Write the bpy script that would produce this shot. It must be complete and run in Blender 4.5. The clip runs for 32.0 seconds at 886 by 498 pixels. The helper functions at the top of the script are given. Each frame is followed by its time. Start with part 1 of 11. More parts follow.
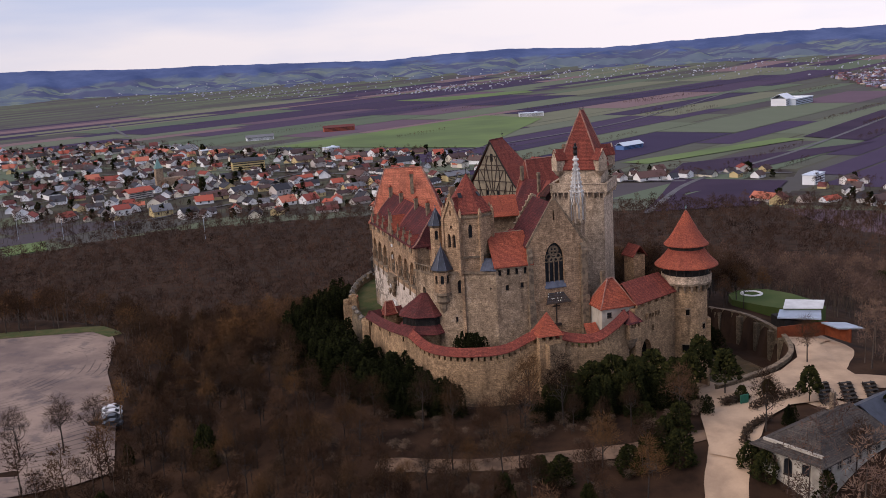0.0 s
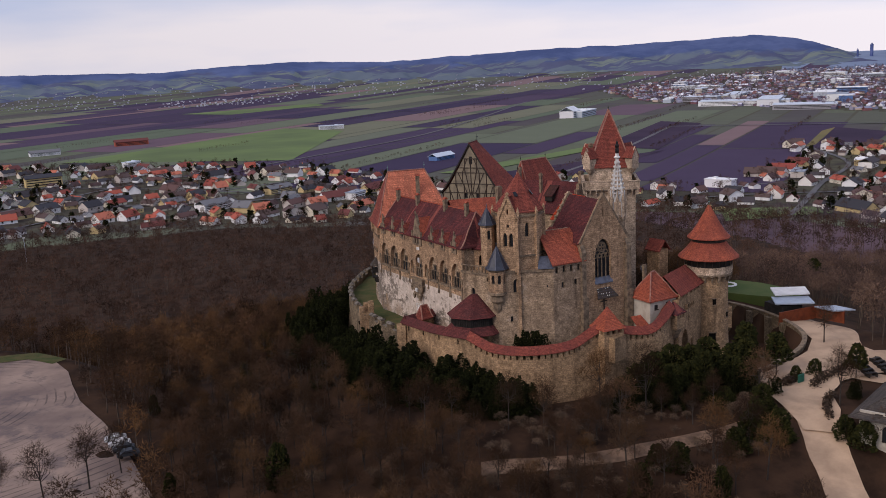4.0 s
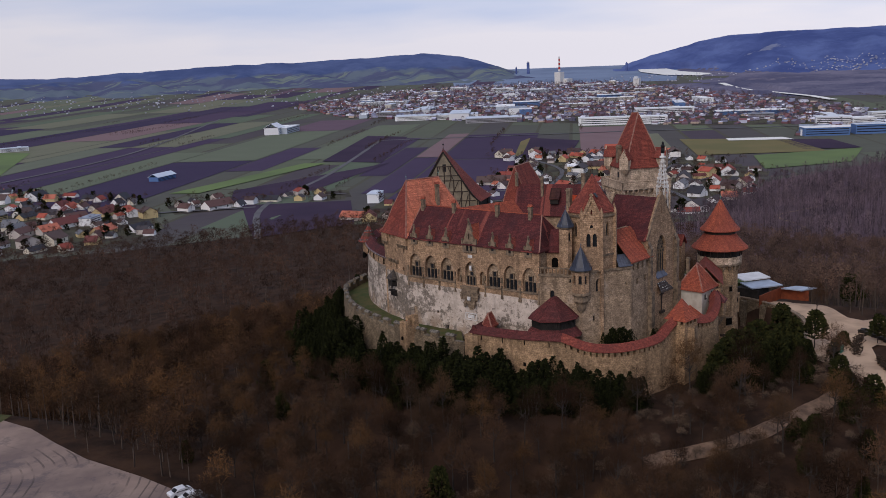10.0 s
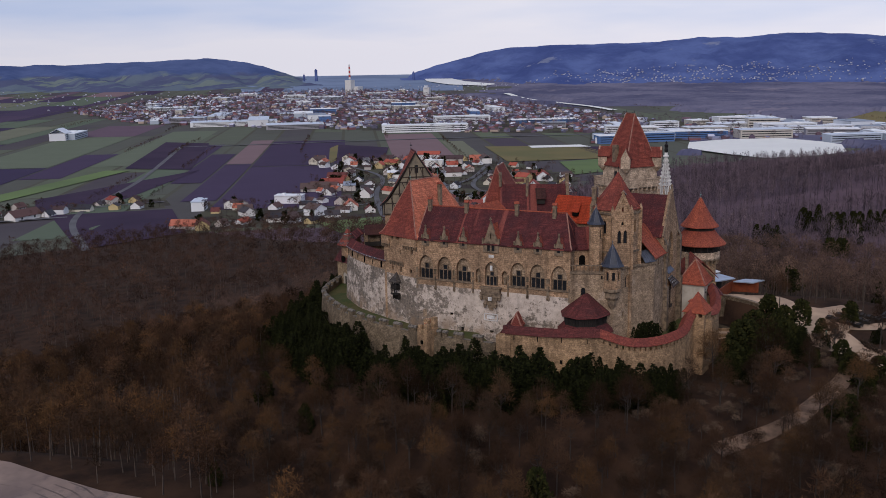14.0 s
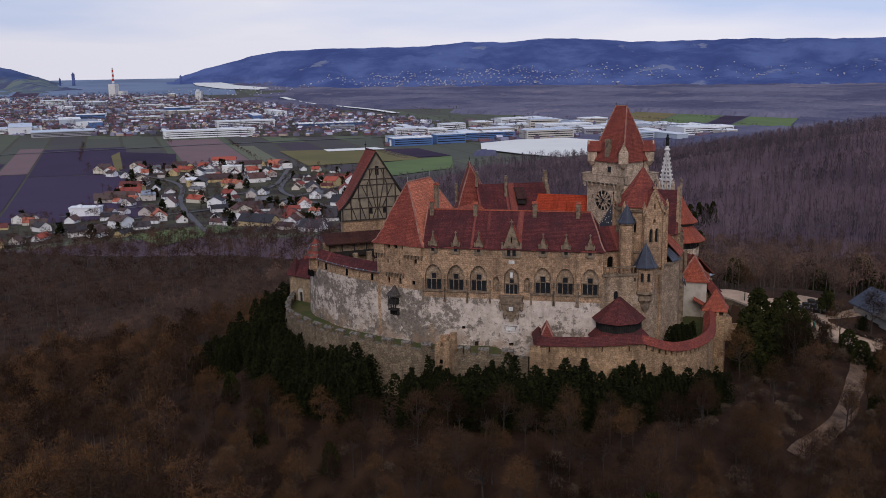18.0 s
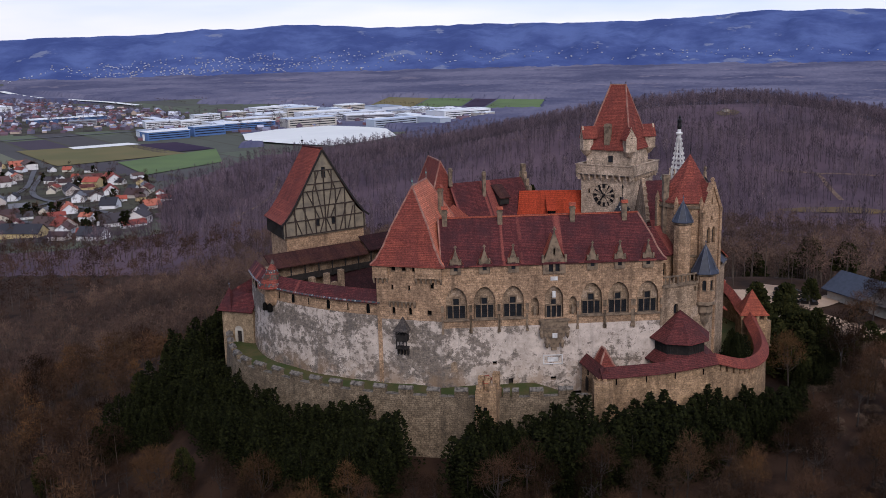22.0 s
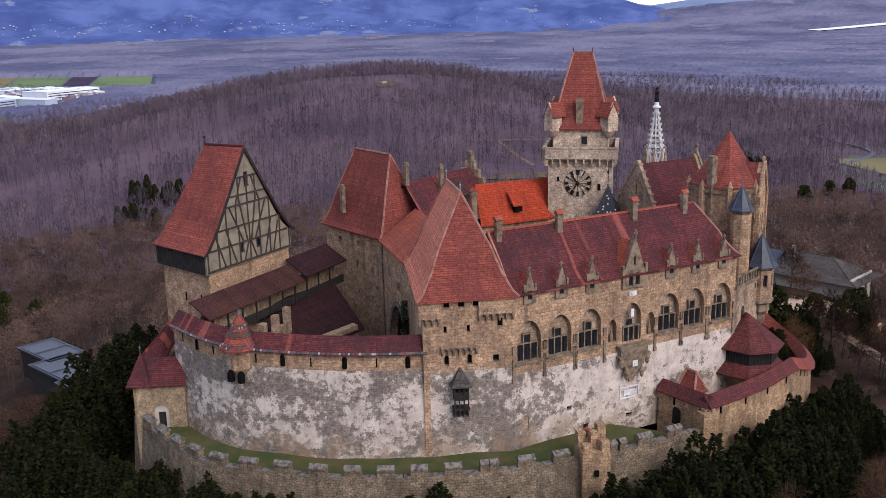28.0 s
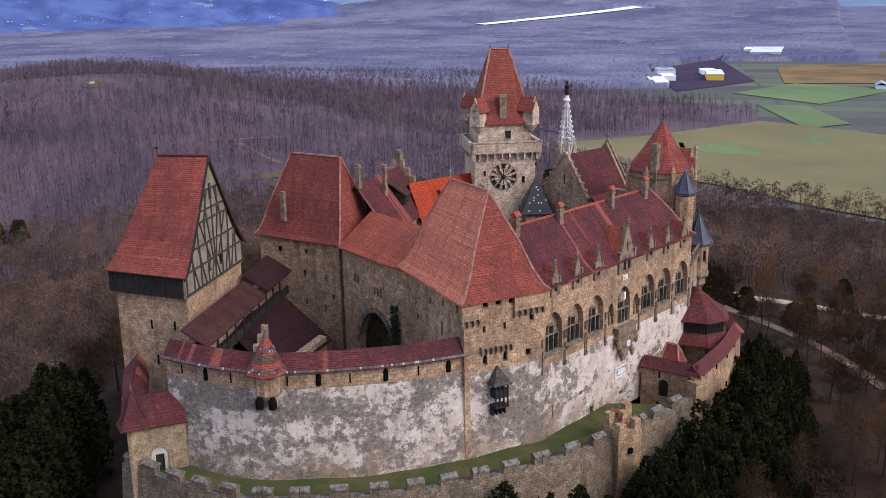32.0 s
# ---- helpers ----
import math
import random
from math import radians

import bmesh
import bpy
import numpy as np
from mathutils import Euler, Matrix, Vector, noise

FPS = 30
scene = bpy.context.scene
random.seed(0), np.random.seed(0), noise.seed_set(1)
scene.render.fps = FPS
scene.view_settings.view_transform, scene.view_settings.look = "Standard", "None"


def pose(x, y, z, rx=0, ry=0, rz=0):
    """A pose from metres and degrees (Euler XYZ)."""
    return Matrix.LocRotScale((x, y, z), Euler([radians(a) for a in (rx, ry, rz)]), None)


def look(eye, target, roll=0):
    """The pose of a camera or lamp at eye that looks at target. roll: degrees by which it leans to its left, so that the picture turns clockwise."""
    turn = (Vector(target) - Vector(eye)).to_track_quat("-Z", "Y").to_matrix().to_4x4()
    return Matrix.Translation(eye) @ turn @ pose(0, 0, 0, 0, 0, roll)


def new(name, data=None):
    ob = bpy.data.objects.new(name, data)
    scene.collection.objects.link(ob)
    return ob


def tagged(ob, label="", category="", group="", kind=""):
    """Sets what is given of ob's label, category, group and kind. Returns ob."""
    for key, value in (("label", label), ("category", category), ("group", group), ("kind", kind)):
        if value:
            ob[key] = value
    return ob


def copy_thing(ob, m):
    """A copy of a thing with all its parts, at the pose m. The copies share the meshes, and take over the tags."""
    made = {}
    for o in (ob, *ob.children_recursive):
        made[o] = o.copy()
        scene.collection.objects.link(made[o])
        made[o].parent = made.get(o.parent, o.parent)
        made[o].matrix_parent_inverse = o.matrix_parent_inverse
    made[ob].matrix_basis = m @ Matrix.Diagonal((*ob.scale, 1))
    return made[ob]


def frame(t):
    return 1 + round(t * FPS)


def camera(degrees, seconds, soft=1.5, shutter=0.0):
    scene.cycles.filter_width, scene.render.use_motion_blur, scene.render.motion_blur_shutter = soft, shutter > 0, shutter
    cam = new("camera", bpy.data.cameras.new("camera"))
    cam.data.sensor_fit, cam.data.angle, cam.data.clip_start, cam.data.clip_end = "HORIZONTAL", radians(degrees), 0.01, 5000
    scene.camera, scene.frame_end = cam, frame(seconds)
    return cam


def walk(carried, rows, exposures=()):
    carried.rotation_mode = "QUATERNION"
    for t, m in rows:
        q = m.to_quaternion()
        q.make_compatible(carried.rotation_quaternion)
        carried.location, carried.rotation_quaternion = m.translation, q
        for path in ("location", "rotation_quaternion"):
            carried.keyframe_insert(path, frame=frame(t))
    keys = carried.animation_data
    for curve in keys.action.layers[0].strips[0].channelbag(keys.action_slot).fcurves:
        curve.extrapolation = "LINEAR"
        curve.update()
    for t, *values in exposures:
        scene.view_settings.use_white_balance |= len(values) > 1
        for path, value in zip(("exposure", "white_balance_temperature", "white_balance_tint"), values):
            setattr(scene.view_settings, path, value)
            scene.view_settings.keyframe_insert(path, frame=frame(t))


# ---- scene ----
cam = camera(49.33, 32.0, 0.75)
# seconds, eye x y z, yaw, pitch, roll
ROWS = [
    (0, 4.59, 0.56, 60.02, 0.52, -11.80, 3.30),
    (0.5, -2.02, 0.81, 59.42, -1.10, -11.63, 3.19),
    (1, -8.32, 1.15, 58.94, -2.62, -11.49, 3.09),
    (1.5, -15.38, 1.68, 58.94, -4.36, -11.38, 3.00),
    (2, -21.76, 2.53, 59.22, -5.99, -11.46, 2.93),
    (2.5, -28.38, 3.62, 59.34, -7.63, -11.51, 2.87),
    (3, -35.07, 4.88, 59.50, -9.38, -11.58, 2.78),
    (3.5, -41.45, 6.25, 59.66, -11.06, -11.63, 2.68),
    (5.5, -67.26, 14.61, 59.76, -17.72, -11.61, 2.27),
    (6, -73.64, 16.73, 59.83, -19.40, -11.57, 2.17),
    (6.5, -79.69, 19.21, 59.95, -21.04, -11.54, 2.12),
    (7, -85.37, 21.85, 59.99, -22.60, -11.52, 2.07),
    (7.5, -91.46, 24.89, 59.99, -24.29, -11.55, 2.10),
    (8, -96.94, 27.78, 59.99, -25.81, -11.57, 2.16),
    (8.5, -102.59, 30.90, 60.06, -27.42, -11.59, 2.19),
    (9, -108.19, 34.14, 60.22, -29.04, -11.54, 2.23),
    (9.5, -113.24, 37.52, 60.36, -30.55, -11.51, 2.29),
    (10, -118.72, 41.19, 60.29, -32.24, -11.46, 2.23),
    (10.5, -123.57, 44.77, 60.27, -33.83, -11.46, 2.15),
    (11, -128.53, 48.64, 60.20, -35.42, -11.46, 2.10),
    (11.5, -133.10, 52.55, 60.06, -36.95, -11.45, 2.01),
    (12, -137.78, 56.65, 59.96, -38.59, -11.45, 1.89),
    (12.5, -142.51, 61.12, 59.93, -40.31, -11.46, 1.66),
    (13, -146.83, 65.34, 59.83, -41.88, -11.43, 1.41),
    (13.5, -151.03, 69.98, 59.67, -43.57, -11.39, 1.16),
    (14, -154.79, 74.70, 59.36, -45.16, -11.34, 0.91),
    (14.5, -158.59, 79.77, 58.88, -46.83, -11.26, 0.59),
    (16.5, -170.35, 102.32, 57.90, -53.47, -11.10, 0.14),
    (17, -170.30, 109.68, 57.52, -55.31, -11.17, 0.31),
    (17.5, -169.76, 116.81, 57.18, -57.09, -11.22, 0.51),
    (18, -168.79, 124.29, 56.75, -58.97, -11.28, 0.68),
    (18.5, -167.46, 132.14, 56.33, -60.92, -11.30, 0.81),
    (19, -166.01, 139.26, 56.06, -62.71, -11.36, 0.90),
    (19.5, -164.47, 146.70, 55.95, -64.65, -11.47, 1.02),
    (20, -162.84, 153.82, 55.77, -66.56, -11.61, 1.12),
    (20.5, -160.70, 161.19, 55.54, -68.52, -11.73, 1.21),
    (21, -158.36, 168.75, 55.27, -70.61, -11.86, 1.23),
    (21.5, -155.88, 175.44, 55.13, -72.51, -12.07, 1.26),
    (22, -153.03, 182.32, 54.95, -74.56, -12.28, 1.33),
    (22.5, -150.15, 188.85, 54.70, -76.52, -12.43, 1.27),
    (23, -146.86, 195.46, 54.48, -78.62, -12.63, 1.36),
    (23.5, -143.99, 201.85, 54.20, -80.71, -12.82, 1.32),
    (24, -140.83, 208.59, 54.07, -83.05, -13.02, 1.33),
    (24.5, -137.76, 214.97, 53.95, -85.36, -13.22, 1.30),
    (26.5, -126.18, 238.11, 53.73, -94.80, -13.93, 1.29),
    (27, -123.70, 240.53, 53.68, -96.11, -14.19, 1.18),
    (27.5, -121.68, 241.87, 53.75, -97.16, -14.33, 1.20),
    (28, -119.86, 244.01, 53.94, -98.49, -14.31, 1.24),
    (28.5, -118.59, 246.79, 54.16, -100.05, -14.45, 1.27),
    (29, -117.73, 250.21, 54.39, -101.92, -14.37, 1.32),
    (29.5, -116.70, 254.15, 54.54, -104.09, -14.41, 1.30),
    (30, -115.41, 258.70, 54.79, -106.42, -14.51, 1.23),
    (30.5, -113.78, 263.81, 54.85, -108.98, -14.58, 1.13),
    (31, -111.77, 269.16, 54.91, -111.70, -14.70, 1.06),
    (31.5, -109.42, 274.88, 55.00, -114.56, -14.82, 1.02),
    (32, -106.68, 280.59, 55.06, -117.43, -14.96, 0.96),
]
walk(cam, [(t, pose(x, y, z, 90 + pitch, roll, yaw)) for t, x, y, z, yaw, pitch, roll in ROWS],
     [(0.0, 0.67, 5920, 18), (4.0, 0.45, 5850, 17), (9.0, 0.26, 5650, 15), (18.0, 0.16, 5480, 14), (24.0, 0.74, 5330, 15), (28.0, 1.1, 5400, 15), (32.0, 1.25, 5340, 15)])

# ---- sky and light ----
world = bpy.data.worlds.new("sky")
scene.world = world
world.use_nodes = True
wn, wl = world.node_tree.nodes, world.node_tree.links
wn.clear()
w_out = wn.new("ShaderNodeOutputWorld")
w_bg = wn.new("ShaderNodeBackground")
w_sky = wn.new("ShaderNodeTexSky")
w_sky.sky_type = 'NISHITA'
w_sky.sun_disc = False
SUN_EL, SUN_AZ = radians(36), radians(242)   # azimuth clockwise from +y
w_sky.sun_elevation, w_sky.sun_rotation = SUN_EL, SUN_AZ
w_sky.air_density, w_sky.dust_density = 1.0, 2.0
w_co = wn.new("ShaderNodeTexCoord")
w_map = wn.new("ShaderNodeMapping")
w_map.inputs["Scale"].default_value = (1.2, 1.2, 7.0)
w_no = wn.new("ShaderNodeTexNoise")
w_no.inputs["Scale"].default_value, w_no.inputs["Detail"].default_value = 1.7, 5.0
w_ra = wn.new("ShaderNodeValToRGB")
w_ra.color_ramp.elements[0].position, w_ra.color_ramp.elements[0].color = 0.36, (9.9, 8.9, 8.2, 1)
w_ra.color_ramp.elements[1].position, w_ra.color_ramp.elements[1].color = 0.62, (6.5, 6.8, 7.8, 1)
w_sep = wn.new("ShaderNodeSeparateXYZ")          # grey-blue cloud above, open cream sky below it
wl.new(w_co.outputs["Generated"], w_sep.inputs[0])
w_lay = wn.new("ShaderNodeMath")
w_lay.operation = 'MULTIPLY_ADD'
w_lay.inputs[1].default_value, w_lay.inputs[2].default_value = 2.2, -0.10
w_sum = wn.new("ShaderNodeMath")
w_sum.operation = 'ADD'
w_sum.use_clamp = True
wl.new(w_sep.outputs["Z"], w_lay.inputs[0])
w_mix = wn.new("ShaderNodeMix")
w_mix.data_type = 'RGBA'
w_mix.inputs["Factor"].default_value = 0.9
w_bg.inputs["Strength"].default_value = 0.1
wl.new(w_co.outputs["Generated"], w_map.inputs["Vector"])
wl.new(w_map.outputs["Vector"], w_no.inputs["Vector"])
wl.new(w_lay.outputs[0], w_sum.inputs[0])
wl.new(w_no.outputs["Fac"], w_sum.inputs[1])
wl.new(w_sum.outputs[0], w_ra.inputs["Fac"])
wl.new(w_sky.outputs["Color"], w_mix.inputs["A"])
wl.new(w_ra.outputs["Color"], w_mix.inputs["B"])
w_up = wn.new("ShaderNodeMapRange")
w_up.inputs["From Min"].default_value, w_up.inputs["From Max"].default_value = 0.04, 0.75
w_up.inputs["To Min"].default_value, w_up.inputs["To Max"].default_value = 0.74, 0.62
w_glow = wn.new("ShaderNodeVectorMath")          # the cloud is a little thinner over the plain
w_glow.operation = 'DOT_PRODUCT'
w_glow.inputs[1].default_value = (0.98, -0.17, 0.0)
w_east = wn.new("ShaderNodeMath")
w_east.operation = 'MULTIPLY_ADD'
w_east.inputs[1].default_value, w_east.inputs[2].default_value = 0.22, 0.93
w_both = wn.new("ShaderNodeMath")
w_both.operation = 'MULTIPLY'
w_mul = wn.new("ShaderNodeVectorMath")
w_mul.operation = 'SCALE'
wl.new(w_sep.outputs["Z"], w_up.inputs["Value"])
wl.new(w_mix.outputs["Result"], w_mul.inputs[0])
wl.new(w_co.outputs["Generated"], w_glow.inputs[0])
wl.new(w_glow.outputs["Value"], w_east.inputs[0])
wl.new(w_up.outputs["Result"], w_both.inputs[0])
wl.new(w_east.outputs[0], w_both.inputs[1])
wl.new(w_both.outputs[0], w_mul.inputs["Scale"])
wl.new(w_mul.outputs["Vector"], w_bg.inputs["Color"])
wl.new(w_bg.outputs["Background"], w_out.inputs["Surface"])

sun_data = bpy.data.lights.new("sun", 'SUN')
sun_data.energy, sun_data.angle, sun_data.color = 1.5, radians(40), (1.0, 0.84, 0.66)
sun = new("sun", sun_data)
sun.matrix_world = look((math.sin(SUN_AZ) * math.cos(SUN_EL) * 900, math.cos(SUN_AZ) * math.cos(SUN_EL) * 900, math.sin(SUN_EL) * 900), (0, 0, 0))


# ---- materials ----
class Nodes:
    """A small builder for one node material."""

    def __init__(self, name, rough=0.85, metal=0.0, spec=0.3):
        self.m = bpy.data.materials.new(name)
        self.m.use_nodes = True
        self.t = self.m.node_tree
        self.b = self.t.nodes["Principled BSDF"]
        self.b.inputs["Roughness"].default_value = rough
        self.b.inputs["Metallic"].default_value = metal
        self.b.inputs["Specular IOR Level"].default_value = spec
        self.co = self.t.nodes.new("ShaderNodeTexCoord")
        self.bump_in = None

    def link(self, a, b):
        self.t.links.new(a, b)

    def noise(self, scale, detail=4.0, rough=0.55, coord="Object", stretch=None, dist=0.0):
        n = self.t.nodes.new("ShaderNodeTexNoise")
        n.inputs["Scale"].default_value, n.inputs["Detail"].default_value = scale, detail
        n.inputs["Roughness"].default_value, n.inputs["Distortion"].default_value = rough, dist
        if stretch:
            mp = self.t.nodes.new("ShaderNodeMapping")
            mp.inputs["Scale"].default_value = stretch
            self.link(self.co.outputs[coord], mp.inputs["Vector"])
            self.link(mp.outputs["Vector"], n.inputs["Vector"])
        else:
            self.link(self.co.outputs[coord], n.inputs["Vector"])
        return n.outputs["Fac"]

    def step(self, fac, lo, hi):
        r = self.t.nodes.new("ShaderNodeMapRange")
        r.interpolation_type = 'SMOOTHSTEP'
        r.inputs["From Min"].default_value, r.inputs["From Max"].default_value = lo, hi
        self.link(fac, r.inputs["Value"])
        return r.outputs["Result"]

    def math(self, op, a, b):
        n = self.t.nodes.new("ShaderNodeMath")
        n.operation = op
        for i, v in enumerate((a, b)):
            if isinstance(v, (int, float)):
                n.inputs[i].default_value = v
            else:
                self.link(v, n.inputs[i])
        return n.outputs[0]

    def mix(self, fac, a, b, mode='MIX'):
        n = self.t.nodes.new("ShaderNodeMix")
        n.data_type, n.blend_type = 'RGBA', mode
        for key, v in (("Factor", fac), ("A", a), ("B", b)):
            s = n.inputs[key] if key == "Factor" else [i for i in n.inputs if i.name == key and i.type == 'RGBA'][0]
            if isinstance(v, tuple):
                s.default_value = (*v, 1.0)
            elif isinstance(v, (int, float)):
                s.default_value = v
            else:
                self.link(v, s)
        return [o for o in n.outputs if o.type == 'RGBA'][0]

    def brick(self, c1, c2, mortar, w, h, gap=0.02, bias=0.0, wobble=0.0):
        n = self.t.nodes.new("ShaderNodeTexBrick")
        n.offset = 0.5
        for k, v in (("Color1", (*c1, 1)), ("Color2", (*c2, 1)), ("Mortar", (*mortar, 1)), ("Scale", 1.0), ("Mortar Size", gap),
                     ("Mortar Smooth", 0.3), ("Bias", bias), ("Brick Width", w), ("Row Height", h)):
            n.inputs[k].default_value = v
        if wobble:
            nz = self.t.nodes.new("ShaderNodeTexNoise")
            nz.inputs["Scale"].default_value, nz.inputs["Detail"].default_value = 1.3, 2.0
            self.link(self.co.outputs["UV"], nz.inputs["Vector"])
            sc = self.t.nodes.new("ShaderNodeVectorMath")
            sc.operation = 'MULTIPLY_ADD'
            sc.inputs[1].default_value = (wobble, wobble, 0)
            self.link(nz.outputs["Color"], sc.inputs[0])
            self.link(self.co.outputs["UV"], sc.inputs[2])
            self.link(sc.outputs[0], n.inputs["Vector"])
        else:
            self.link(self.co.outputs["UV"], n.inputs["Vector"])
        return n.outputs["Color"], n.outputs["Fac"]

    def random(self):
        n = self.t.nodes.new("ShaderNodeObjectInfo")
        return n.outputs["Random"]

    def island(self):
        n = self.t.nodes.new("ShaderNodeNewGeometry")
        return n.outputs["Random Per Island"]

    def bump(self, height, strength=0.4, distance=0.05):
        n = self.t.nodes.new("ShaderNodeBump")
        n.inputs["Strength"].default_value, n.inputs["Distance"].default_value = strength, distance
        self.link(height, n.inputs["Height"])
        if self.bump_in:
            self.link(self.bump_in, n.inputs["Normal"])
        self.bump_in = n.outputs["Normal"]
        self.link(n.outputs["Normal"], self.b.inputs["Normal"])

    def done(self, colour):
        if isinstance(colour, tuple):
            self.b.inputs["Base Color"].default_value = (*colour, 1)
        else:
            self.link(colour, self.b.inputs["Base Color"])
        return self.m


def masonry(name, c1, c2, mortar, w=0.55, h=0.28, dirt=(0.135, 0.112, 0.085), amount=0.6, pale=None):
    k = Nodes(name, 0.92, spec=0.15)
    col, fac = k.brick(c1, c2, mortar, w * 1.2, h * 1.25, 0.035, 0.0, 0.5)
    col = k.mix(0.25, col, ((c1[0] + c2[0]) / 2, (c1[1] + c2[1]) / 2, (c1[2] + c2[2]) / 2))
    mid = k.noise(1.1, 5.0, 0.7)
    col = k.mix(0.8, col, k.mix(k.step(mid, 0.34, 0.66), (0.55, 0.53, 0.50), (1.22, 1.2, 1.18)), 'MULTIPLY')
    big = k.step(k.noise(0.16, 5.0, 0.6), 0.38, 0.68)
    col = k.mix(k.math('MULTIPLY', big, amount), col, dirt)
    streak = k.step(k.noise(0.5, 4.0, 0.6, stretch=(1.0, 1.0, 0.18)), 0.52, 0.75)
    col = k.mix(k.math('MULTIPLY', streak, 0.75), col, (dirt[0] * 0.7, dirt[1] * 0.7, dirt[2] * 0.7))
    if pale:
        col = k.mix(k.math('MULTIPLY', k.step(k.noise(0.3, 6.0, 0.65), 0.55, 0.72), 0.6), col, pale)
    fine = k.noise(4.0, 6.0, 0.75)
    col = k.mix(0.7, col, k.mix(k.step(fine, 0.32, 0.68), (0.36, 0.34, 0.32), (1.22, 1.22, 1.22)), 'MULTIPLY')
    holes = k.step(k.noise(0.95, 2.0, 0.5), 0.735, 0.75)
    col = k.mix(k.math('MULTIPLY', holes, 0.6), col, (0.05, 0.042, 0.034))
    k.bump(fac, 0.5, -0.05)
    k.bump(fine, 0.35, 0.05)
    return k.done(col)


def tiles(name, c1, c2, c3, w=7.0, h=0.27, worn=0.5, relaid=None):
    """Rows of clay tiles: sooty runs below the ridge, bleached and relaid strips, single odd tiles, lichen."""
    k = Nodes(name, 0.82, spec=0.12)
    # Dark line at each tile row: shade of the overlap, put into colour.
    col, fac = k.brick(c1, c2, (c1[0] * 0.34, c1[1] * 0.34, c1[2] * 0.36), w, h, 0.030)
    one, _ = k.brick((0.62, 0.60, 0.60), (1.3, 1.28, 1.25), (0.9, 0.9, 0.9), 0.36, h, 0.0)
    col = k.mix(0.4, col, one, 'MULTIPLY')
    patch = k.step(k.noise(0.22, 6.0, 0.66), 0.40, 0.66)
    col = k.mix(k.math('MULTIPLY', patch, worn), col, c3)
    run = k.step(k.noise(1.1, 4.0, 0.6, coord="UV", stretch=(1.0, 0.10, 1.0)), 0.46, 0.70)
    col = k.mix(k.math('MULTIPLY', run, 0.62), col, (c1[0] * 0.40, c1[1] * 0.46, c1[2] * 0.52))
    if relaid:
        new_ = k.step(k.noise(0.36, 3.0, 0.5, coord="UV", stretch=(1.0, 0.04, 1.0)), 0.57, 0.62)
        col = k.mix(k.math('MULTIPLY', new_, 0.8), col, relaid)
    pick = k.step(k.noise(4.5, 4.0, 0.7), 0.36, 0.66)
    col = k.mix(0.5, col, k.mix(pick, (0.46, 0.44, 0.44), (1.42, 1.40, 1.34)), 'MULTIPLY')
    moss = k.step(k.noise(1.4, 6.0, 0.75), 0.62, 0.70)
    col = k.mix(k.math('MULTIPLY', moss, 0.35), col, (c1[0] * 0.85 + 0.07, c1[1] + 0.075, c1[2] + 0.04))
    fleck = k.step(k.noise(2.3, 3.0, 0.6), 0.66, 0.74)
    col = k.mix(k.math('MULTIPLY', fleck, 0.6), col, (0.055, 0.040, 0.034))
    k.bump(fac, 0.7, -0.06)
    k.bump(k.noise(3.0, 3.0), 0.3, 0.06)
    return k.done(col)


def plain(name, c1, c2, scale=1.0, rough=0.85, metal=0.0, bump=0.2, spec=0.3, fine=8.0, coord="Object"):
    k = Nodes(name, rough, metal, spec)
    a = k.step(k.noise(scale, 5.0, 0.6, coord), 0.35, 0.68)
    col = k.mix(a, c1, c2)
    f = k.noise(scale * fine, 4.0, 0.65, coord)
    col = k.mix(0.3, col, k.mix(f, (0.5, 0.5, 0.5), (1.0, 1.0, 1.0)), 'MULTIPLY')
    if bump:
        k.bump(f, bump, 0.05)
    return k.done(col)


def varied(name, colours, rough=0.85, spec=0.25, scale=3.0, use="random"):
    """Colour picked for each object or each loose piece out of a row of colours."""
    k = Nodes(name, rough, 0.0, spec)
    r = k.t.nodes.new("ShaderNodeValToRGB")
    r.color_ramp.interpolation = 'CONSTANT'
    e = r.color_ramp.elements
    while len(e) < len(colours):
        e.new(0.5)
    for i, c in enumerate(colours):
        e[i].position, e[i].color = i / len(colours), (*c, 1)
    k.link(k.random() if use == "random" else k.island(), r.inputs["Fac"])
    f = k.noise(scale, 4.0, 0.6)
    return k.done(k.mix(0.35, r.outputs["Color"], k.mix(f, (0.45, 0.45, 0.45), (1.0, 1.0, 1.0)), 'MULTIPLY'))


def twigs(name, colours, each=True):
    """Bare twigs: every tree has a tone of its own, and every twig its own shade of it."""
    k = Nodes(name, 0.97, spec=0.04)
    r = k.t.nodes.new("ShaderNodeValToRGB")
    e = r.color_ramp.elements
    while len(e) < len(colours):
        e.new(0.5)
    for i, c in enumerate(colours):
        e[i].position, e[i].color = i / (len(colours) - 1), (*c, 1)
    if each:
        n = k.t.nodes.new("ShaderNodeAttribute")
        n.attribute_name = "tree_tone"
        k.link(n.outputs["Fac"], r.inputs["Fac"])
    else:
        k.link(k.random(), r.inputs["Fac"])
    col = k.mix(0.55, r.outputs["Color"], k.mix(k.step(k.noise(0.02, 3.0, 0.5), 0.38, 0.62), (0.5, 0.48, 0.48), (1.3, 1.22, 1.15)), 'MULTIPLY')
    return k.done(k.mix(0.4, col, k.mix(k.island(), (0.35, 0.35, 0.35), (1.45, 1.4, 1.35)), 'MULTIPLY'))


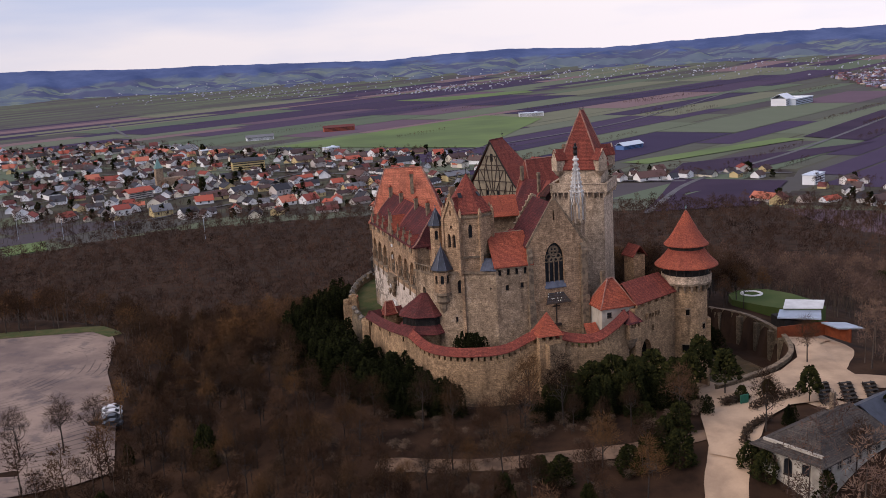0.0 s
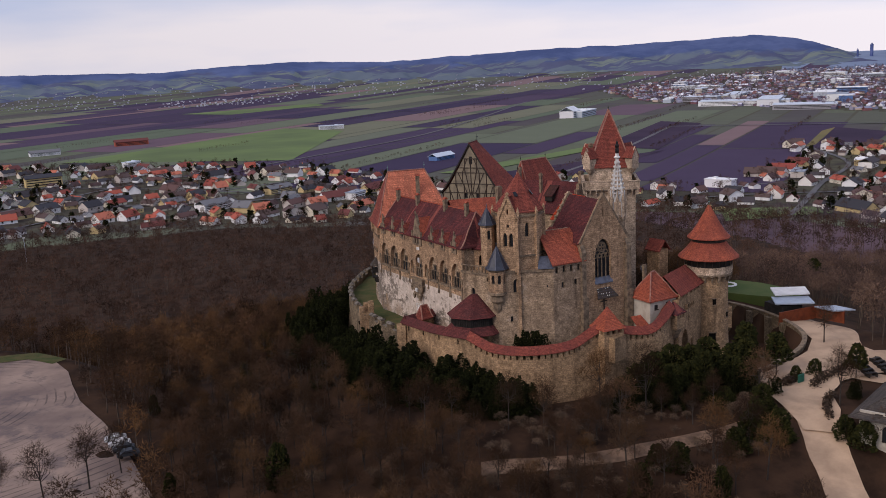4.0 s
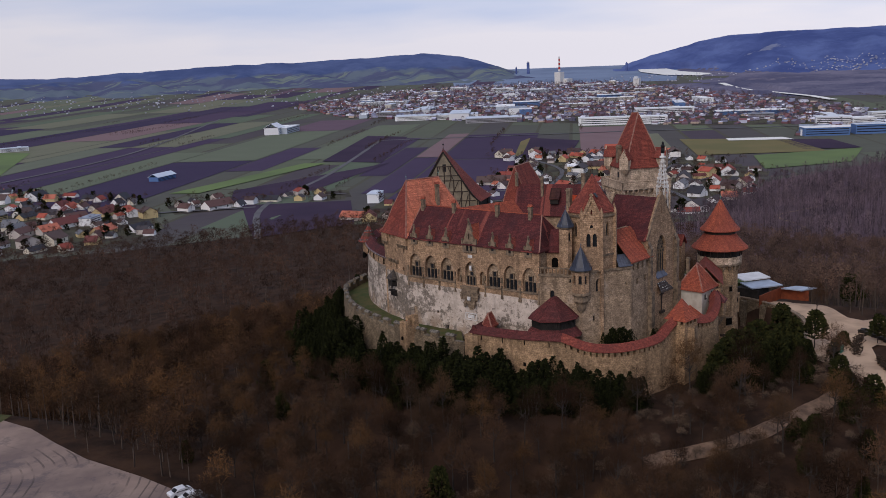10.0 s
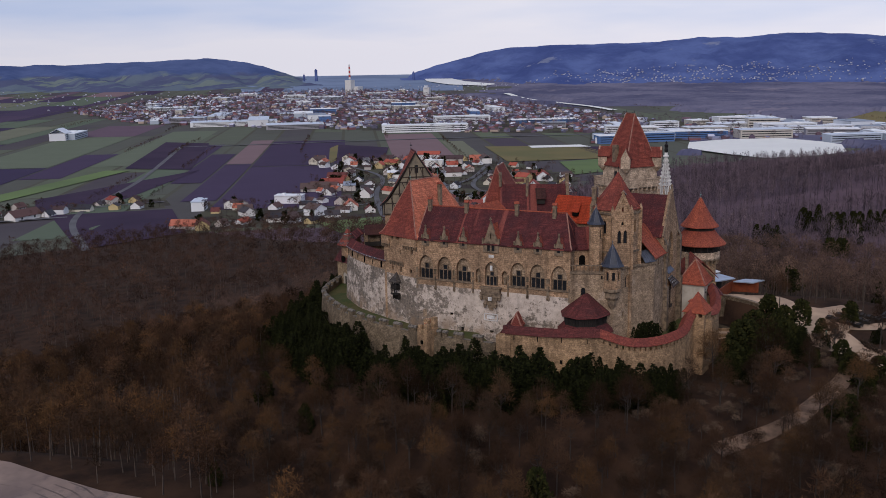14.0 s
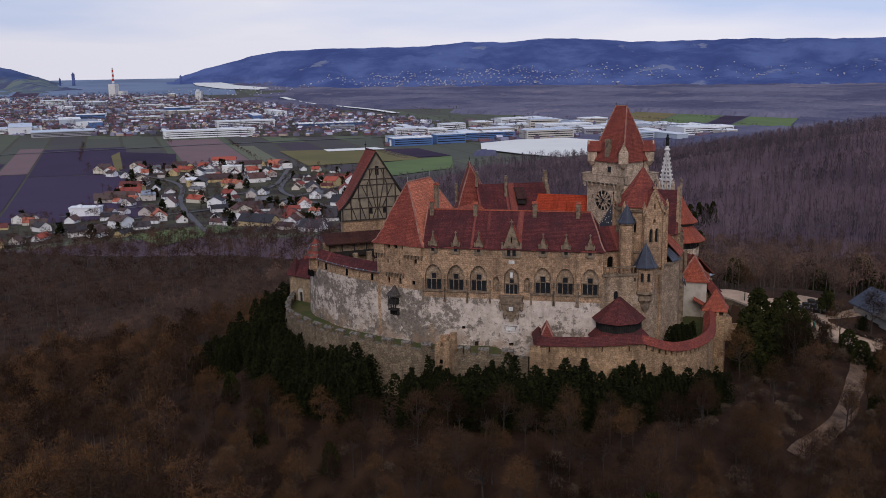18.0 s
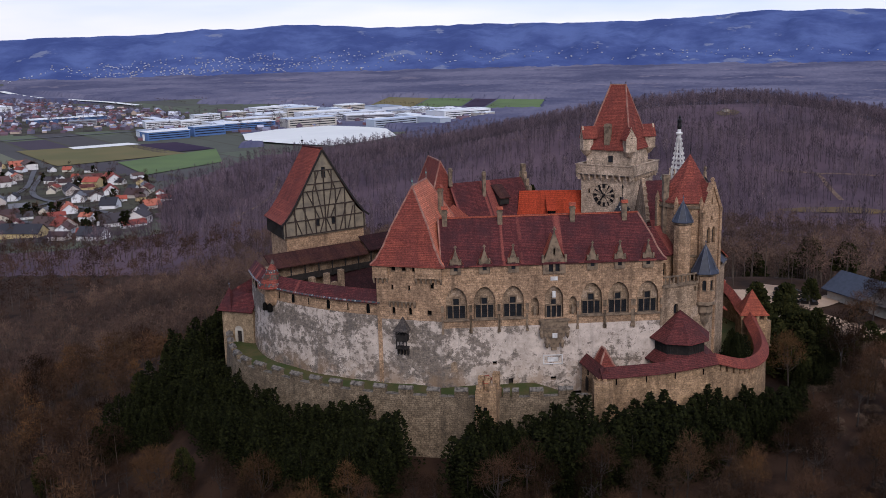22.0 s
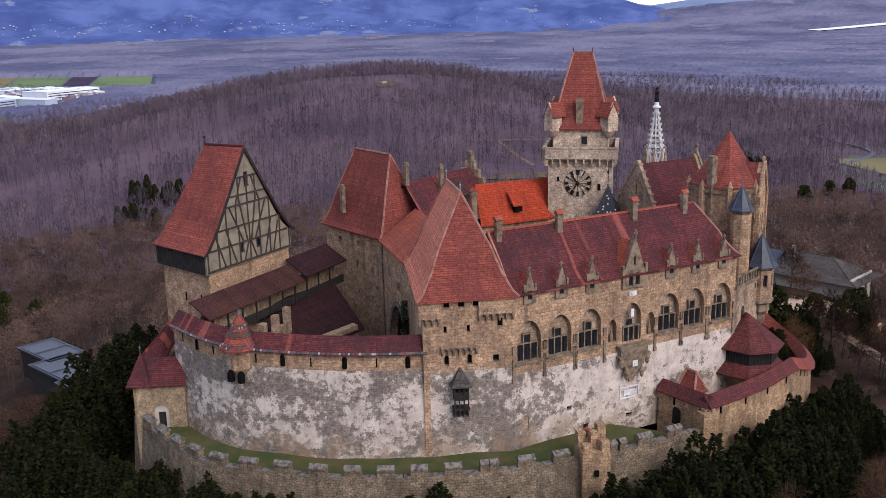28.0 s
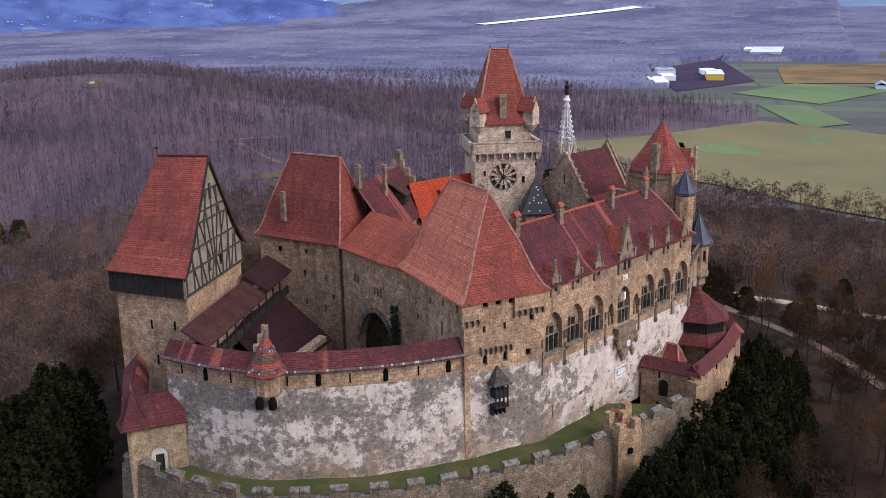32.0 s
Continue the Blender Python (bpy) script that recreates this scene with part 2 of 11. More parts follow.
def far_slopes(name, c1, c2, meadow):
    """Wooded hills far off, with spurs and a few clearings; blue haze is put into the colours."""
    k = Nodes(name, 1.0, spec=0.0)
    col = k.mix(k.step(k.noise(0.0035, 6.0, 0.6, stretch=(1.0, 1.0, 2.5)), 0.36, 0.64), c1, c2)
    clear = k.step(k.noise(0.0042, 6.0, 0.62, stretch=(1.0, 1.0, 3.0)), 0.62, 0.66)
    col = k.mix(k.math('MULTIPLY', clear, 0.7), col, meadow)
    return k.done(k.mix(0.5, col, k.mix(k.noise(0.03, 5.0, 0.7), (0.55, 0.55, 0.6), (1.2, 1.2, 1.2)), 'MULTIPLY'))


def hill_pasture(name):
    """Far hills: strips of pasture and plough on the lower slopes, woods on the tops, with blue haze put into the
    colours.
    """
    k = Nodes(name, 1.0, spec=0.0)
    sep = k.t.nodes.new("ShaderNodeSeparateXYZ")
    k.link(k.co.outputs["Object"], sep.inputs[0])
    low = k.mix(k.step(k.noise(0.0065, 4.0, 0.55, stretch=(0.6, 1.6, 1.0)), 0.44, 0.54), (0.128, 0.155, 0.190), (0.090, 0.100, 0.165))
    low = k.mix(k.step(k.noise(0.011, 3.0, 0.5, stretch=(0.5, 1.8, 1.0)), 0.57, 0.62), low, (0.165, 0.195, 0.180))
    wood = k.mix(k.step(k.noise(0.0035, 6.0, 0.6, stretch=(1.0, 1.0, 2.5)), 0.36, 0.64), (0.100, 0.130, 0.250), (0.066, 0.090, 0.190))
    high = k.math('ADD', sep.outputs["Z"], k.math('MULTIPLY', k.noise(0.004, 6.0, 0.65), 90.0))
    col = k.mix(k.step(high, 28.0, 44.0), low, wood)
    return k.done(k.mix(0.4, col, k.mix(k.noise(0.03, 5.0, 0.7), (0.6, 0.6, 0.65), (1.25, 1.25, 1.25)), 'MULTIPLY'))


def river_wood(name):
    """Bare woods far off, in long drifts of lighter and darker trees, with blue-violet haze put into the colours."""
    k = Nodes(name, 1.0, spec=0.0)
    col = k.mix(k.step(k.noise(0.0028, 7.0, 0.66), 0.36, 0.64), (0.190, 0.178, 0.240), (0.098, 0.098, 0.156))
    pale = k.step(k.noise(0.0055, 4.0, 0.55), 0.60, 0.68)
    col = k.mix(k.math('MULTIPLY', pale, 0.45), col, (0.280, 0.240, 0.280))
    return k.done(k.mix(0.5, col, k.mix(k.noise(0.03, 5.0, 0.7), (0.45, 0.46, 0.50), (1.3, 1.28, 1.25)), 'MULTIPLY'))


def peeled(name):
    """Old whitewash that has come off the grey and brown rubble below in flakes and runs."""
    k = Nodes(name, 0.93, spec=0.12)
    col, fac = k.brick((0.27, 0.225, 0.18), (0.16, 0.135, 0.115), (0.15, 0.13, 0.11), 0.6, 0.26, 0.03, 0.0, 0.4)
    grey = k.step(k.noise(0.14, 5.0, 0.6), 0.40, 0.62)
    col = k.mix(k.math('MULTIPLY', grey, 0.6), col, (0.200, 0.165, 0.138))
    col = k.mix(0.75, col, k.mix(k.step(k.noise(2.2, 8.0, 0.78), 0.35, 0.65), (0.45, 0.44, 0.43), (1.3, 1.25, 1.2)), 'MULTIPLY')
    sep = k.t.nodes.new("ShaderNodeSeparateXYZ")
    k.link(k.co.outputs["Object"], sep.inputs[0])
    # the wash has held best on the stretch below the great windows
    hold = k.step(sep.outputs["Y"], 224.0, 200.0)
    flake = k.noise(0.9, 15.0, 0.74, stretch=(1.0, 1.0, 1.1))
    drift = k.noise(0.15, 4.0, 0.55, stretch=(1.0, 1.0, 1.7))
    runs = k.noise(0.9, 5.0, 0.65, stretch=(1.0, 1.0, 0.10))
    lim = k.math('ADD', k.math('MULTIPLY', flake, 0.75), k.math('ADD', k.math('MULTIPLY', drift, 0.50), k.math('MULTIPLY', runs, 0.10)))
    lim = k.math('ADD', lim, k.math('MULTIPLY', hold, 0.06))
    white = k.step(lim, 0.685, 0.703)
    thin = k.math('MULTIPLY', k.step(lim, 0.62, 0.68), 0.25)
    pits = k.step(k.noise(1.9, 6.0, 0.72), 0.60, 0.65)
    white = k.math('MULTIPLY', k.math('MAXIMUM', white, thin), k.math('SUBTRACT', 1.0, k.math('MULTIPLY', pits, 0.85)))
    wash = k.mix(k.step(k.noise(0.6, 9.0, 0.75), 0.32, 0.7), (0.64, 0.54, 0.455), (0.39, 0.320, 0.262))
    col = k.mix(white, col, wash)
    foot = k.step(sep.outputs["Z"], 6.6, 2.2)
    foot = k.math('MULTIPLY', foot, k.step(k.noise(0.45, 5.0, 0.6), 0.42, 0.6))
    col = k.mix(k.math('MULTIPLY', foot, 0.7), col, (0.25, 0.165, 0.10))
    streak = k.step(k.noise(0.8, 4.0, 0.6, stretch=(1.0, 1.0, 0.10)), 0.54, 0.72)
    col = k.mix(k.math('MULTIPLY', streak, 0.4), col, (0.12, 0.105, 0.095))
    k.bump(white, 0.5, 0.04)
    k.bump(k.noise(3.0, 6.0, 0.7), 0.5, 0.06)
    return k.done(col)


def strip_fields(name):
    """Open plain in narrow strips of turf, winter crop and plough, all running one way."""
    k = Nodes(name, 0.97, spec=0.03)
    mp = k.t.nodes.new("ShaderNodeMapping")
    mp.inputs["Rotation"].default_value = (0, 0, radians(-50.2))
    k.link(k.co.outputs["Object"], mp.inputs["Vector"])
    n = k.t.nodes.new("ShaderNodeTexBrick")
    n.offset = 0.37
    for key, v in (("Color1", (0.140, 0.160, 0.100, 1)), ("Color2", (0.085, 0.068, 0.085, 1)), ("Mortar", (0.095, 0.090, 0.066, 1)), ("Scale", 1.0), ("Mortar Size", 3.0), ("Brick Width", 640.0), ("Row Height", 62.0)):
        n.inputs[key].default_value = v
    k.link(mp.outputs["Vector"], n.inputs["Vector"])
    big = k.step(k.noise(0.002, 4.0, 0.6), 0.4, 0.65)
    col = k.mix(k.math('MULTIPLY', big, 0.5), n.outputs["Color"], (0.120, 0.122, 0.100))
    f = k.noise(0.03, 5.0, 0.65)
    return k.done(k.mix(0.4, col, k.mix(f, (0.4, 0.4, 0.4), (1.0, 1.0, 1.0)), 'MULTIPLY'))


STONE = masonry("ochre_sandstone", (0.608, 0.407, 0.247), (0.382, 0.248, 0.150), (0.254, 0.180, 0.125), 0.7, 0.32, amount=0.5, dirt=(0.172, 0.116, 0.078))
STONE_GREY = masonry("grey_rubble", (0.528, 0.387, 0.253), (0.321, 0.234, 0.159), (0.285, 0.220, 0.161), 0.5, 0.26, amount=0.5, pale=(0.599, 0.482, 0.383), dirt=(0.168, 0.119, 0.082))
STONE_PALE = masonry("pale_keep_stone", (0.739, 0.584, 0.431), (0.488, 0.375, 0.276), (0.414, 0.326, 0.249), 0.6, 0.32, dirt=(0.236, 0.178, 0.128), amount=0.5)
STONE_LOW = masonry("buff_curtain_stone", (0.559, 0.373, 0.210), (0.354, 0.233, 0.135), (0.232, 0.165, 0.107), 0.6, 0.3, amount=0.5, dirt=(0.153, 0.104, 0.065))
STONE_PARAPET = masonry("weathered_parapet_stone", (0.31, 0.238, 0.155), (0.19, 0.146, 0.098), (0.10, 0.08, 0.058), 0.5, 0.25, amount=0.5, dirt=(0.085, 0.066, 0.046))
PEELED = peeled("peeling_whitewash")
DRESSED = plain("dressed_stone", (0.260, 0.189, 0.123), (0.104, 0.076, 0.053), 1.3, 0.9)
CAPSTONE = plain("lichened_capstone", (0.215, 0.185, 0.150), (0.058, 0.050, 0.042), 1.9, 0.95, bump=0.5)
WHITE_STONE = plain("white_tracery_stone", (0.775, 0.750, 0.712), (0.500, 0.475, 0.450), 0.8, 0.85)
RIDGE_TILE = plain("mortared_ridge_tiles", (0.26, 0.095, 0.068), (0.36, 0.205, 0.150), 1.1, 0.85)
TILE_RED = tiles("red_clay_tiles", (0.29, 0.078, 0.054), (0.22, 0.058, 0.042), (0.145, 0.042, 0.035), worn=0.75)
TILE_DARK = tiles("maroon_clay_tiles", (0.139, 0.038, 0.036), (0.097, 0.029, 0.030), (0.052, 0.022, 0.025), worn=0.8, relaid=(0.252, 0.074, 0.057))
TILE_ORANGE = tiles("orange_clay_tiles", (0.42, 0.112, 0.062), (0.33, 0.086, 0.050), (0.22, 0.060, 0.042), worn=0.65)
TILE_NEW = tiles("bright_pantiles", (0.410, 0.060, 0.021), (0.344, 0.050, 0.019), (0.279, 0.040, 0.018), 6.0, 0.42, 0.4)
TILE_BROWN = tiles("brown_clay_tiles", (0.069, 0.028, 0.025), (0.048, 0.022, 0.020), (0.092, 0.040, 0.024))
TILE_MAROON = tiles("dark_maroon_tiles", (0.049, 0.019, 0.019), (0.035, 0.014, 0.016), (0.021, 0.011, 0.012), worn=0.7)
TILE_DEEP = tiles("deep_red_tiles", (0.149, 0.042, 0.038), (0.105, 0.033, 0.031), (0.061, 0.025, 0.025), worn=0.75)
TILE_SALMON_LIT = tiles("lit_salmon_clay_tiles", (0.696, 0.238, 0.135), (0.493, 0.157, 0.095), (0.522, 0.165, 0.100), worn=0.5)
GLAZED = varied("glazed_border_tiles", [(0.30, 0.30, 0.28), (0.03, 0.055, 0.055), (0.02, 0.03, 0.045), (0.16, 0.05, 0.04), (0.03, 0.035, 0.04), (0.10, 0.09, 0.08), (0.04, 0.06, 0.05), (0.14, 0.048, 0.04), (0.13, 0.045, 0.04)], 0.4, 0.4, use="island")
DIAPER = varied("glazed_diaper_tiles", [(0.02, 0.02, 0.025), (0.025, 0.02, 0.03), (0.02, 0.025, 0.03), (0.5, 0.48, 0.42), (0.06, 0.03, 0.03)], 0.35, 0.5, use="island")
SLATE = plain("blue_slate", (0.034, 0.039, 0.060), (0.020, 0.023, 0.036), 1.2, 0.5, spec=0.5, bump=0.3)
SLATE_BLACK = plain("black_glazed_tiles", (0.016, 0.015, 0.018), (0.03, 0.022, 0.024), 1.2, 0.4, spec=0.5, bump=0.3)
LEAD = plain("lead_sheet", (0.13, 0.14, 0.18), (0.08, 0.085, 0.11), 1.0, 0.55, 0.3)
TIMBER = plain("black_timber", (0.030, 0.024, 0.020), (0.014, 0.012, 0.011), 1.2, 0.85, bump=0.4)
BEAM = plain("dark_oak_beams", (0.060, 0.042, 0.032), (0.03, 0.022, 0.018), 1.5, 0.85)
INFILL = plain("straw_clay_infill", (0.27, 0.225, 0.155), (0.165, 0.140, 0.105), 0.6, 0.95)
WHITE_PLASTER = plain("cream_plaster", (0.50, 0.45, 0.375), (0.38, 0.335, 0.275), 0.6, 0.9, bump=0.1)
HEDGE = plain("beech_hedge_leaves", (0.060, 0.036, 0.022), (0.028, 0.020, 0.012), 0.8, 0.95, bump=0.0)
BUFF_PLASTER = masonry("buff_plaster", (0.43, 0.32, 0.20), (0.37, 0.275, 0.172), (0.35, 0.26, 0.165), 0.9, 0.45, amount=0.4, dirt=(0.17, 0.125, 0.08))
GLASS = plain("leaded_glass", (0.012, 0.013, 0.016), (0.020, 0.022, 0.026), 2.0, 0.35, bump=0.15, spec=0.25)
VOID = plain("dark_interior", (0.010, 0.009, 0.008), (0.006, 0.006, 0.006), 1.0, 1.0, bump=0.0, spec=0.0)
IRON = plain("black_iron", (0.02, 0.02, 0.022), (0.035, 0.03, 0.028), 3.0, 0.5, 0.7)
GLAZE_GREEN = plain("green_glazed_tiles", (0.03, 0.06, 0.035), (0.10, 0.035, 0.03), 3.0, 0.4, bump=0.2)
COPPER = plain("green_copper", (0.20, 0.34, 0.30), (0.12, 0.20, 0.18), 3.0, 0.6, 0.2)
GRASS = plain("winter_grass", (0.046, 0.062, 0.012), (0.092, 0.078, 0.026), 0.35, 0.95, bump=0.6, fine=12)
LAWN = plain("green_lawn", (0.052, 0.082, 0.016), (0.075, 0.095, 0.024), 0.12, 0.95, bump=0.4, fine=15)
FLOOR = plain("leaf_litter", (0.057, 0.031, 0.018), (0.021, 0.012, 0.008), 0.12, 0.97, bump=0.8, fine=14, spec=0.1)
GRAVEL = plain("pale_gravel", (0.529, 0.370, 0.244), (0.343, 0.238, 0.159), 0.14, 0.95, bump=0.3, fine=20)
PATH_EARTH = plain("pale_path_earth", (0.214, 0.136, 0.087), (0.090, 0.056, 0.037), 0.35, 0.96, bump=0.4, fine=12)
TWIG_PALE = twigs("pale_shrub_twigs", [(0.102, 0.072, 0.050), (0.170, 0.123, 0.086), (0.128, 0.092, 0.063), (0.230, 0.168, 0.119)], False)
COURT = plain("grey_paving", (0.20, 0.18, 0.155), (0.12, 0.11, 0.095), 0.4, 0.95, bump=0.3)
IVY = plain("ivy_leaves", (0.02, 0.032, 0.012), (0.035, 0.045, 0.018), 2.0, 0.7)
NEEDLE = varied("dark_conifer_needles", [(0.011, 0.013, 0.005), (0.016, 0.018, 0.006), (0.009, 0.010, 0.005), (0.023, 0.025, 0.008)], 0.95, 0.03, 1.0, "island")
PINE = varied("evergreen_leaves", [(0.022, 0.024, 0.008), (0.015, 0.017, 0.006), (0.036, 0.035, 0.010)], 0.95, 0.04, 1.0, "island")
BARK = plain("grey_bark", (0.055, 0.043, 0.035), (0.028, 0.022, 0.019), 2.0, 0.95, bump=0.5)
WOOD_TONES = [(0.017, 0.010, 0.006), (0.065, 0.036, 0.021), (0.028, 0.017, 0.011), (0.119, 0.067, 0.038), (0.039, 0.023, 0.014), (0.146, 0.079, 0.033), (0.076, 0.048, 0.030), (0.024, 0.014, 0.008)]
TWIG = twigs("bare_twigs", WOOD_TONES, False)
TRUNK = plain("pale_grey_trunks", (0.110, 0.082, 0.063), (0.058, 0.043, 0.033), 0.8, 0.95, bump=0.0)
# Violet haze is mixed into the colours of the far twigs and trunks.
TWIG_FAR = twigs("hazed_woodland", [(0.060, 0.046, 0.059), (0.160, 0.123, 0.145), (0.089, 0.070, 0.086), (0.191, 0.147, 0.162), (0.074, 0.059, 0.075)])
TRUNK_FAR = plain("hazed_far_trunks", (0.058, 0.046, 0.054), (0.100, 0.080, 0.092), 0.05, 0.97, bump=0.0, spec=0.03)
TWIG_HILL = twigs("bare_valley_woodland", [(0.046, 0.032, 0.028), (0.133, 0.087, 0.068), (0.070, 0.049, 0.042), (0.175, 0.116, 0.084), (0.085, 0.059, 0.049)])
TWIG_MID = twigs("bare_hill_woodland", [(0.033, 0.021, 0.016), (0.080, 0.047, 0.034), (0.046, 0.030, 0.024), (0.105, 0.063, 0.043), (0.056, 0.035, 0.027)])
MOAT_GRASS = plain("dry_moat_grass", (0.130, 0.080, 0.036), (0.060, 0.044, 0.022), 0.16, 0.95, bump=0.5)
CORTEN = plain("rusty_steel", (0.22, 0.055, 0.018), (0.14, 0.035, 0.014), 0.7, 0.8, 0.2)
ROOF_METAL = plain("pale_metal_roof", (0.42, 0.47, 0.55), (0.33, 0.37, 0.44), 0.4, 0.45, 0.3, bump=0.05)
ROOF_WHITE = plain("white_roof_membrane", (0.74, 0.72, 0.70), (0.62, 0.60, 0.58), 0.4, 0.7, bump=0.05)
SHINGLE = tiles("grey_shingles", (0.105, 0.088, 0.076), (0.072, 0.060, 0.054), (0.055, 0.047, 0.044), 5.0, 0.4)
GREEN_PAINT = plain("green_paint", (0.02, 0.14, 0.09), (0.03, 0.10, 0.07), 2.0, 0.6)
# Near-white colour stands in for the bright sky mirrored in the water.
WATER = plain("sky_pale_water", (0.84, 0.82, 0.75), (0.78, 0.76, 0.70), 0.01, 0.7, bump=0.0, spec=0.2)
ASPHALT = plain("asphalt", (0.12, 0.115, 0.12), (0.09, 0.085, 0.09), 0.05, 0.9)
SOIL = strip_fields("plain_soil_and_turf")
# Leaf litter on the far hill, tinted violet for the haze before it.
HILL_FLOOR = plain("hazed_leaf_litter", (0.140, 0.092, 0.106), (0.088, 0.060, 0.076), 0.012, 0.97, bump=0.3, fine=14, spec=0.05)
GARDEN = plain("garden_soil_and_hedges", (0.095, 0.092, 0.062), (0.052, 0.042, 0.040), 0.03, 0.97, bump=0.0, fine=6, spec=0.03)
FARWOOD = river_wood("hazed_river_woods")
# Crop and plough tones with some blue haze mixed into the colour.
FIELD = varied("hazed_field_crops", [(0.066, 0.048, 0.085), (0.146, 0.164, 0.114), (0.085, 0.060, 0.099), (0.187, 0.184, 0.129), (0.124, 0.149, 0.103), (0.057, 0.044, 0.083), (0.215, 0.146, 0.151), (0.074, 0.054, 0.095), (0.151, 0.164, 0.120), (0.063, 0.048, 0.085), (0.143, 0.097, 0.124), (0.177, 0.178, 0.123)], 0.97, 0.03, 0.02)
FIELD_GREEN = plain("bright_winter_crop", (0.156, 0.209, 0.085), (0.122, 0.159, 0.076), 0.008, 0.97, bump=0.0, spec=0.03)
FIELD_OLIVE = plain("stubble_field", (0.205, 0.165, 0.078), (0.150, 0.140, 0.066), 0.006, 0.97, bump=0.0, spec=0.03)
FIELD_OCHRE = plain("ochre_stubble", (0.230, 0.150, 0.060), (0.120, 0.085, 0.050), 0.012, 0.97, bump=0.0, spec=0.03)
FIELD_BROWN = plain("ploughed_field", (0.062, 0.043, 0.070), (0.046, 0.033, 0.057), 0.01, 0.97, bump=0.0, spec=0.03)
WALL_TONES = [(0.86, 0.85, 0.86), (0.72, 0.66, 0.54), (0.86, 0.85, 0.84), (0.60, 0.47, 0.24), (0.86, 0.86, 0.87), (0.56, 0.50, 0.46), (0.84, 0.81, 0.77)]
HOUSE_WALL = varied("house_plaster", WALL_TONES, 0.9, 0.2, 0.2)
ROOF_TONES = [(0.270, 0.068, 0.051), (0.081, 0.051, 0.051), (0.405, 0.101, 0.065), (0.054, 0.054, 0.065), (0.097, 0.065, 0.061), (0.155, 0.054, 0.049), (0.176, 0.176, 0.189), (0.068, 0.059, 0.065), (0.486, 0.162, 0.101), (0.121, 0.068, 0.062), (0.046, 0.045, 0.054), (0.115, 0.078, 0.070)]
HOUSE_ROOF = varied("house_roof_tiles", ROOF_TONES, 0.85, 0.2, 0.3)
HALL_WALL = varied("hall_cladding", [(0.828, 0.839, 0.850), (0.644, 0.667, 0.713), (0.460, 0.506, 0.575), (0.850, 0.850, 0.850), (0.345, 0.333, 0.356), (0.759, 0.759, 0.782), (0.103, 0.184, 0.391), (0.575, 0.529, 0.460), (0.850, 0.850, 0.850)], 0.7, 0.3, 0.05)
HALL_ROOF = varied("hall_roofing", [(0.814, 0.836, 0.850), (0.605, 0.660, 0.748), (0.850, 0.850, 0.850), (0.286, 0.319, 0.385), (0.726, 0.748, 0.792), (0.850, 0.847, 0.836)], 0.6, 0.3, 0.05)
# House tones far off, bluer for the haze over the plain.
SPECK_WALL = varied("hazed_distant_houses", [(0.780, 0.780, 0.850), (0.338, 0.325, 0.415), (0.208, 0.104, 0.118), (0.546, 0.546, 0.672), (0.247, 0.117, 0.122), (0.234, 0.247, 0.343), (0.156, 0.117, 0.157), (0.494, 0.390, 0.315), (0.130, 0.124, 0.172), (0.169, 0.111, 0.136), (0.195, 0.182, 0.243)], 0.9, 0.1, 0.1, "island")
SPECK_WHITE = varied("hazed_hillside_plaster", [(0.50, 0.51, 0.58), (0.28, 0.29, 0.36), (0.42, 0.41, 0.46), (0.22, 0.21, 0.26)], 0.9, 0.1, 0.1, "island")
# Blue haze is put into the colours of the far hills and plain.
RIDGE_PASTURE = hill_pasture("hazed_hill_pasture")
RIDGE_HAZE = far_slopes("hazed_far_hills", (0.114, 0.151, 0.325), (0.065, 0.088, 0.224), (0.234, 0.254, 0.338))
RIDGE_FAR = plain("hazed_far_plain", (0.22, 0.27, 0.38), (0.17, 0.21, 0.30), 0.003, 1.0, bump=0.0, fine=9, spec=0.0)
TWIG_NEAR = twigs("bare_wood_twigs", WOOD_TONES)
HOUSE_WALL_FAR = varied("village_plaster", WALL_TONES, 0.9, 0.2, 0.2, "island")
HOUSE_ROOF_FAR = varied("village_tiles", ROOF_TONES, 0.85, 0.2, 0.3, "island")


# ---- builders ----
def world_of(ob):
    m = ob.matrix_basis.copy()
    return world_of(ob.parent) @ ob.matrix_parent_inverse @ m if ob.parent else m


def unwrap(bm):
    """UVs in metres: along the level line and up the slope of each face."""
    uv = bm.loops.layers.uv.verify()
    for f in bm.faces:
        n = f.normal
        h = Vector((-n.y, n.x, 0))
        h = h.normalized() if h.length > 0.05 else Vector((1, 0, 0))
        s = n.cross(h)
        for lp in f.loops:
            lp[uv].uv = (lp.vert.co.dot(h), lp.vert.co.dot(s))


def thing(name, label, category, loc=(0, 0, 0), group="", kind=""):
    ob = new(name)
    ob.empty_display_size = 0.5
    ob.matrix_basis = Matrix.Translation(loc)
    return tagged(ob, label, category, group, kind)


def mesh_of(name, bm, material):
    bmesh.ops.recalc_face_normals(bm, faces=bm.faces)
    bm.normal_update()
    unwrap(bm)
    me = bpy.data.meshes.new(name)
    bm.to_mesh(me)
    bm.free()
    me.materials.append(material)
    return me


HIPS = []                               # hips and ridge of the roof just laid


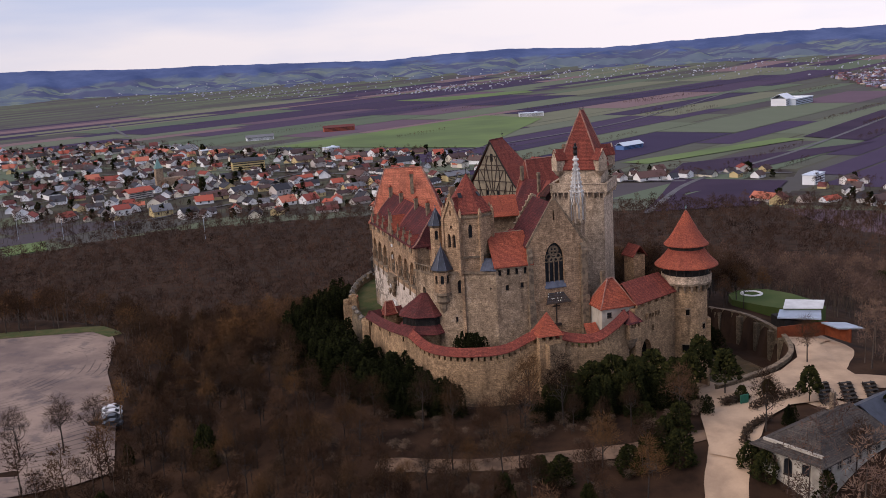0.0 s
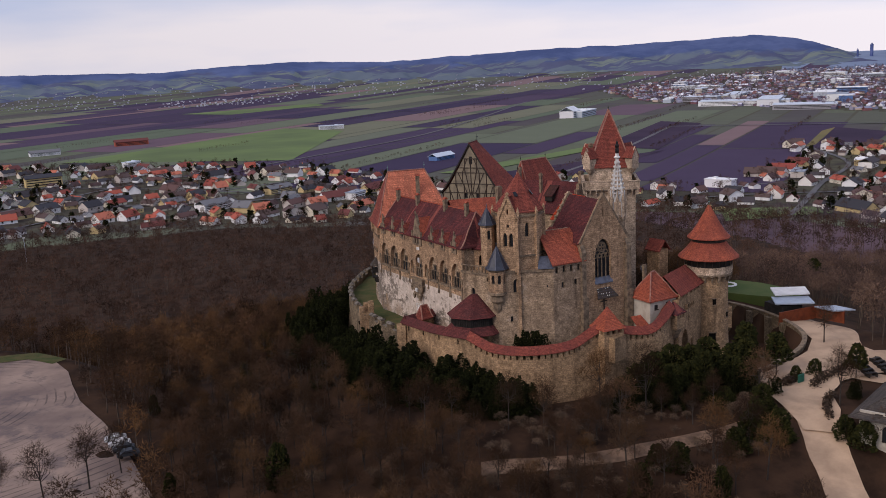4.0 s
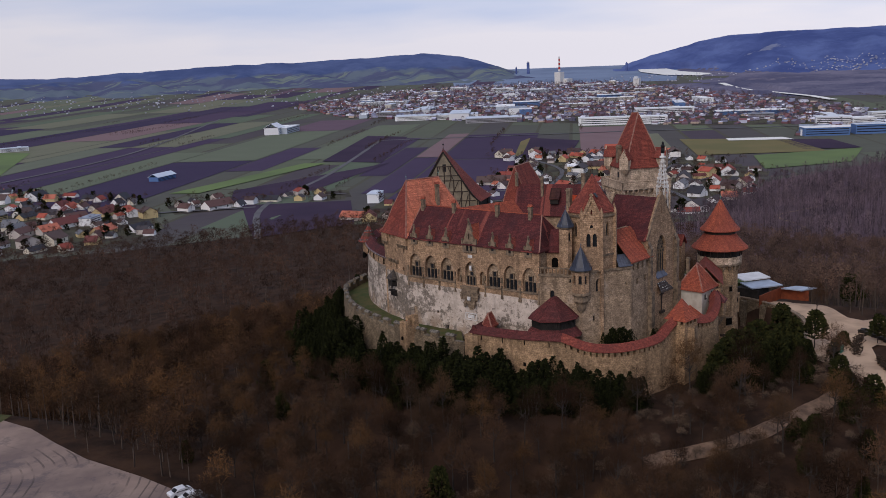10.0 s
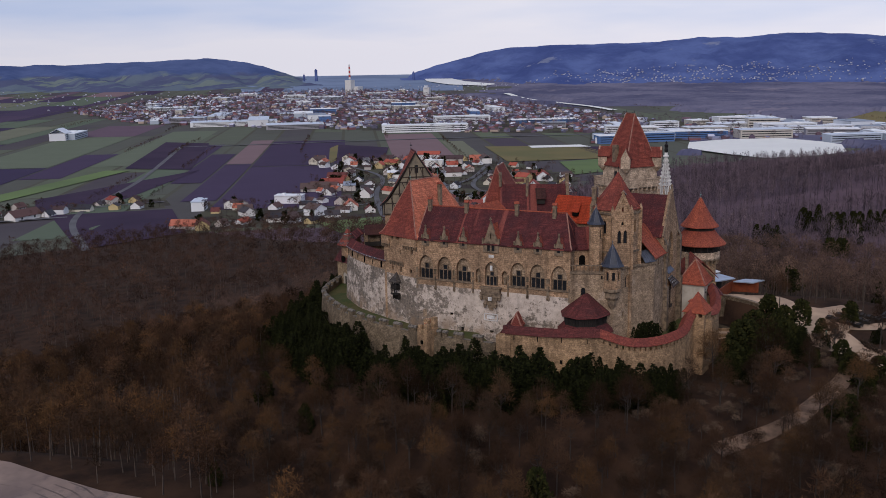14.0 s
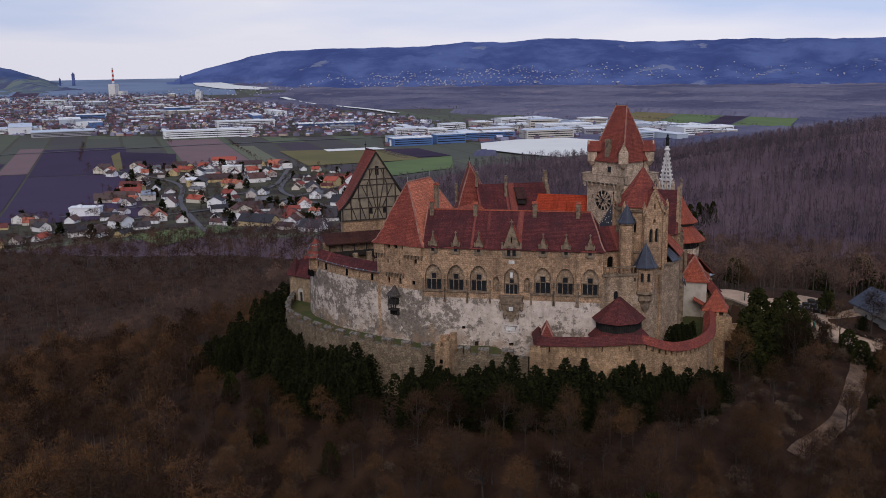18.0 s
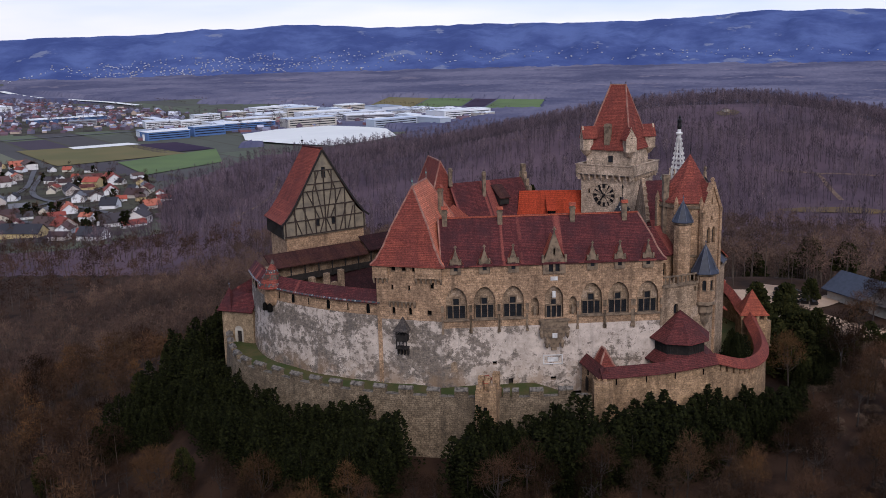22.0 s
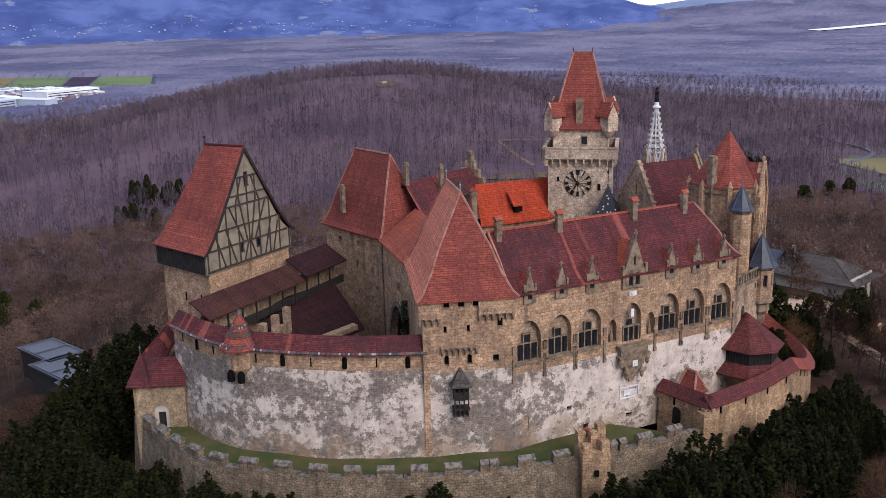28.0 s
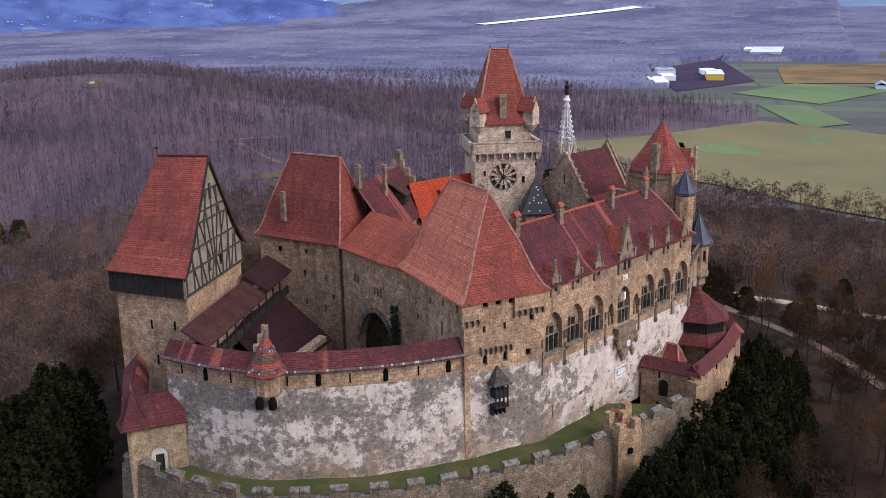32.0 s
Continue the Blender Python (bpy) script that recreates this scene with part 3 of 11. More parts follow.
def part(name, bm, material, parent=None, label=""):
    ob = new(name, mesh_of(name, bm, material))
    if parent:
        ob.parent = parent
        ob.matrix_parent_inverse = world_of(parent).inverted()
    if HIPS and "roof" in name:
        lines, HIPS[:] = HIPS[:], []
        for ln in lines:
            cap = bmesh.new()
            d = (Vector(ln[-1]) - Vector(ln[0])).normalized()
            s = d.cross(Vector((0, 0, 1))).normalized() * 0.15
            u = s.cross(d).normalized() * 0.09
            loop_faces(cap, [[Vector(p) - s - u, Vector(p) - s * 0.6 + u, Vector(p) + s * 0.6 + u, Vector(p) + s - u] for p in ln], True, True, True)
            part("ridge_cap", cap, material if material in (SHINGLE, SLATE) else RIDGE_TILE, ob)
    return tagged(ob, label)


def solo(name, bm, material, label, category="", kind="", group=""):
    """A top-level thing of one mesh."""
    ob = new(name, mesh_of(name, bm, material))
    return tagged(ob, label, category, group, kind)


def loop_faces(bm, rings, closed=True, cap0=False, cap1=False):
    n = len(rings[0])
    vs = [[bm.verts.new(p) for p in r] for r in rings]
    for a, b in zip(vs, vs[1:]):
        for i in range(n if closed else n - 1):
            j = (i + 1) % n
            bm.faces.new((a[i], a[j], b[j], b[i]))
    if cap0:
        bm.faces.new(vs[0][::-1])
    if cap1:
        bm.faces.new(vs[-1])
    return vs


def prism(bm, poly, z0, z1):
    loop_faces(bm, [[(x, y, z0) for x, y in poly], [(x, y, z1) for x, y in poly]], True, True, True)


def box(bm, c, size, ang=0.0, tilt=None):
    """A box about c; ang turns it round z (degrees)."""
    m = Matrix.Translation(c) @ Matrix.Rotation(radians(ang), 4, 'Z')
    if tilt:
        m = m @ tilt
    bmesh.ops.create_cube(bm, size=1.0, matrix=m @ Matrix.Diagonal((*size, 1)))


def beam(bm, a, b, w, d=None, up=(0, 0, 1)):
    """A bar from a to b, w wide and d deep."""
    a, b = Vector(a), Vector(b)
    t = b - a
    q = t.to_track_quat('X', 'Z') if abs(t.normalized().z) < 0.99 else t.to_track_quat('X', 'Y')
    bmesh.ops.create_cube(bm, size=1.0, matrix=Matrix.Translation((a + b) / 2) @ q.to_matrix().to_4x4() @ Matrix.Diagonal((t.length, w, d or w, 1)))


def lathe(bm, x, y, profile, n=24, start=0.0, cap0=False, cap1=False):
    rings = []
    for r, z in profile:
        r = max(r, 0.004)
        rings.append([(x + r * math.cos(start + 2 * math.pi * i / n), y + r * math.sin(start + 2 * math.pi * i / n), z) for i in range(n)])
    loop_faces(bm, rings, True, cap0, cap1)


def inset(poly, d):
    """Poly moved towards its middle by d on every side (convex, any order)."""
    c = Vector((sum(p[0] for p in poly) / len(poly), sum(p[1] for p in poly) / len(poly)))
    out, n = [], len(poly)
    lines = []
    for i in range(n):
        a, b = Vector(poly[i]), Vector(poly[(i + 1) % n])
        t = (b - a).normalized()
        nn = Vector((-t.y, t.x))
        if nn.dot(c - a) < 0:
            nn = -nn
        lines.append((a + nn * d, t))
    for i in range(n):
        (a, t), (b, s) = lines[i - 1], lines[i]
        den = t.x * s.y - t.y * s.x
        k = ((b.x - a.x) * s.y - (b.y - a.y) * s.x) / den if abs(den) > 1e-6 else 0
        out.append(tuple(a + t * k))
    return out


class Plane:
    """An upright wall plane: s metres along it from p0 to p1, d metres inwards (towards the point inside)."""

    def __init__(self, p0, p1, inside):
        self.p0, p1 = Vector((p0[0], p0[1])), Vector((p1[0], p1[1]))
        self.len = (p1 - self.p0).length
        self.u = (p1 - self.p0).normalized()
        n = Vector((-self.u.y, self.u.x))
        self.n = n if n.dot(Vector(inside[:2]) - self.p0) > 0 else -n
        self.ang = math.degrees(math.atan2(self.u.y, self.u.x))

    def at(self, s, z, d=0.0):
        q = self.p0 + self.u * s + self.n * d
        return Vector((q.x, q.y, z))

    def bar(self, bm, s, z, w, h, d0, d1):
        """A box s, z its middle, w wide and h high, from depth d0 to d1 (outwards is negative)."""
        box(bm, self.at(s, z, (d0 + d1) / 2), (w, abs(d1 - d0), h), self.ang)


def rect(s, z0, w, z1):
    return [(s - w / 2, z0), (s + w / 2, z0), (s + w / 2, z1), (s - w / 2, z1)]


def pointed(s, z0, w, spring, apex, n=6):
    """The outline of a pointed arch."""
    out = [(s - w / 2, z0), (s + w / 2, z0)]
    for i in range(n + 1):
        a = i / n
        out.append((s + w / 2 * math.cos(a * math.pi / 2) ** 0.85, spring + (apex - spring) * math.sin(a * math.pi / 2) ** 1.0 * (0.25 * a + 0.75)))
    for i in range(n - 1, -1, -1):
        a = i / n
        out.append((s - w / 2 * math.cos(a * math.pi / 2) ** 0.85, spring + (apex - spring) * math.sin(a * math.pi / 2) * (0.25 * a + 0.75)))
    return out


def rounded(s, z0, w, spring, n=8):
    out = [(s - w / 2, z0), (s + w / 2, z0)]
    for i in range(n + 1):
        a = math.pi * i / n
        out.append((s + w / 2 * math.cos(a), spring + w / 2 * math.sin(a)))
    return out


def pierced(bm, pl, outline, holes, thick=0.7):
    """A wall slab in plane pl with real openings."""
    faces = []
    for d in (0.0, thick):
        edges = []
        for lp in [outline, *holes]:
            vs = [bm.verts.new(pl.at(s, z, d)) for s, z in lp]
            edges += [bm.edges.new((vs[i], vs[(i + 1) % len(vs)])) for i in range(len(vs))]
        bmesh.ops.triangle_fill(bm, use_beauty=True, use_dissolve=False, edges=edges, normal=(pl.n.x, pl.n.y, 0))
    for lp in [outline, *holes]:
        loop_faces(bm, [[pl.at(s, z, 0) for s, z in lp], [pl.at(s, z, thick) for s, z in lp]])
    bmesh.ops.remove_doubles(bm, verts=bm.verts, dist=0.002)


def pane(parent, pl, lp, depth=0.45, mullions=1, transoms=1, frame_w=0.1, frame=None, glass=None, name="window"):
    """A window in the opening lp: a stone or timber frame part with its pane."""
    ss, zz = [p[0] for p in lp], [p[1] for p in lp]
    s0, s1, z0, z1 = min(ss), max(ss), min(zz), max(zz)
    bm = bmesh.new()
    pl.bar(bm, (s0 + s1) / 2, z0 + 0.06, s1 - s0, 0.12, depth - 0.32, depth + 0.05)
    for i in range(1, mullions + 1):
        pl.bar(bm, s0 + (s1 - s0) * i / (mullions + 1), (z0 + z1) / 2, frame_w, z1 - z0, depth - 0.12, depth + 0.05)
    for i in range(1, transoms + 1):
        pl.bar(bm, (s0 + s1) / 2, z0 + (z1 - z0) * i / (transoms + 1), s1 - s0, frame_w * 0.8, depth - 0.11, depth + 0.05)
    w = part(name, bm, frame or DRESSED, parent)
    bm = bmesh.new()
    vs = [bm.verts.new(pl.at(s, z, depth)) for s, z in lp]
    bm.faces.new(vs)
    part("pane", bm, glass or GLASS, w)
    return w


def hip_roof(bm, eave, z, ridge, rz, flare=1.2, lift=0.55, thick=0.22):
    """Four slopes over eave corners a, b, c, d (a-b and c-d the long sides) up to the ridge ends, r0 over d-a and r1 over b-c,
    with the bell-cast foot that old roofs have."""
    r0, r1 = ridge

    def ring(f, zz):
        out = []
        for (x, y), (rx, ry) in zip(eave, (r0, r1, r1, r0)):
            out.append((x + (rx - x) * f, y + (ry - y) * f, zz))
        return out
    h = rz - z
    k = flare / max(h, 1)
    rings = [ring(0, z - thick), ring(0, z), ring(k * 0.9, z + lift * k * 0.9 * h / flare), ring(k * 2.2, z + (k * 2.2 - 0.55 * k) * h), ring(0.5, z + (0.5 - 0.1 * k) * h)]
    rings = [r for i, r in enumerate(rings) if i < 4 or k * 2.2 < 0.45]
    vs = loop_faces(bm, rings, True, True, False)
    t = vs[-1]
    if (Vector(r0) - Vector(r1)).length < 0.02:
        p = bm.verts.new((*r0, rz))
        for i in range(4):
            bm.faces.new((t[i], t[(i + 1) % 4], p))
    else:
        p, q = bm.verts.new((*r0, rz)), bm.verts.new((*r1, rz))
        bm.faces.new((t[0], t[1], q, p))
        bm.faces.new((t[1], t[2], q))
        bm.faces.new((t[2], t[3], p, q))
        bm.faces.new((t[3], t[0], p))
    HIPS[:] = [[r[i] for r in rings[1:]] + [(*e, rz)] for i, e in enumerate((r0, r1, r1, r0))] + [[(*r0, rz), (*r1, rz)]]


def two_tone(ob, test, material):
    """Slopes in another tile colour, brightened for the light on them, picked by the way they face."""
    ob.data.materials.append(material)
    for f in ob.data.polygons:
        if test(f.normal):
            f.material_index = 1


def poly_roof(bm, poly, z, apex, az, flare=0.12, thick=0.15):
    """A tent roof over any convex polygon."""
    rings = []
    for f, g in ((0, 0), (flare, flare * 0.62), (0.5, 0.46), (0.985, 0.985)):
        rings.append([(x + (apex[0] - x) * f, y + (apex[1] - y) * f, z + (az - z) * g) for x, y in poly])
    rings.insert(0, [(x, y, z - thick) for x, y in poly])
    loop_faces(bm, rings, True, True, True)


def slope(bm, a, b, c, d, thick=0.2):
    """A roof slab through four points, with its thickness below."""
    t = Vector((0, 0, -thick))
    loop_faces(bm, [[Vector(p) + t for p in (a, b, c, d)], [Vector(p) for p in (a, b, c, d)]], True, True, True)


def strip_roof(bm, line, outer, inner, z_out, z_in, z_ridge, ridge_at=0.55):
    """A little saddle roof that follows a wall: line is a row of (x, y, nx, ny, dz) with the outward normal."""
    rings = []
    for x, y, nx, ny, dz in line:
        o, i = outer, -inner
        r = o + (i - o) * ridge_at
        rings.append([(x + nx * o, y + ny * o, z_out + dz - 0.14), (x + nx * o, y + ny * o, z_out + dz), (x + nx * r, y + ny * r, z_ridge + dz),
                      (x + nx * i, y + ny * i, z_in + dz), (x + nx * i, y + ny * i, z_in + dz - 0.14)])
    loop_faces(bm, rings, True, True, True)


def smooth_line(pts, step=1.5):
    """Catmull-Rom through points of two or three numbers, with equal steps, and outward normals to the right of the way."""
    P = [Vector((*p, 0.0) if len(p) == 2 else p) for p in pts]
    P = [P[0] * 2 - P[1], *P, P[-1] * 2 - P[-2]]
    out = []
    for i in range(1, len(P) - 2):
        a, b, c, d = P[i - 1:i + 3]
        n = max(1, round((c - b).length / step))
        for k in range(n):
            t = k / n
            out.append(0.5 * ((2 * b) + (c - a) * t + (2 * a - 5 * b + 4 * c - d) * t * t + (3 * b - a - 3 * c + d) * t ** 3))
    out.append(P[-2])
    res = []
    for i, p in enumerate(out):
        t = (out[min(i + 1, len(out) - 1)] - out[max(i - 1, 0)])
        t = Vector((t.x, t.y)).normalized()
        res.append((p.x, p.y, t.y, -t.x, p.z))
    return res


def curved_wall(bm, line, z0, z1, thick, follow=True, batter=0.0):
    rings = []
    for x, y, nx, ny, dz in line:
        d = dz if follow else 0.0
        rings.append([(x + nx * batter, y + ny * batter, z0), (x, y, z1 + d), (x - nx * thick, y - ny * thick, z1 + d), (x - nx * thick, y - ny * thick, z0)])
    loop_faces(bm, rings, True, True, True)


def finial(parent, x, y, z, h=1.2, material=None, ball=0.14):
    bm = bmesh.new()
    lathe(bm, x, y, [(0.05, z - 0.3), (0.05, z + h * 0.45), (ball, z + h * 0.5), (ball, z + h * 0.58), (0.04, z + h * 0.64), (0.02, z + h)], 8)
    part("finial", bm, material or IRON, parent)


def chimney(parent, x, y, z0, z1, w=0.8, d=0.65, ang=0.0, cap=True):
    bm = bmesh.new()
    box(bm, (x, y, (z0 + z1) / 2), (w, d, z1 - z0), ang)
    box(bm, (x, y, z1 - 0.45), (w + 0.2, d + 0.2, 0.18), ang)
    c = part("chimney", bm, DRESSED, parent, "weathered stone chimney stack with a tiled cap")
    if cap:
        bm = bmesh.new()
        q = Matrix.Rotation(radians(ang), 4, 'Z')
        pts = [Vector((sx * (w / 2 + 0.14), sy * (d / 2 + 0.14), z1)) for sx, sy in ((-1, -1), (1, -1), (1, 1), (-1, 1))]
        pts = [(q @ p + Vector((x, y, 0))) for p in pts]
        e0, e1 = (pts[0] + pts[3]) / 2, (pts[1] + pts[2]) / 2
        up = Vector((0, 0, 0.5))
        bm2 = [bm.verts.new(p) for p in (*pts, e0 + up, e1 + up)]
        for f in ((0, 1, 5, 4), (2, 3, 4, 5), (0, 4, 3), (1, 2, 5), (3, 2, 1, 0)):
            bm.faces.new([bm2[i] for i in f])
        part("cap", bm, TILE_ORANGE, c)


def corbels(parent, pl, s0, s1, z, n, out=0.35, h=0.7, material=None):
    """A row of little arches on brackets below an overhang, each bracket a part."""
    step = (s1 - s0) / n
    for i in range(n + 1):
        bm = bmesh.new()
        s = s0 + step * i
        pl.bar(bm, s, z + h * 0.25, 0.22, h * 0.5, -out, 0.05)
        pl.bar(bm, s, z - h * 0.2, 0.2, h * 0.45, -out * 0.55, 0.05)
        part("corbel", bm, material or DRESSED, parent)
    bm = bmesh.new()
    lp = [(s0 - 0.15, z + h * 0.95), (s0 - 0.15, z + h * 0.45)]
    for i in range(n):
        a = s0 + step * i
        lp += [(a + 0.11, z + h * 0.45)] + [(a + step / 2 - (step / 2 - 0.11) * math.cos(math.pi * k / 5), z + h * 0.45 + (h * 0.4) * math.sin(math.pi * k / 5)) for k in range(1, 5)] + [(a + step - 0.11, z + h * 0.45)]
    lp += [(s1 + 0.15, z + h * 0.45), (s1 + 0.15, z + h * 0.95)]
    out_pl = Plane(pl.at(0, 0, -out)[:2], pl.at(1, 0, -out)[:2], pl.at(0, 0, 5)[:2])
    pierced(bm, out_pl, lp, [], out)
    part("arch_frieze", bm, material or DRESSED, parent)


# ---- the castle ----
CASTLE = "buildings of the castle"
U = Vector((0.3276, -0.9448))          # along the great hall, towards the choir
V = Vector((0.9448, 0.3276))           # into the hall


def at(p, a=0.0, b=0.0):
    q = Vector(p[:2]) + U * a + V * b
    return (q.x, q.y)


# -- great hall --
F0 = (-16.3, 221.0)
hall = thing("palace_hall", "long sandstone palace hall with red tiled roof and gothic window arches", "castle", (-10, 205, 2), CASTLE)
fac = Plane(F0, at(F0, 34.0), (10, 215))
ARCHES = (2.0, 6.35, 10.75, 22.9, 27.1, 31.7)
ZS = 12.9
holes = [pointed(s, ZS - 0.2, 3.3, 15.6, 17.9) for s in ARCHES]
holes += [pointed(s, 13.0, 1.25, 14.9, 15.9) for s in (14.1, 20.0)]
holes.append(pointed(17.05, 12.6, 2.9, 15.6, 17.6))
bm = bmesh.new()
pierced(bm, fac, [(0, 11.5), (34.0, 11.5), (34.0, 21.4), (0, 21.4)], holes, 0.75)
part("upper_wall", bm, STONE, hall, "ochre sandstone upper wall with deep pointed arches")
bm = bmesh.new()
pierced(bm, fac, [(0, 0.5), (34.0, 0.5), (34.0, 11.5), (0, 11.5)],
        [rect(10.3, 1.4, 0.75, 3.0), rect(7.8, 5.3, 0.7, 5.9), rounded(1.5, 4.3, 1.0, 5.6), rect(17.0, 2.4, 0.9, 3.0), rect(22.0, 2.2, 0.6, 2.8)], 0.75)
part("lower_wall", bm, PEELED, hall, "lower wall with peeling white limewash over grey rubble")
bm = bmesh.new()
prism(bm, [at(F0, 0.3, 0.76), at(F0, 33.8, 0.76), at(F0, 33.8, 10.6), at(F0, 0.3, 10.6)], 0.5, 21.3)
part("inner_wall", bm, STONE_GREY, hall)
for s in ARCHES:                        # three-light windows at the back of the arches
    bm = bmesh.new()
    fac.bar(bm, s, ZS - 0.12, 3.9, 0.26, -0.28, 0.7)
    win = part("window", bm, DRESSED, hall, "three-light stone window with a raised middle light")
    for k in (-1.42, -0.5, 0.5, 1.42):
        bm = bmesh.new()
        fac.bar(bm, s + k, ZS + (1.03 if abs(k) > 1 else 1.6), 0.13, 2.04 if abs(k) > 1 else 3.18, 0.4, 0.7)
        part("mullion", bm, DRESSED, win)
    for z, w in ((2.09, 2.97), (3.24, 1.2)):
        bm = bmesh.new()
        fac.bar(bm, s, ZS + z, w, 0.12, 0.38, 0.71)
        part("lintel", bm, DRESSED, win)
    for k, z1 in ((-0.96, 2.0), (0.0, 3.1), (0.96, 2.0)):
        bm = bmesh.new()
        bm.faces.new([bm.verts.new(fac.at(s + k + a, ZS + z, 0.62)) for a, z in ((-0.42, 0.0), (0.42, 0.0), (0.42, z1), (-0.42, z1))])
        part("pane", bm, GLASS, win)
        bm = bmesh.new()
        fac.bar(bm, s + k, ZS + 1.0, 0.05, 2.0, 0.55, 0.61)
        fac.bar(bm, s + k, ZS + 0.7, 0.84, 0.05, 0.55, 0.61)
        fac.bar(bm, s + k, ZS + 1.4, 0.84, 0.05, 0.55, 0.61)
        part("glazing_bar", bm, IRON, win)
    for k in (-2.15, 2.15):
        bm = bmesh.new()
        fac.bar(bm, s + k, 14.6, 0.42, 1.0, -0.22, 0.05)
        fac.bar(bm, s + k, 12.3, 0.3, 2.4, -0.16, 0.05)
        fac.bar(bm, s + k, 10.9, 0.4, 0.5, -0.26, 0.05)
        part("pilaster", bm, DRESSED, hall)
# oriel window in the middle
bm = bmesh.new()
fac.bar(bm, 17.05, 11.55, 4.2, 1.3, -0.7, 0.1)
oriel = part("oriel", bm, DRESSED, hall, "carved stone oriel tapering to a corbelled foot")
for z, w, d in ((12.3, 4.7, 0.85), (10.95, 4.7, 0.95)):
    bm = bmesh.new()
    fac.bar(bm, 17.05, z, w, 0.26, -d, 0.1)
    part("moulding", bm, DRESSED, oriel)
for i in range(6):
    bm = bmesh.new()
    fac.bar(bm, 17.05, 10.5 - i * 0.57, 3.8 - i * 0.6, 0.55, -0.85 + i * 0.11, 0.1)
    part("corbel", bm, DRESSED, oriel)
for k, z in ((-2.0, 10.3), (2.0, 10.3), (-1.2, 8.7), (1.2, 8.7)):
    bm = bmesh.new()
    q = fac.at(17.05 + k, z, -0.75)
    lathe(bm, q.x, q.y, [(0.02, z - 0.9), (0.26, z - 0.55), (0.3, z), (0.42, z + 0.1), (0.02, z + 0.75)], 8)
    part("pendant", bm, DRESSED, oriel)
bm = bmesh.new()
fac.bar(bm, 17.05, 14.56, 2.58, 0.16, 0.05, 0.45)
win = part("window", bm, DRESSED, hall, "stone oriel window of three lights")
for k, h in ((-1.2, 1.96), (-0.42, 1.96), (0.42, 1.96), (1.2, 1.96)):
    bm = bmesh.new()
    fac.bar(bm, 17.05 + k, 12.5 + h / 2, 0.16, h, 0.07, 0.43)
    part("mullion", bm, DRESSED, win)
for k, z1 in ((-0.8, 14.4), (0.0, 15.4), (0.8, 14.4)):
    bm = bmesh.new()
    bm.faces.new([bm.verts.new(fac.at(17.05 + k + a, z, 0.35)) for a, z in ((-0.36, 12.5), (0.36, 12.5), (0.36, z1), (-0.36, z1))])
    part("pane", bm, GLASS, win)
for s, z, w, h, m in ((17.05, 18.8, 1.1, 0.6, WHITE_STONE), (17.05, 16.3, 0.5, 1.0, WHITE_STONE), (17.05, 9.95, 0.75, 0.75, WHITE_STONE)):
    bm = bmesh.new()
    fac.bar(bm, s, z, w, h, -0.12 if z > 10 else -0.98, 0.05 if z > 10 else -0.7)
    fac.bar(bm, s, z, w * 0.5, h * 0.6, -0.2 if z > 10 else -1.04, 0.0 if z > 10 else -0.9)
    part("relief", bm, m, hall, "pale carved stone relief")
bm = bmesh.new()
for a, b, w, h in ((16.9, 6.55, 3.0, 0.14), (16.9, 5.15, 3.0, 0.14), (15.45, 5.85, 0.16, 1.5), (18.35, 5.85, 0.16, 1.5), (16.9, 5.85, 1.7, 0.7)):
    fac.bar(bm, a, b, w, h, -0.14, 0.05)
part("inscribed_panel", bm, WHITE_STONE, hall, "framed stone panel set in the whitewash")
for k in (14.1, 20.0):                  # niche figures as plain shapes
    bm = bmesh.new()
    q = fac.at(k, 0, 0.25)
    lathe(bm, q.x, q.y, [(0.3, 12.6), (0.22, 12.9), (0.24, 13.6), (0.2, 14.1), (0.12, 14.25), (0.14, 14.45), (0.02, 14.65)], 8)
    part("niche_statue", bm, DRESSED, hall)
# roof
R0, R1 = (-11.0, 221.8), at(F0, 31.3, 5.6)
HR = 27.7
bm = bmesh.new()
e0, e1 = at(F0, -0.2, -0.45), at(F0, 34.4, -0.45)
b0, b1 = at(F0, -0.2, 11.2), at(F0, 34.4, 11.2)
hip_roof(bm, [e0, e1, b1, b0], 21.35, [at(F0, -0.2, 5.6), R1], HR, 0.9, 0.45)
part("roof", bm, TILE_DARK, hall, "steep maroon tiled roof with paler worn streaks")
bm = bmesh.new()
beam(bm, (*at(F0, 0, 5.6), HR), (*R1, HR), 0.3, 0.22)
part("ridge_cap", bm, TILE_ORANGE, hall)
for a, zz in ((0.8, 29.2), (9.4, 28.9), (20.8, 29.2), (29.0, 29.3)):
    chimney(hall, *at(F0, a, 4.9), 25.5, zz, 0.75, 0.7, fac.ang)
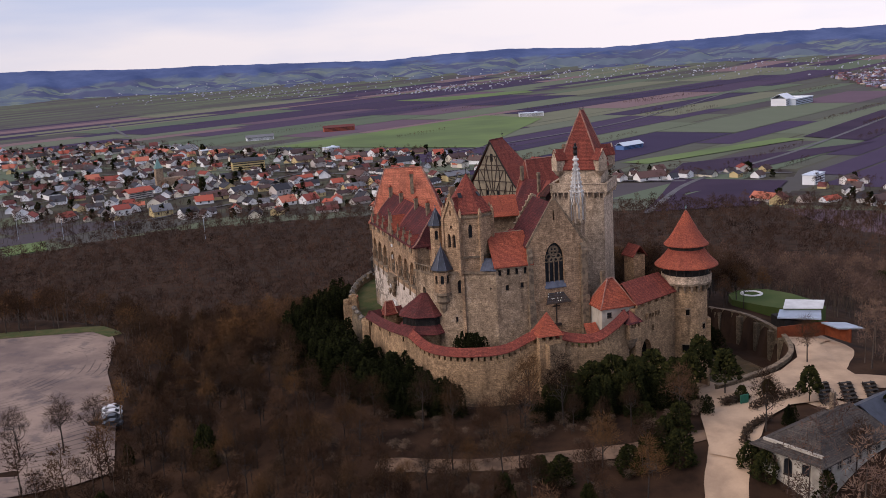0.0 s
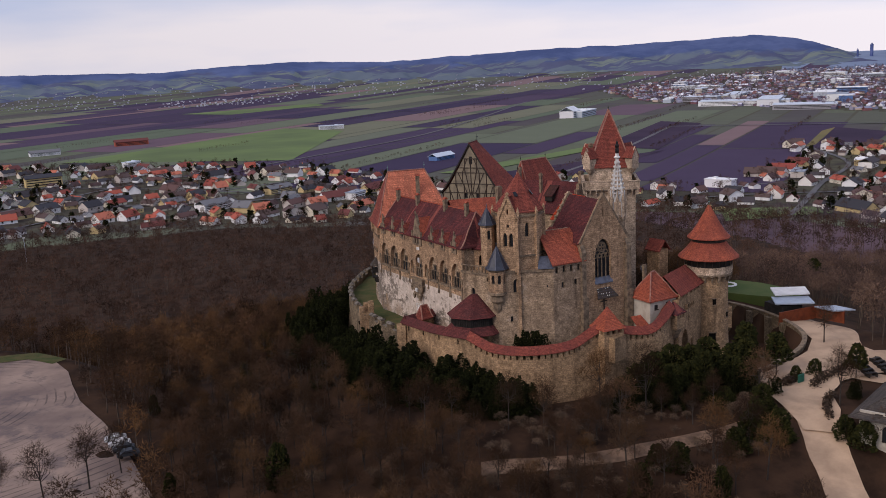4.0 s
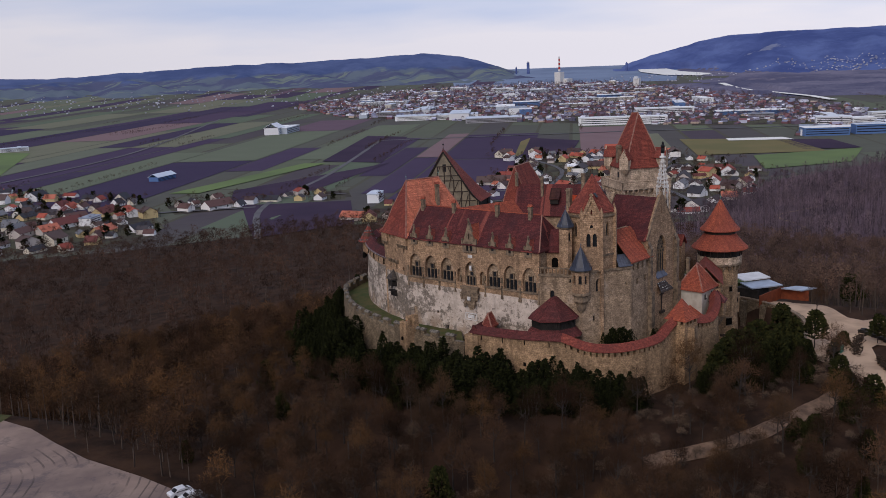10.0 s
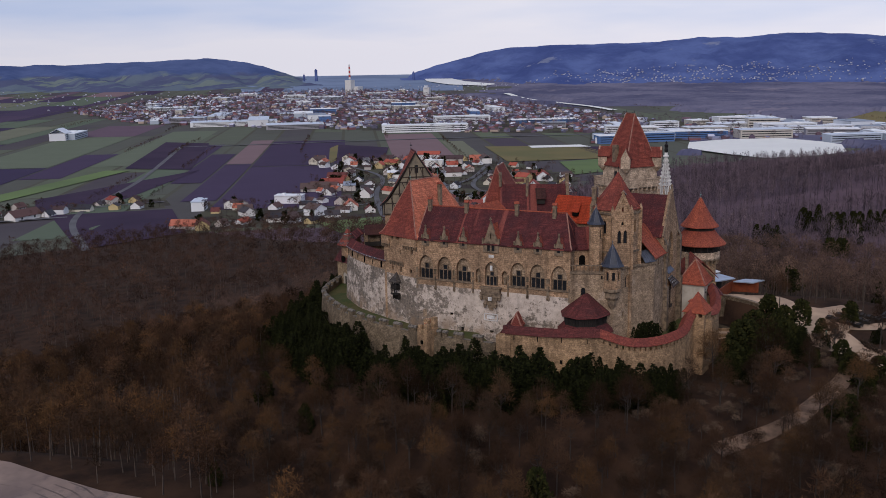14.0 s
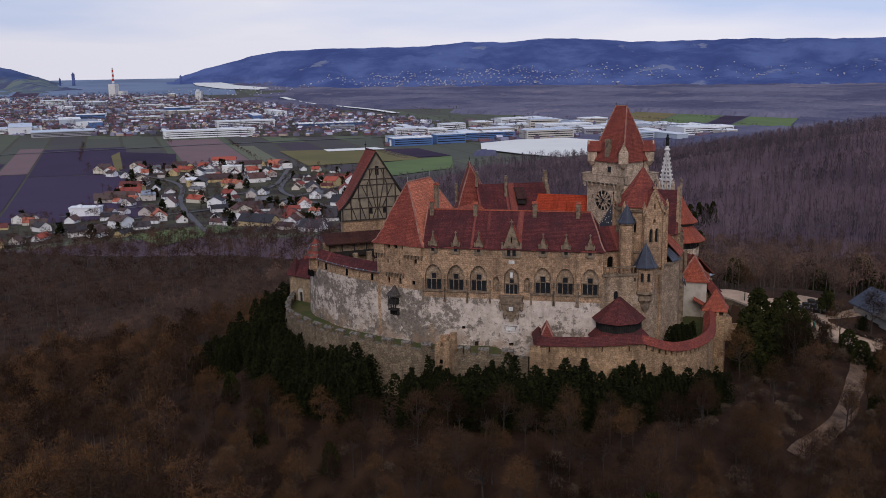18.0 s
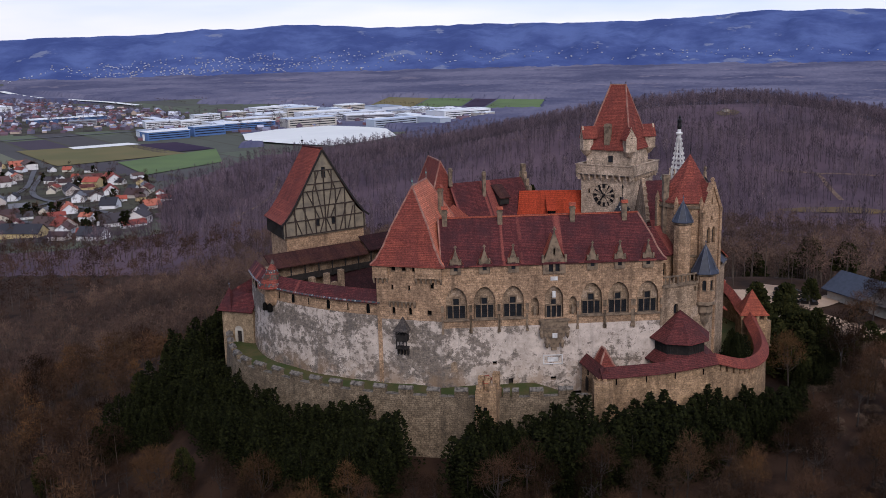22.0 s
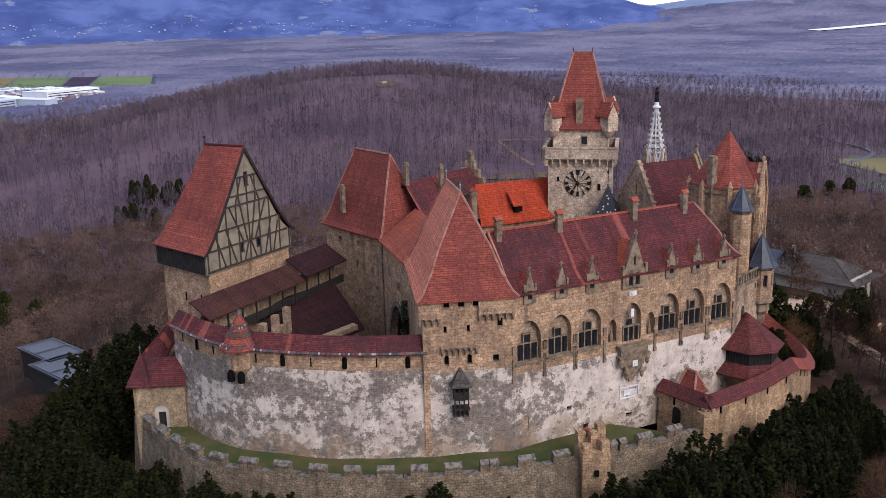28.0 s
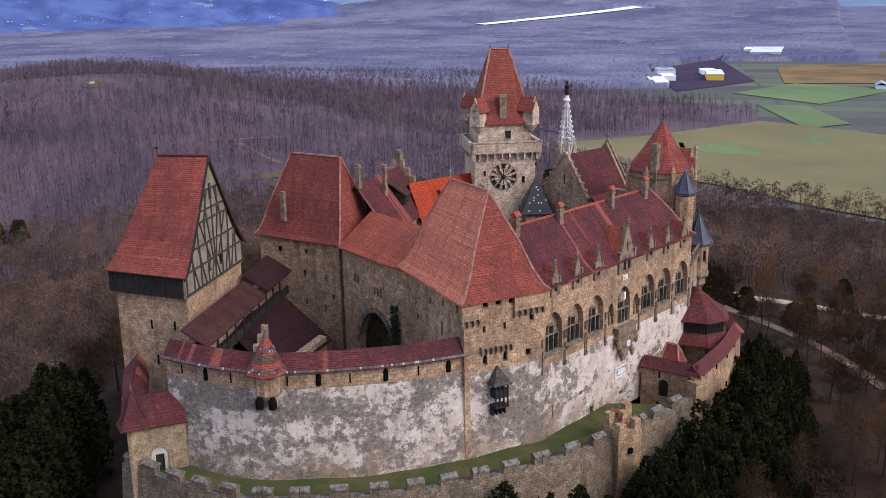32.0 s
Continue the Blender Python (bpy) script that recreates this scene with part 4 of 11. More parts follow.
for s in (2.0, 6.4, 10.8, 22.95, 27.2, 31.6):     # small gabled dormers on the eave
    bm = bmesh.new()
    lp = [(s - 0.85, 20.0), (s + 0.85, 20.0), (s + 0.85, 21.9), (s + 0.6, 22.0), (s, 23.9), (s - 0.6, 22.0), (s - 0.85, 21.9)]
    pierced(bm, Plane(at(F0, 0, -0.22), at(F0, 34, -0.22), (10, 215)), lp, [rect(s, 20.5, 0.62, 21.6)], 0.55)
    for k in (-0.75, 0.75):
        fac.bar(bm, s + k, 21.95, 0.26, 0.8, -0.35, -0.05)
    fac.bar(bm, s, 24.1, 0.18, 0.7, -0.1, 0.08)
    fac.bar(bm, s, 24.2, 0.44, 0.18, -0.1, 0.08)
    dm = part("dormer", bm, DRESSED, hall, "small stepped stone dormer with a finial")
    bm = bmesh.new()
    bm.faces.new([bm.verts.new(fac.at(s + a, z, -0.05)) for a, z in ((-0.34, 20.4), (0.34, 20.4), (0.34, 21.7), (-0.34, 21.7))])
    part("pane", bm, GLASS, dm)
    bm = bmesh.new()
    for sg in (-1, 1):
        slope(bm, fac.at(s + sg * 1.25, 21.5, -0.25), fac.at(s + sg * 1.25, 21.5, 1.0), fac.at(s, 23.5, 2.6), fac.at(s, 23.5, -0.02), 0.12)
    part("dormer_roof", bm, TILE_RED, dm)
# the middle gable
bm = bmesh.new()
gp = Plane(at(F0, 0, -0.3), at(F0, 34, -0.3), (10, 215))
pierced(bm, gp, [(15.3, 19.6), (18.8, 19.6), (18.8, 21.6), (18.5, 22.0), (17.25, 25.6), (17.05, 26.1), (16.85, 25.6), (15.6, 22.0), (15.3, 21.6)],
        [rect(16.55, 19.9, 0.66, 21.5), rect(17.55, 19.9, 0.66, 21.5), pointed(17.05, 22.5, 0.3, 23.3, 23.6, 3)], 0.6)
gp.bar(bm, 17.05, 26.4, 0.2, 1.0, -0.05, 0.15)
gp.bar(bm, 17.05, 26.5, 0.6, 0.2, -0.05, 0.15)
for k in (-1.75, 1.75):
    gp.bar(bm, 17.05 + k, 21.9, 0.35, 1.3, -0.12, 0.3)
gab = part("gable", bm, DRESSED, hall, "tall crow-finialled stone gable with twin windows")
for k in (-0.5, 0.5):
    bm = bmesh.new()
    bm.faces.new([bm.verts.new(gp.at(17.05 + k + a, z, 0.26)) for a, z in ((-0.34, 19.85), (0.34, 19.85), (0.34, 21.55), (-0.34, 21.55))])
    part("pane", bm, GLASS, gab)
bm = bmesh.new()
for sg in (-1, 1):
    slope(bm, gp.at(17.05 + sg * 2.0, 21.6, 0.25), gp.at(17.05 + sg * 2.0, 21.6, 1.2), gp.at(17.05, 25.4, 4.6), gp.at(17.05, 25.4, 0.25), 0.12)
part("gable_roof", bm, TILE_ORANGE, gab)
# openings low down
bm = bmesh.new()
fac.bar(bm, 10.3, 2.2, 0.75, 1.6, 0.45, 0.52)
part("door", bm, TIMBER, hall, "small dark plank door at the wall's foot")
for lp in (rect(7.8, 5.3, 0.7, 5.9), rect(17.0, 2.4, 0.9, 3.0), rect(22.0, 2.2, 0.6, 2.8)):
    pane(hall, fac, lp, 0.5, 0, 0, glass=VOID, name="vent")
bm = bmesh.new()
bm.faces.new([bm.verts.new(fac.at(s, z, 0.12)) for s, z in rounded(1.5, 4.3, 1.0, 5.6)])
part("blocked_window", bm, STONE_GREY, hall, "round-headed window walled up with grey stone")

# -- tower with the pyramid roof --
A, B, C, D = (-16.3, 231.7), (-16.4, 221.0), (0.9, 220.6), (0.9, 231.2)
wt = thing("hipped_corner_tower", "sandstone corner tower under a steep hipped orange roof", "castle tower", (-8, 226, 2), CASTLE)
tp = Plane(A, B, (-5, 226))
bm = bmesh.new()
th = [rect(1.1 + 1.7 * i, 20.2, 0.7, 21.0) for i in range(6)] + [rect(s, 17.2, 0.35, 18.1) for s in (2.6, 5.3)] + [rect(8.5, 13.4, 0.7, 14.3)] \
    + [rounded(s, 13.3, 0.55, 14.3, 6) for s in (2.7, 5.4)] + [rect(9.0, 17.6, 0.6, 18.7)]
pierced(bm, tp, [(0, 12.6), (10.7, 12.6), (10.7, 21.3), (0, 21.3)], th, 0.7)
part("upper_wall", bm, STONE, wt)
for lp in th:
    pane(wt, tp, lp, 0.4, 0, 0, glass=VOID, name="opening")
bm = bmesh.new()
pierced(bm, tp, [(0, 0.5), (10.7, 0.5), (10.7, 12.6), (0, 12.6)], [], 0.7)
part("lower_wall", bm, PEELED, wt)
np_ = Plane(D, A, (-5, 226))
bm = bmesh.new()
nh = [rect(s, z, w, z + h) for s, z, w, h in ((13.6, 13.6, 0.8, 1.6), (15.2, 13.2, 0.4, 1.2), (9.6, 11.6, 0.9, 1.6), (11.4, 15.5, 0.6, 1.8), (4.5, 15.4, 0.5, 0.9), (11.8, 19.4, 0.5, 0.8), (15.5, 19.6, 0.6, 0.9), (8.2, 18.6, 0.5, 0.8))]
pierced(bm, np_, [(0, 2), (np_.len, 2), (np_.len, 21.3), (0, 21.3)], nh, 0.7)
part("north_wall", bm, STONE, wt)
for lp in nh:
    pane(wt, np_, lp, 0.45, 1 if lp[1][0] - lp[0][0] > 0.7 else 0, 0)
bm = bmesh.new()
prism(bm, [(-15.5, 221.5), (0.4, 221.2), (0.4, 230.4), (-15.5, 230.9)], 0.5, 21.2)
part("core_wall", bm, STONE_GREY, wt)
for s0, s1, z, n in ((-0.3, 1.9, 18.6, 3), (6.6, 10.5, 18.8, 5), (2.2, 6.2, 14.9, 6)):
    corbels(wt, tp, s0, s1, z, n, 0.4)
for s0, s1, z0, z1 in ((-0.45, 2.05, 19.2, 21.2), (6.45, 10.65, 19.4, 21.2), (2.05, 6.35, 15.6, 15.75)):
    bm = bmesh.new()
    tp.bar(bm, (s0 + s1) / 2, (z0 + z1) / 2, s1 - s0, z1 - z0, -0.42, 0.0)
    part("jetty", bm, STONE, wt)
bm = bmesh.new()
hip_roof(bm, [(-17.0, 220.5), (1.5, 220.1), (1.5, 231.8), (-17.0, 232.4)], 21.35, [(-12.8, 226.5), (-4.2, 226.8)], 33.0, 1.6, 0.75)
# north and south slopes: salmon tiles, with light put into their colour
two_tone(part("roof", bm, TILE_RED, wt, "steep bell-cast hipped roof of red and orange tiles"), lambda n: abs(n.y) > 0.5, TILE_SALMON_LIT)
finial(wt, -12.8, 226.5, 33.0, 1.4, COPPER)
finial(wt, -4.2, 226.8, 33.0, 1.7, COPPER)
chimney(wt, -6.5, 223.8, 27.0, 31.8, 0.8, 0.7)
# timber privy on the wall
bm = bmesh.new()
tp.bar(bm, 4.2, 9.9, 1.7, 1.0, -1.25, 0.0)
tp.bar(bm, 4.2, 8.3, 1.9, 0.2, -1.35, 0.0)
tp.bar(bm, 4.2, 11.2, 1.9, 0.15, -1.3, 0.0)
for k in (-0.8, -0.27, 0.27, 0.8):
    tp.bar(bm, 4.2 + k, 9.7, 0.14, 3.0, -1.3, -1.15)
    tp.bar(bm, 4.2 + k, 7.7, 0.16, 1.2, -0.7, 0.0)
pv = part("garderobe", bm, TIMBER, wt, "dark timber garderobe box hung on the wall")
bm = bmesh.new()
poly_roof(bm, [tuple(tp.at(s, 0, d)[:2]) for s, d in ((3.0, 0.0), (3.0, -1.6), (5.4, -1.6), (5.4, 0.0))], 11.2, tuple(tp.at(4.2, 0, -0.15)[:2]), 13.2, 0.05)
part("garderobe_roof", bm, SHINGLE, pv)

# -- the arched link and the archive tower --
ln = thing("arched_link_wing", "sandstone wing with a great dark carriage arch and tiled roof", "castle", (9, 232, 4), CASTLE)
E0, E1 = (16.6, 233.3), (0.9, 231.2)
lp_ = Plane(E0, E1, (9, 225))
arch = pointed(8.9, 2.6, 9.4, 7.6, 13.2, 8)
lh = [arch] + [rect(s, z, w, z + h) for s, z, w, h in ((3.5, 16.2, 0.6, 1.3), (4.3, 16.2, 0.6, 1.3), (8.6, 15.6, 0.55, 1.2), (9.4, 15.6, 0.55, 1.2), (10.2, 15.6, 0.55, 1.2), (8.8, 18.6, 0.4, 0.8))]
bm = bmesh.new()
pierced(bm, lp_, [(0, 2.5), (lp_.len, 2.5), (lp_.len, 20.7), (0, 20.7)], lh, 0.9)
part("wall", bm, STONE, ln)
for h in lh[1:]:
    pane(ln, lp_, h, 0.5, 0, 0)
for i in range(17):                     # voussoirs of the arch
    a, b = arch[2 + i % 17], arch[(3 + i) % len(arch)]
    if i > 15:
        break
    bm = bmesh.new()
    m = Vector(((a[0] + b[0]) / 2, (a[1] + b[1]) / 2))
    c = Vector((8.9, 7.2))
    o = (m - c).normalized() * 0.35
    beam(bm, lp_.at(a[0] + o.x, a[1] + o.y, 0.1), lp_.at(b[0] + o.x, b[1] + o.y, 0.1), 0.55, 0.7)
    part("voussoir", bm, CAPSTONE, ln)
bm = bmesh.new()
prism(bm, [tuple(lp_.at(s, 0, d)[:2]) for s, d in ((0.2, 0.95), (15.6, 0.95), (15.6, 2.0), (0.2, 2.0))], 13.0, 20.5)
prism(bm, [tuple(lp_.at(s, 0, d)[:2]) for s, d in ((0.2, 8.0), (15.6, 8.0), (15.6, 9.0), (0.2, 9.0))], 2.5, 20.5)
part("back_wall", bm, STONE_GREY, ln)
bm = bmesh.new()
slope(bm, lp_.at(-0.4, 20.6, -0.5), lp_.at(16.4, 20.9, -0.5), lp_.at(16.4, 25.3, 5.2), lp_.at(-0.4, 24.9, 5.2))
slope(bm, lp_.at(-0.4, 24.9, 5.2), lp_.at(16.4, 25.3, 5.2), lp_.at(16.4, 20.8, 10.5), lp_.at(-0.4, 20.8, 10.5))
part("roof", bm, TILE_ORANGE, ln)
ivy_wall = (lp_, 13.7)

ar = thing("archive_tower", "tall square sandstone tower with a steep hipped red roof", "castle tower", (25, 233, 4), CASTLE)
W = [(16.8, 233.6), (30.3, 241.8), (35.6, 233.2), (22.0, 225.0)]
wi = inset(W, 0.55)
bm = bmesh.new()
ap = Plane(wi[0], wi[1], (26, 233))
ah = [rect(s, z, w, z + h) for s, z, w, h in ((6.0, 18.4, 0.6, 0.9), (11.0, 18.2, 0.9, 1.0), (2.6, 15.0, 0.35, 0.9), (6.5, 15.0, 0.5, 1.0), (9.8, 14.9, 0.5, 1.0), (2.9, 10.2, 0.35, 1.0), (1.4, 12.2, 0.5, 0.9), (6.4, 10.8, 0.4, 0.8))]
pierced(bm, ap, [(0, 3), (ap.len, 3), (ap.len, 20.8), (0, 20.8)], ah, 0.7)
part("north_wall", bm, STONE, ar)
for h in ah:
    pane(ar, ap, h, 0.4, 0, 0, glass=VOID)
bm = bmesh.new()
prism(bm, [wi[0], tuple(ap.at(0.0, 0, 0.71)[:2]), tuple(ap.at(ap.len, 0, 0.71)[:2]), wi[2], wi[3]], 3, 20.8)
part("wall", bm, STONE, ar)
bm = bmesh.new()
hip_roof(bm, W, 20.7, [(20.6, 231.4), (28.4, 236.0)], 32.6, 1.5, 0.7)
part("roof", bm, TILE_RED, ar)
finial(ar, 20.6, 231.4, 32.6)
finial(ar, 28.4, 236.0, 32.6)
chimney(ar, 26.2, 238.4, 23.0, 27.4, 0.7, 0.6, 31, False)
chimney(ar, 19.6, 229.2, 28.0, 31.4, 0.7, 0.6, 31, False)

# -- wings round the court --
mw = thing("court_wing", "court wing with dark maroon roof, dormer and stepped gable", "castle", (27, 222, 4), CASTLE)
G0, G1 = Vector((21.0, 228.5)), Vector((30.6, 217.8))
gu = (G1 - G0).normalized()
gn = Vector((gu.y, -gu.x))
q = lambda a, b: tuple(G0 + gu * a + gn * b)
L = (G1 - G0).length
bm = bmesh.new()
prism(bm, [q(-1, -4.6), q(L, -4.6), q(L, 4.6), q(-1, 4.6)], 3, 22.0)
part("wall", bm, STONE_GREY, mw)
bm = bmesh.new()
for sg in (-1, 1):
    slope(bm, (*q(-1.5, sg * 5.2), 21.6), (*q(L, sg * 5.2), 21.6), (*q(L, 0), 28.4), (*q(-1.5, 0), 28.4))
part("roof", bm, TILE_DARK, mw)
bm = bmesh.new()
for i in range(6):                      # stepped gable
    w = 5.4 - i * 0.9
    box(bm, (*q(L + 0.3, 0), 12.0 + (11.2 + i * 1.25) / 2), (0.7, w * 2, 11.2 + i * 1.25), math.degrees(math.atan2(gu.y, gu.x)))
part("stepped_gable", bm, STONE_GREY, mw)
chimney(mw, *q(L + 0.3, 0), 28.0, 31.0, 0.9, 0.8, 30, False)
chimney(mw, *q(5.0, 1.8), 25.5, 30.4, 0.6, 0.6, 30, False)
bm = bmesh.new()
dq = gn if (gn.x < 0) else -gn
box(bm, (*tuple(G0 + gu * 8.2 + dq * 2.9), 24.9), (1.9, 2.2, 1.5), math.degrees(math.atan2(gu.y, gu.x)))
dm = part("dormer", bm, TIMBER, mw)
bm = bmesh.new()
slope(bm, (*tuple(G0 + gu * 7.0 + dq * 4.3), 25.5), (*tuple(G0 + gu * 9.4 + dq * 4.3), 25.5), (*tuple(G0 + gu * 9.4 + dq * 0.8), 27.6), (*tuple(G0 + gu * 7.0 + dq * 0.8), 27.6))
part("dormer_roof", bm, TILE_BROWN, dm)

ow = thing("gallery_wing", "inner wing with a bright orange pantile roof", "castle", (30, 211, 4), CASTLE)
bm = bmesh.new()
prism(bm, [(23.8, 217.0), (27.6, 205.0), (35.0, 207.0), (31.2, 219.5)], 3, 20.5)
part("wall", bm, STONE_GREY, ow)
bm = bmesh.new()
slope(bm, (23.0, 217.4, 20.4), (26.9, 204.6, 20.4), (31.2, 204.3, 26.0), (27.4, 217.6, 26.2))
slope(bm, (27.4, 217.6, 26.2), (31.2, 204.3, 26.0), (35.8, 206.4, 20.4), (31.9, 219.8, 20.4))
part("roof", bm, TILE_NEW, ow)
bm = bmesh.new()
box(bm, (26.1, 211.2, 22.4), (1.6, 1.3, 1.0), 17)
dm = part("dormer", bm, VOID, ow, "small roof dormer with a dark opening")
bm = bmesh.new()
slope(bm, (25.0, 211.9, 22.9), (25.5, 210.1, 22.9), (27.6, 210.7, 24.9), (27.1, 212.5, 24.9), 0.14)
part("dormer_roof", bm, TILE_NEW, dm)

# -- keep --
kp = thing("keep", "tall pale stone keep with clock, parapet and steep red roof", "castle tower", (30.2, 199.5, 3), CASTLE)
KC, ka, kb = Vector((30.4, 199.4)), Vector((0.33, 0.944)), Vector((0.944, -0.33))
kang = math.degrees(math.atan2(ka.y, ka.x))


def kq(a, b):
    return tuple(KC + ka * a + kb * b)


def ksq(h):
    return [kq(-h, -h), kq(h, -h), kq(h, h), kq(-h, h)]


bm = bmesh.new()
kw = Plane(kq(5.0, -5.0), kq(-5.0, -5.0), KC)
kh = [rect(8.0, 24.6, 0.5, 25.8), rect(1.6, 26.0, 0.4, 0.9 + 26), rect(5.0, 16, 0.5, 17.2)]
pierced(bm, kw, [(0, 3), (10, 3), (10, 29.6), (0, 29.6)], kh, 0.7)
part("clock_wall", bm, STONE_PALE, kp)
for h in kh:
    pane(kp, kw, h, 0.4, 0, 0)
bm = bmesh.new()
prism(bm, [kq(5, -4.3), kq(5, 5), kq(-5, 5), kq(-5, -4.3)], 3, 29.6)
part("shaft", bm, STONE_PALE, kp)
for i in range(4):                      # parapet on corbels, side by side
    cs = ksq(5.0)
    p0, p1 = cs[i], cs[(i + 1) % 4]
    sp = Plane(p0, p1, KC)
    corbels(kp, sp, -0.5, 10.5, 29.1, 9, 0.75, 1.0, STONE_PALE)
    bm = bmesh.new()
    sp.bar(bm, 5.0, 30.65, 11.6, 1.7, -0.8, -0.4)
    sp.bar(bm, 5.0, 31.55, 11.9, 0.16, -0.9, -0.3)
    part("parapet", bm, STONE_PALE, kp)
bm = bmesh.new()
prism(bm, ksq(5.7), 29.65, 29.95)
part("parapet_floor", bm, COURT, kp)
bm = bmesh.new()
tw2 = Plane(kq(4.3, -4.3), kq(-4.3, -4.3), KC)
prism(bm, ksq(4.3), 29.9, 34.6)
part("upper_storey", bm, STONE_PALE, kp)
bm = bmesh.new()
tw2.bar(bm, 4.9, 32.6, 0.9, 1.2, -0.06, 0.06)
part("window", bm, GLASS, kp)
bm = bmesh.new()
hip_roof(bm, [kq(-4.7, -4.7), kq(4.7, -4.7), kq(4.7, 4.7), kq(-4.7, 4.7)], 34.4, [kq(-1.5, -0.1), kq(1.5, -0.1)], 46.0, 1.0, 0.8)
part("roof", bm, TILE_RED, kp, "tall steep red tiled roof with a short ridge")
bm = bmesh.new()
beam(bm, (*kq(-1.5, -0.1), 46.0), (*kq(1.5, -0.1), 46.0), 0.2, 0.2)
part("ridge_cap", bm, BEAM, kp)
finial(kp, *kq(-1.5, -0.1), 46.0, 0.7)
finial(kp, *kq(1.5, -0.1), 46.0, 0.7)
for i, (a, b) in enumerate(((-1, -1), (1, -1), (1, 1), (-1, 1))):   # corner bartizans with pointed dormers
    bm = bmesh.new()
    ca = kq(a * 4.3, b * 4.3)
    box(bm, (*ca, 35.3), (1.9, 1.9, 2.4), kang + 45)
    lathe(bm, *ca, [(0.1, 32.9), (0.6, 33.3), (1.15, 34.1)], 8)
    bz = part("bartizan", bm, STONE_PALE, kp, "corner turret with a pointed gable window")
    out = (ka * a + kb * b).normalized()
    side = Vector((-out.y, out.x))
    f = Plane(tuple(Vector(ca) + out * 0.98 - side * 1.0), tuple(Vector(ca) + out * 0.98 + side * 1.0), KC)
    bm = bmesh.new()
    pierced(bm, f, [(0.0, 34.1), (2.0, 34.1), (2.0, 36.5), (1.0, 38.6), (0.0, 36.5)], [pointed(1.0, 34.9, 0.85, 36.0, 36.7, 4)], 0.3)
    part("gable", bm, STONE_PALE, bz)
    bm = bmesh.new()
    bm.faces.new([bm.verts.new(f.at(s, z, 0.25)) for s, z in pointed(1.0, 34.9, 0.85, 36.0, 36.7, 4)])
    part("pane", bm, GLASS, bz)
    bm = bmesh.new()
    for e in (-0.2, 2.2):
        slope(bm, f.at(e, 36.3, -0.1), f.at(e, 36.3, 2.6), f.at(1.0, 38.5, 3.6), f.at(1.0, 38.5, -0.1), 0.12)
    part("dormer_roof", bm, TILE_RED, bz)
chimney(kp, *kq(0.2, -3.9), 35.0, 39.0, 1.1, 0.9, kang, False)
# clock: numerals as bars round a face
bm = bmesh.new()
for i in range(48):                     # the thin outer ring
    a0, a1 = math.pi * i / 24, math.pi * (i + 1) / 24
    beam(bm, kw.at(4.7 + 2.12 * math.sin(a0), 25.9 + 2.12 * math.cos(a0), -0.07), kw.at(4.7 + 2.12 * math.sin(a1), 25.9 + 2.12 * math.cos(a1), -0.07), 0.035, 0.05)
clock = part("clock", bm, IRON, kp, "large black iron clock ring with open numerals")
for i, n_ in enumerate((3, 1, 2, 3, 2, 1, 2, 3, 4, 2, 1, 2)):
    bm = bmesh.new()
    a = math.pi * i / 6
    for k in range(n_):
        b_ = a + (k - (n_ - 1) / 2) * 0.105
        beam(bm, kw.at(4.7 + 1.48 * math.sin(b_), 25.9 + 1.36 * math.cos(b_), -0.06), kw.at(4.7 + 2.08 * math.sin(b_), 25.9 + 2.08 * math.cos(b_), -0.06), 0.2, 0.2)
    part("numeral", bm, IRON, clock)
for i, (ln_, wd) in enumerate(((1.55, 0.1), (1.1, 0.14))):
    bm = bmesh.new()
    a = radians(-40 if i == 0 else 215)
    beam(bm, kw.at(4.7, 25.9, -0.1), kw.at(4.7 + ln_ * math.sin(a), 25.9 + ln_ * math.cos(a), -0.1), wd * 1.5, wd * 1.5)
    part("clock_hand", bm, IRON, clock)
for i in range(12):
    bm = bmesh.new()
    a = math.pi * i / 6
    beam(bm, kw.at(4.7 + 0.3 * math.sin(a), 25.9 + 0.3 * math.cos(a), -0.06), kw.at(4.7 + 1.46 * math.sin(a), 25.9 + 1.3 * math.cos(a), -0.06), 0.06, 0.06)
    part("spoke", bm, IRON, clock)
bm = bmesh.new()
c0 = kw.at(4.7, 25.9, -0.1)
bmesh.ops.create_uvsphere(bm, u_segments=10, v_segments=6, radius=0.28, matrix=Matrix.Translation(c0))
part("boss", bm, IRON, clock)

# -- glazed stair roof below the keep --
st = thing("stair_turret", "stair turret with a black and white glazed pyramid roof", "turret", (22.5, 198.5, 4), CASTLE)
sc = Vector((22.0, 197.6))
sq = [(sc.x + 3.5 * math.cos(radians(19 + 90 * i)), sc.y + 3.5 * math.sin(radians(19 + 90 * i))) for i in range(4)]
bm = bmesh.new()
prism(bm, [(sc.x + 2.45 * math.cos(radians(19 + 90 * i)), sc.y + 2.45 * math.sin(radians(19 + 90 * i))) for i in range(4)], 3, 20.6)
part("wall", bm, STONE_GREY, st)
bm = bmesh.new()
poly_roof(bm, sq, 20.5, tuple(sc), 26.2, 0.08)
part("roof", bm, SLATE_BLACK, st)
bm = bmesh.new()
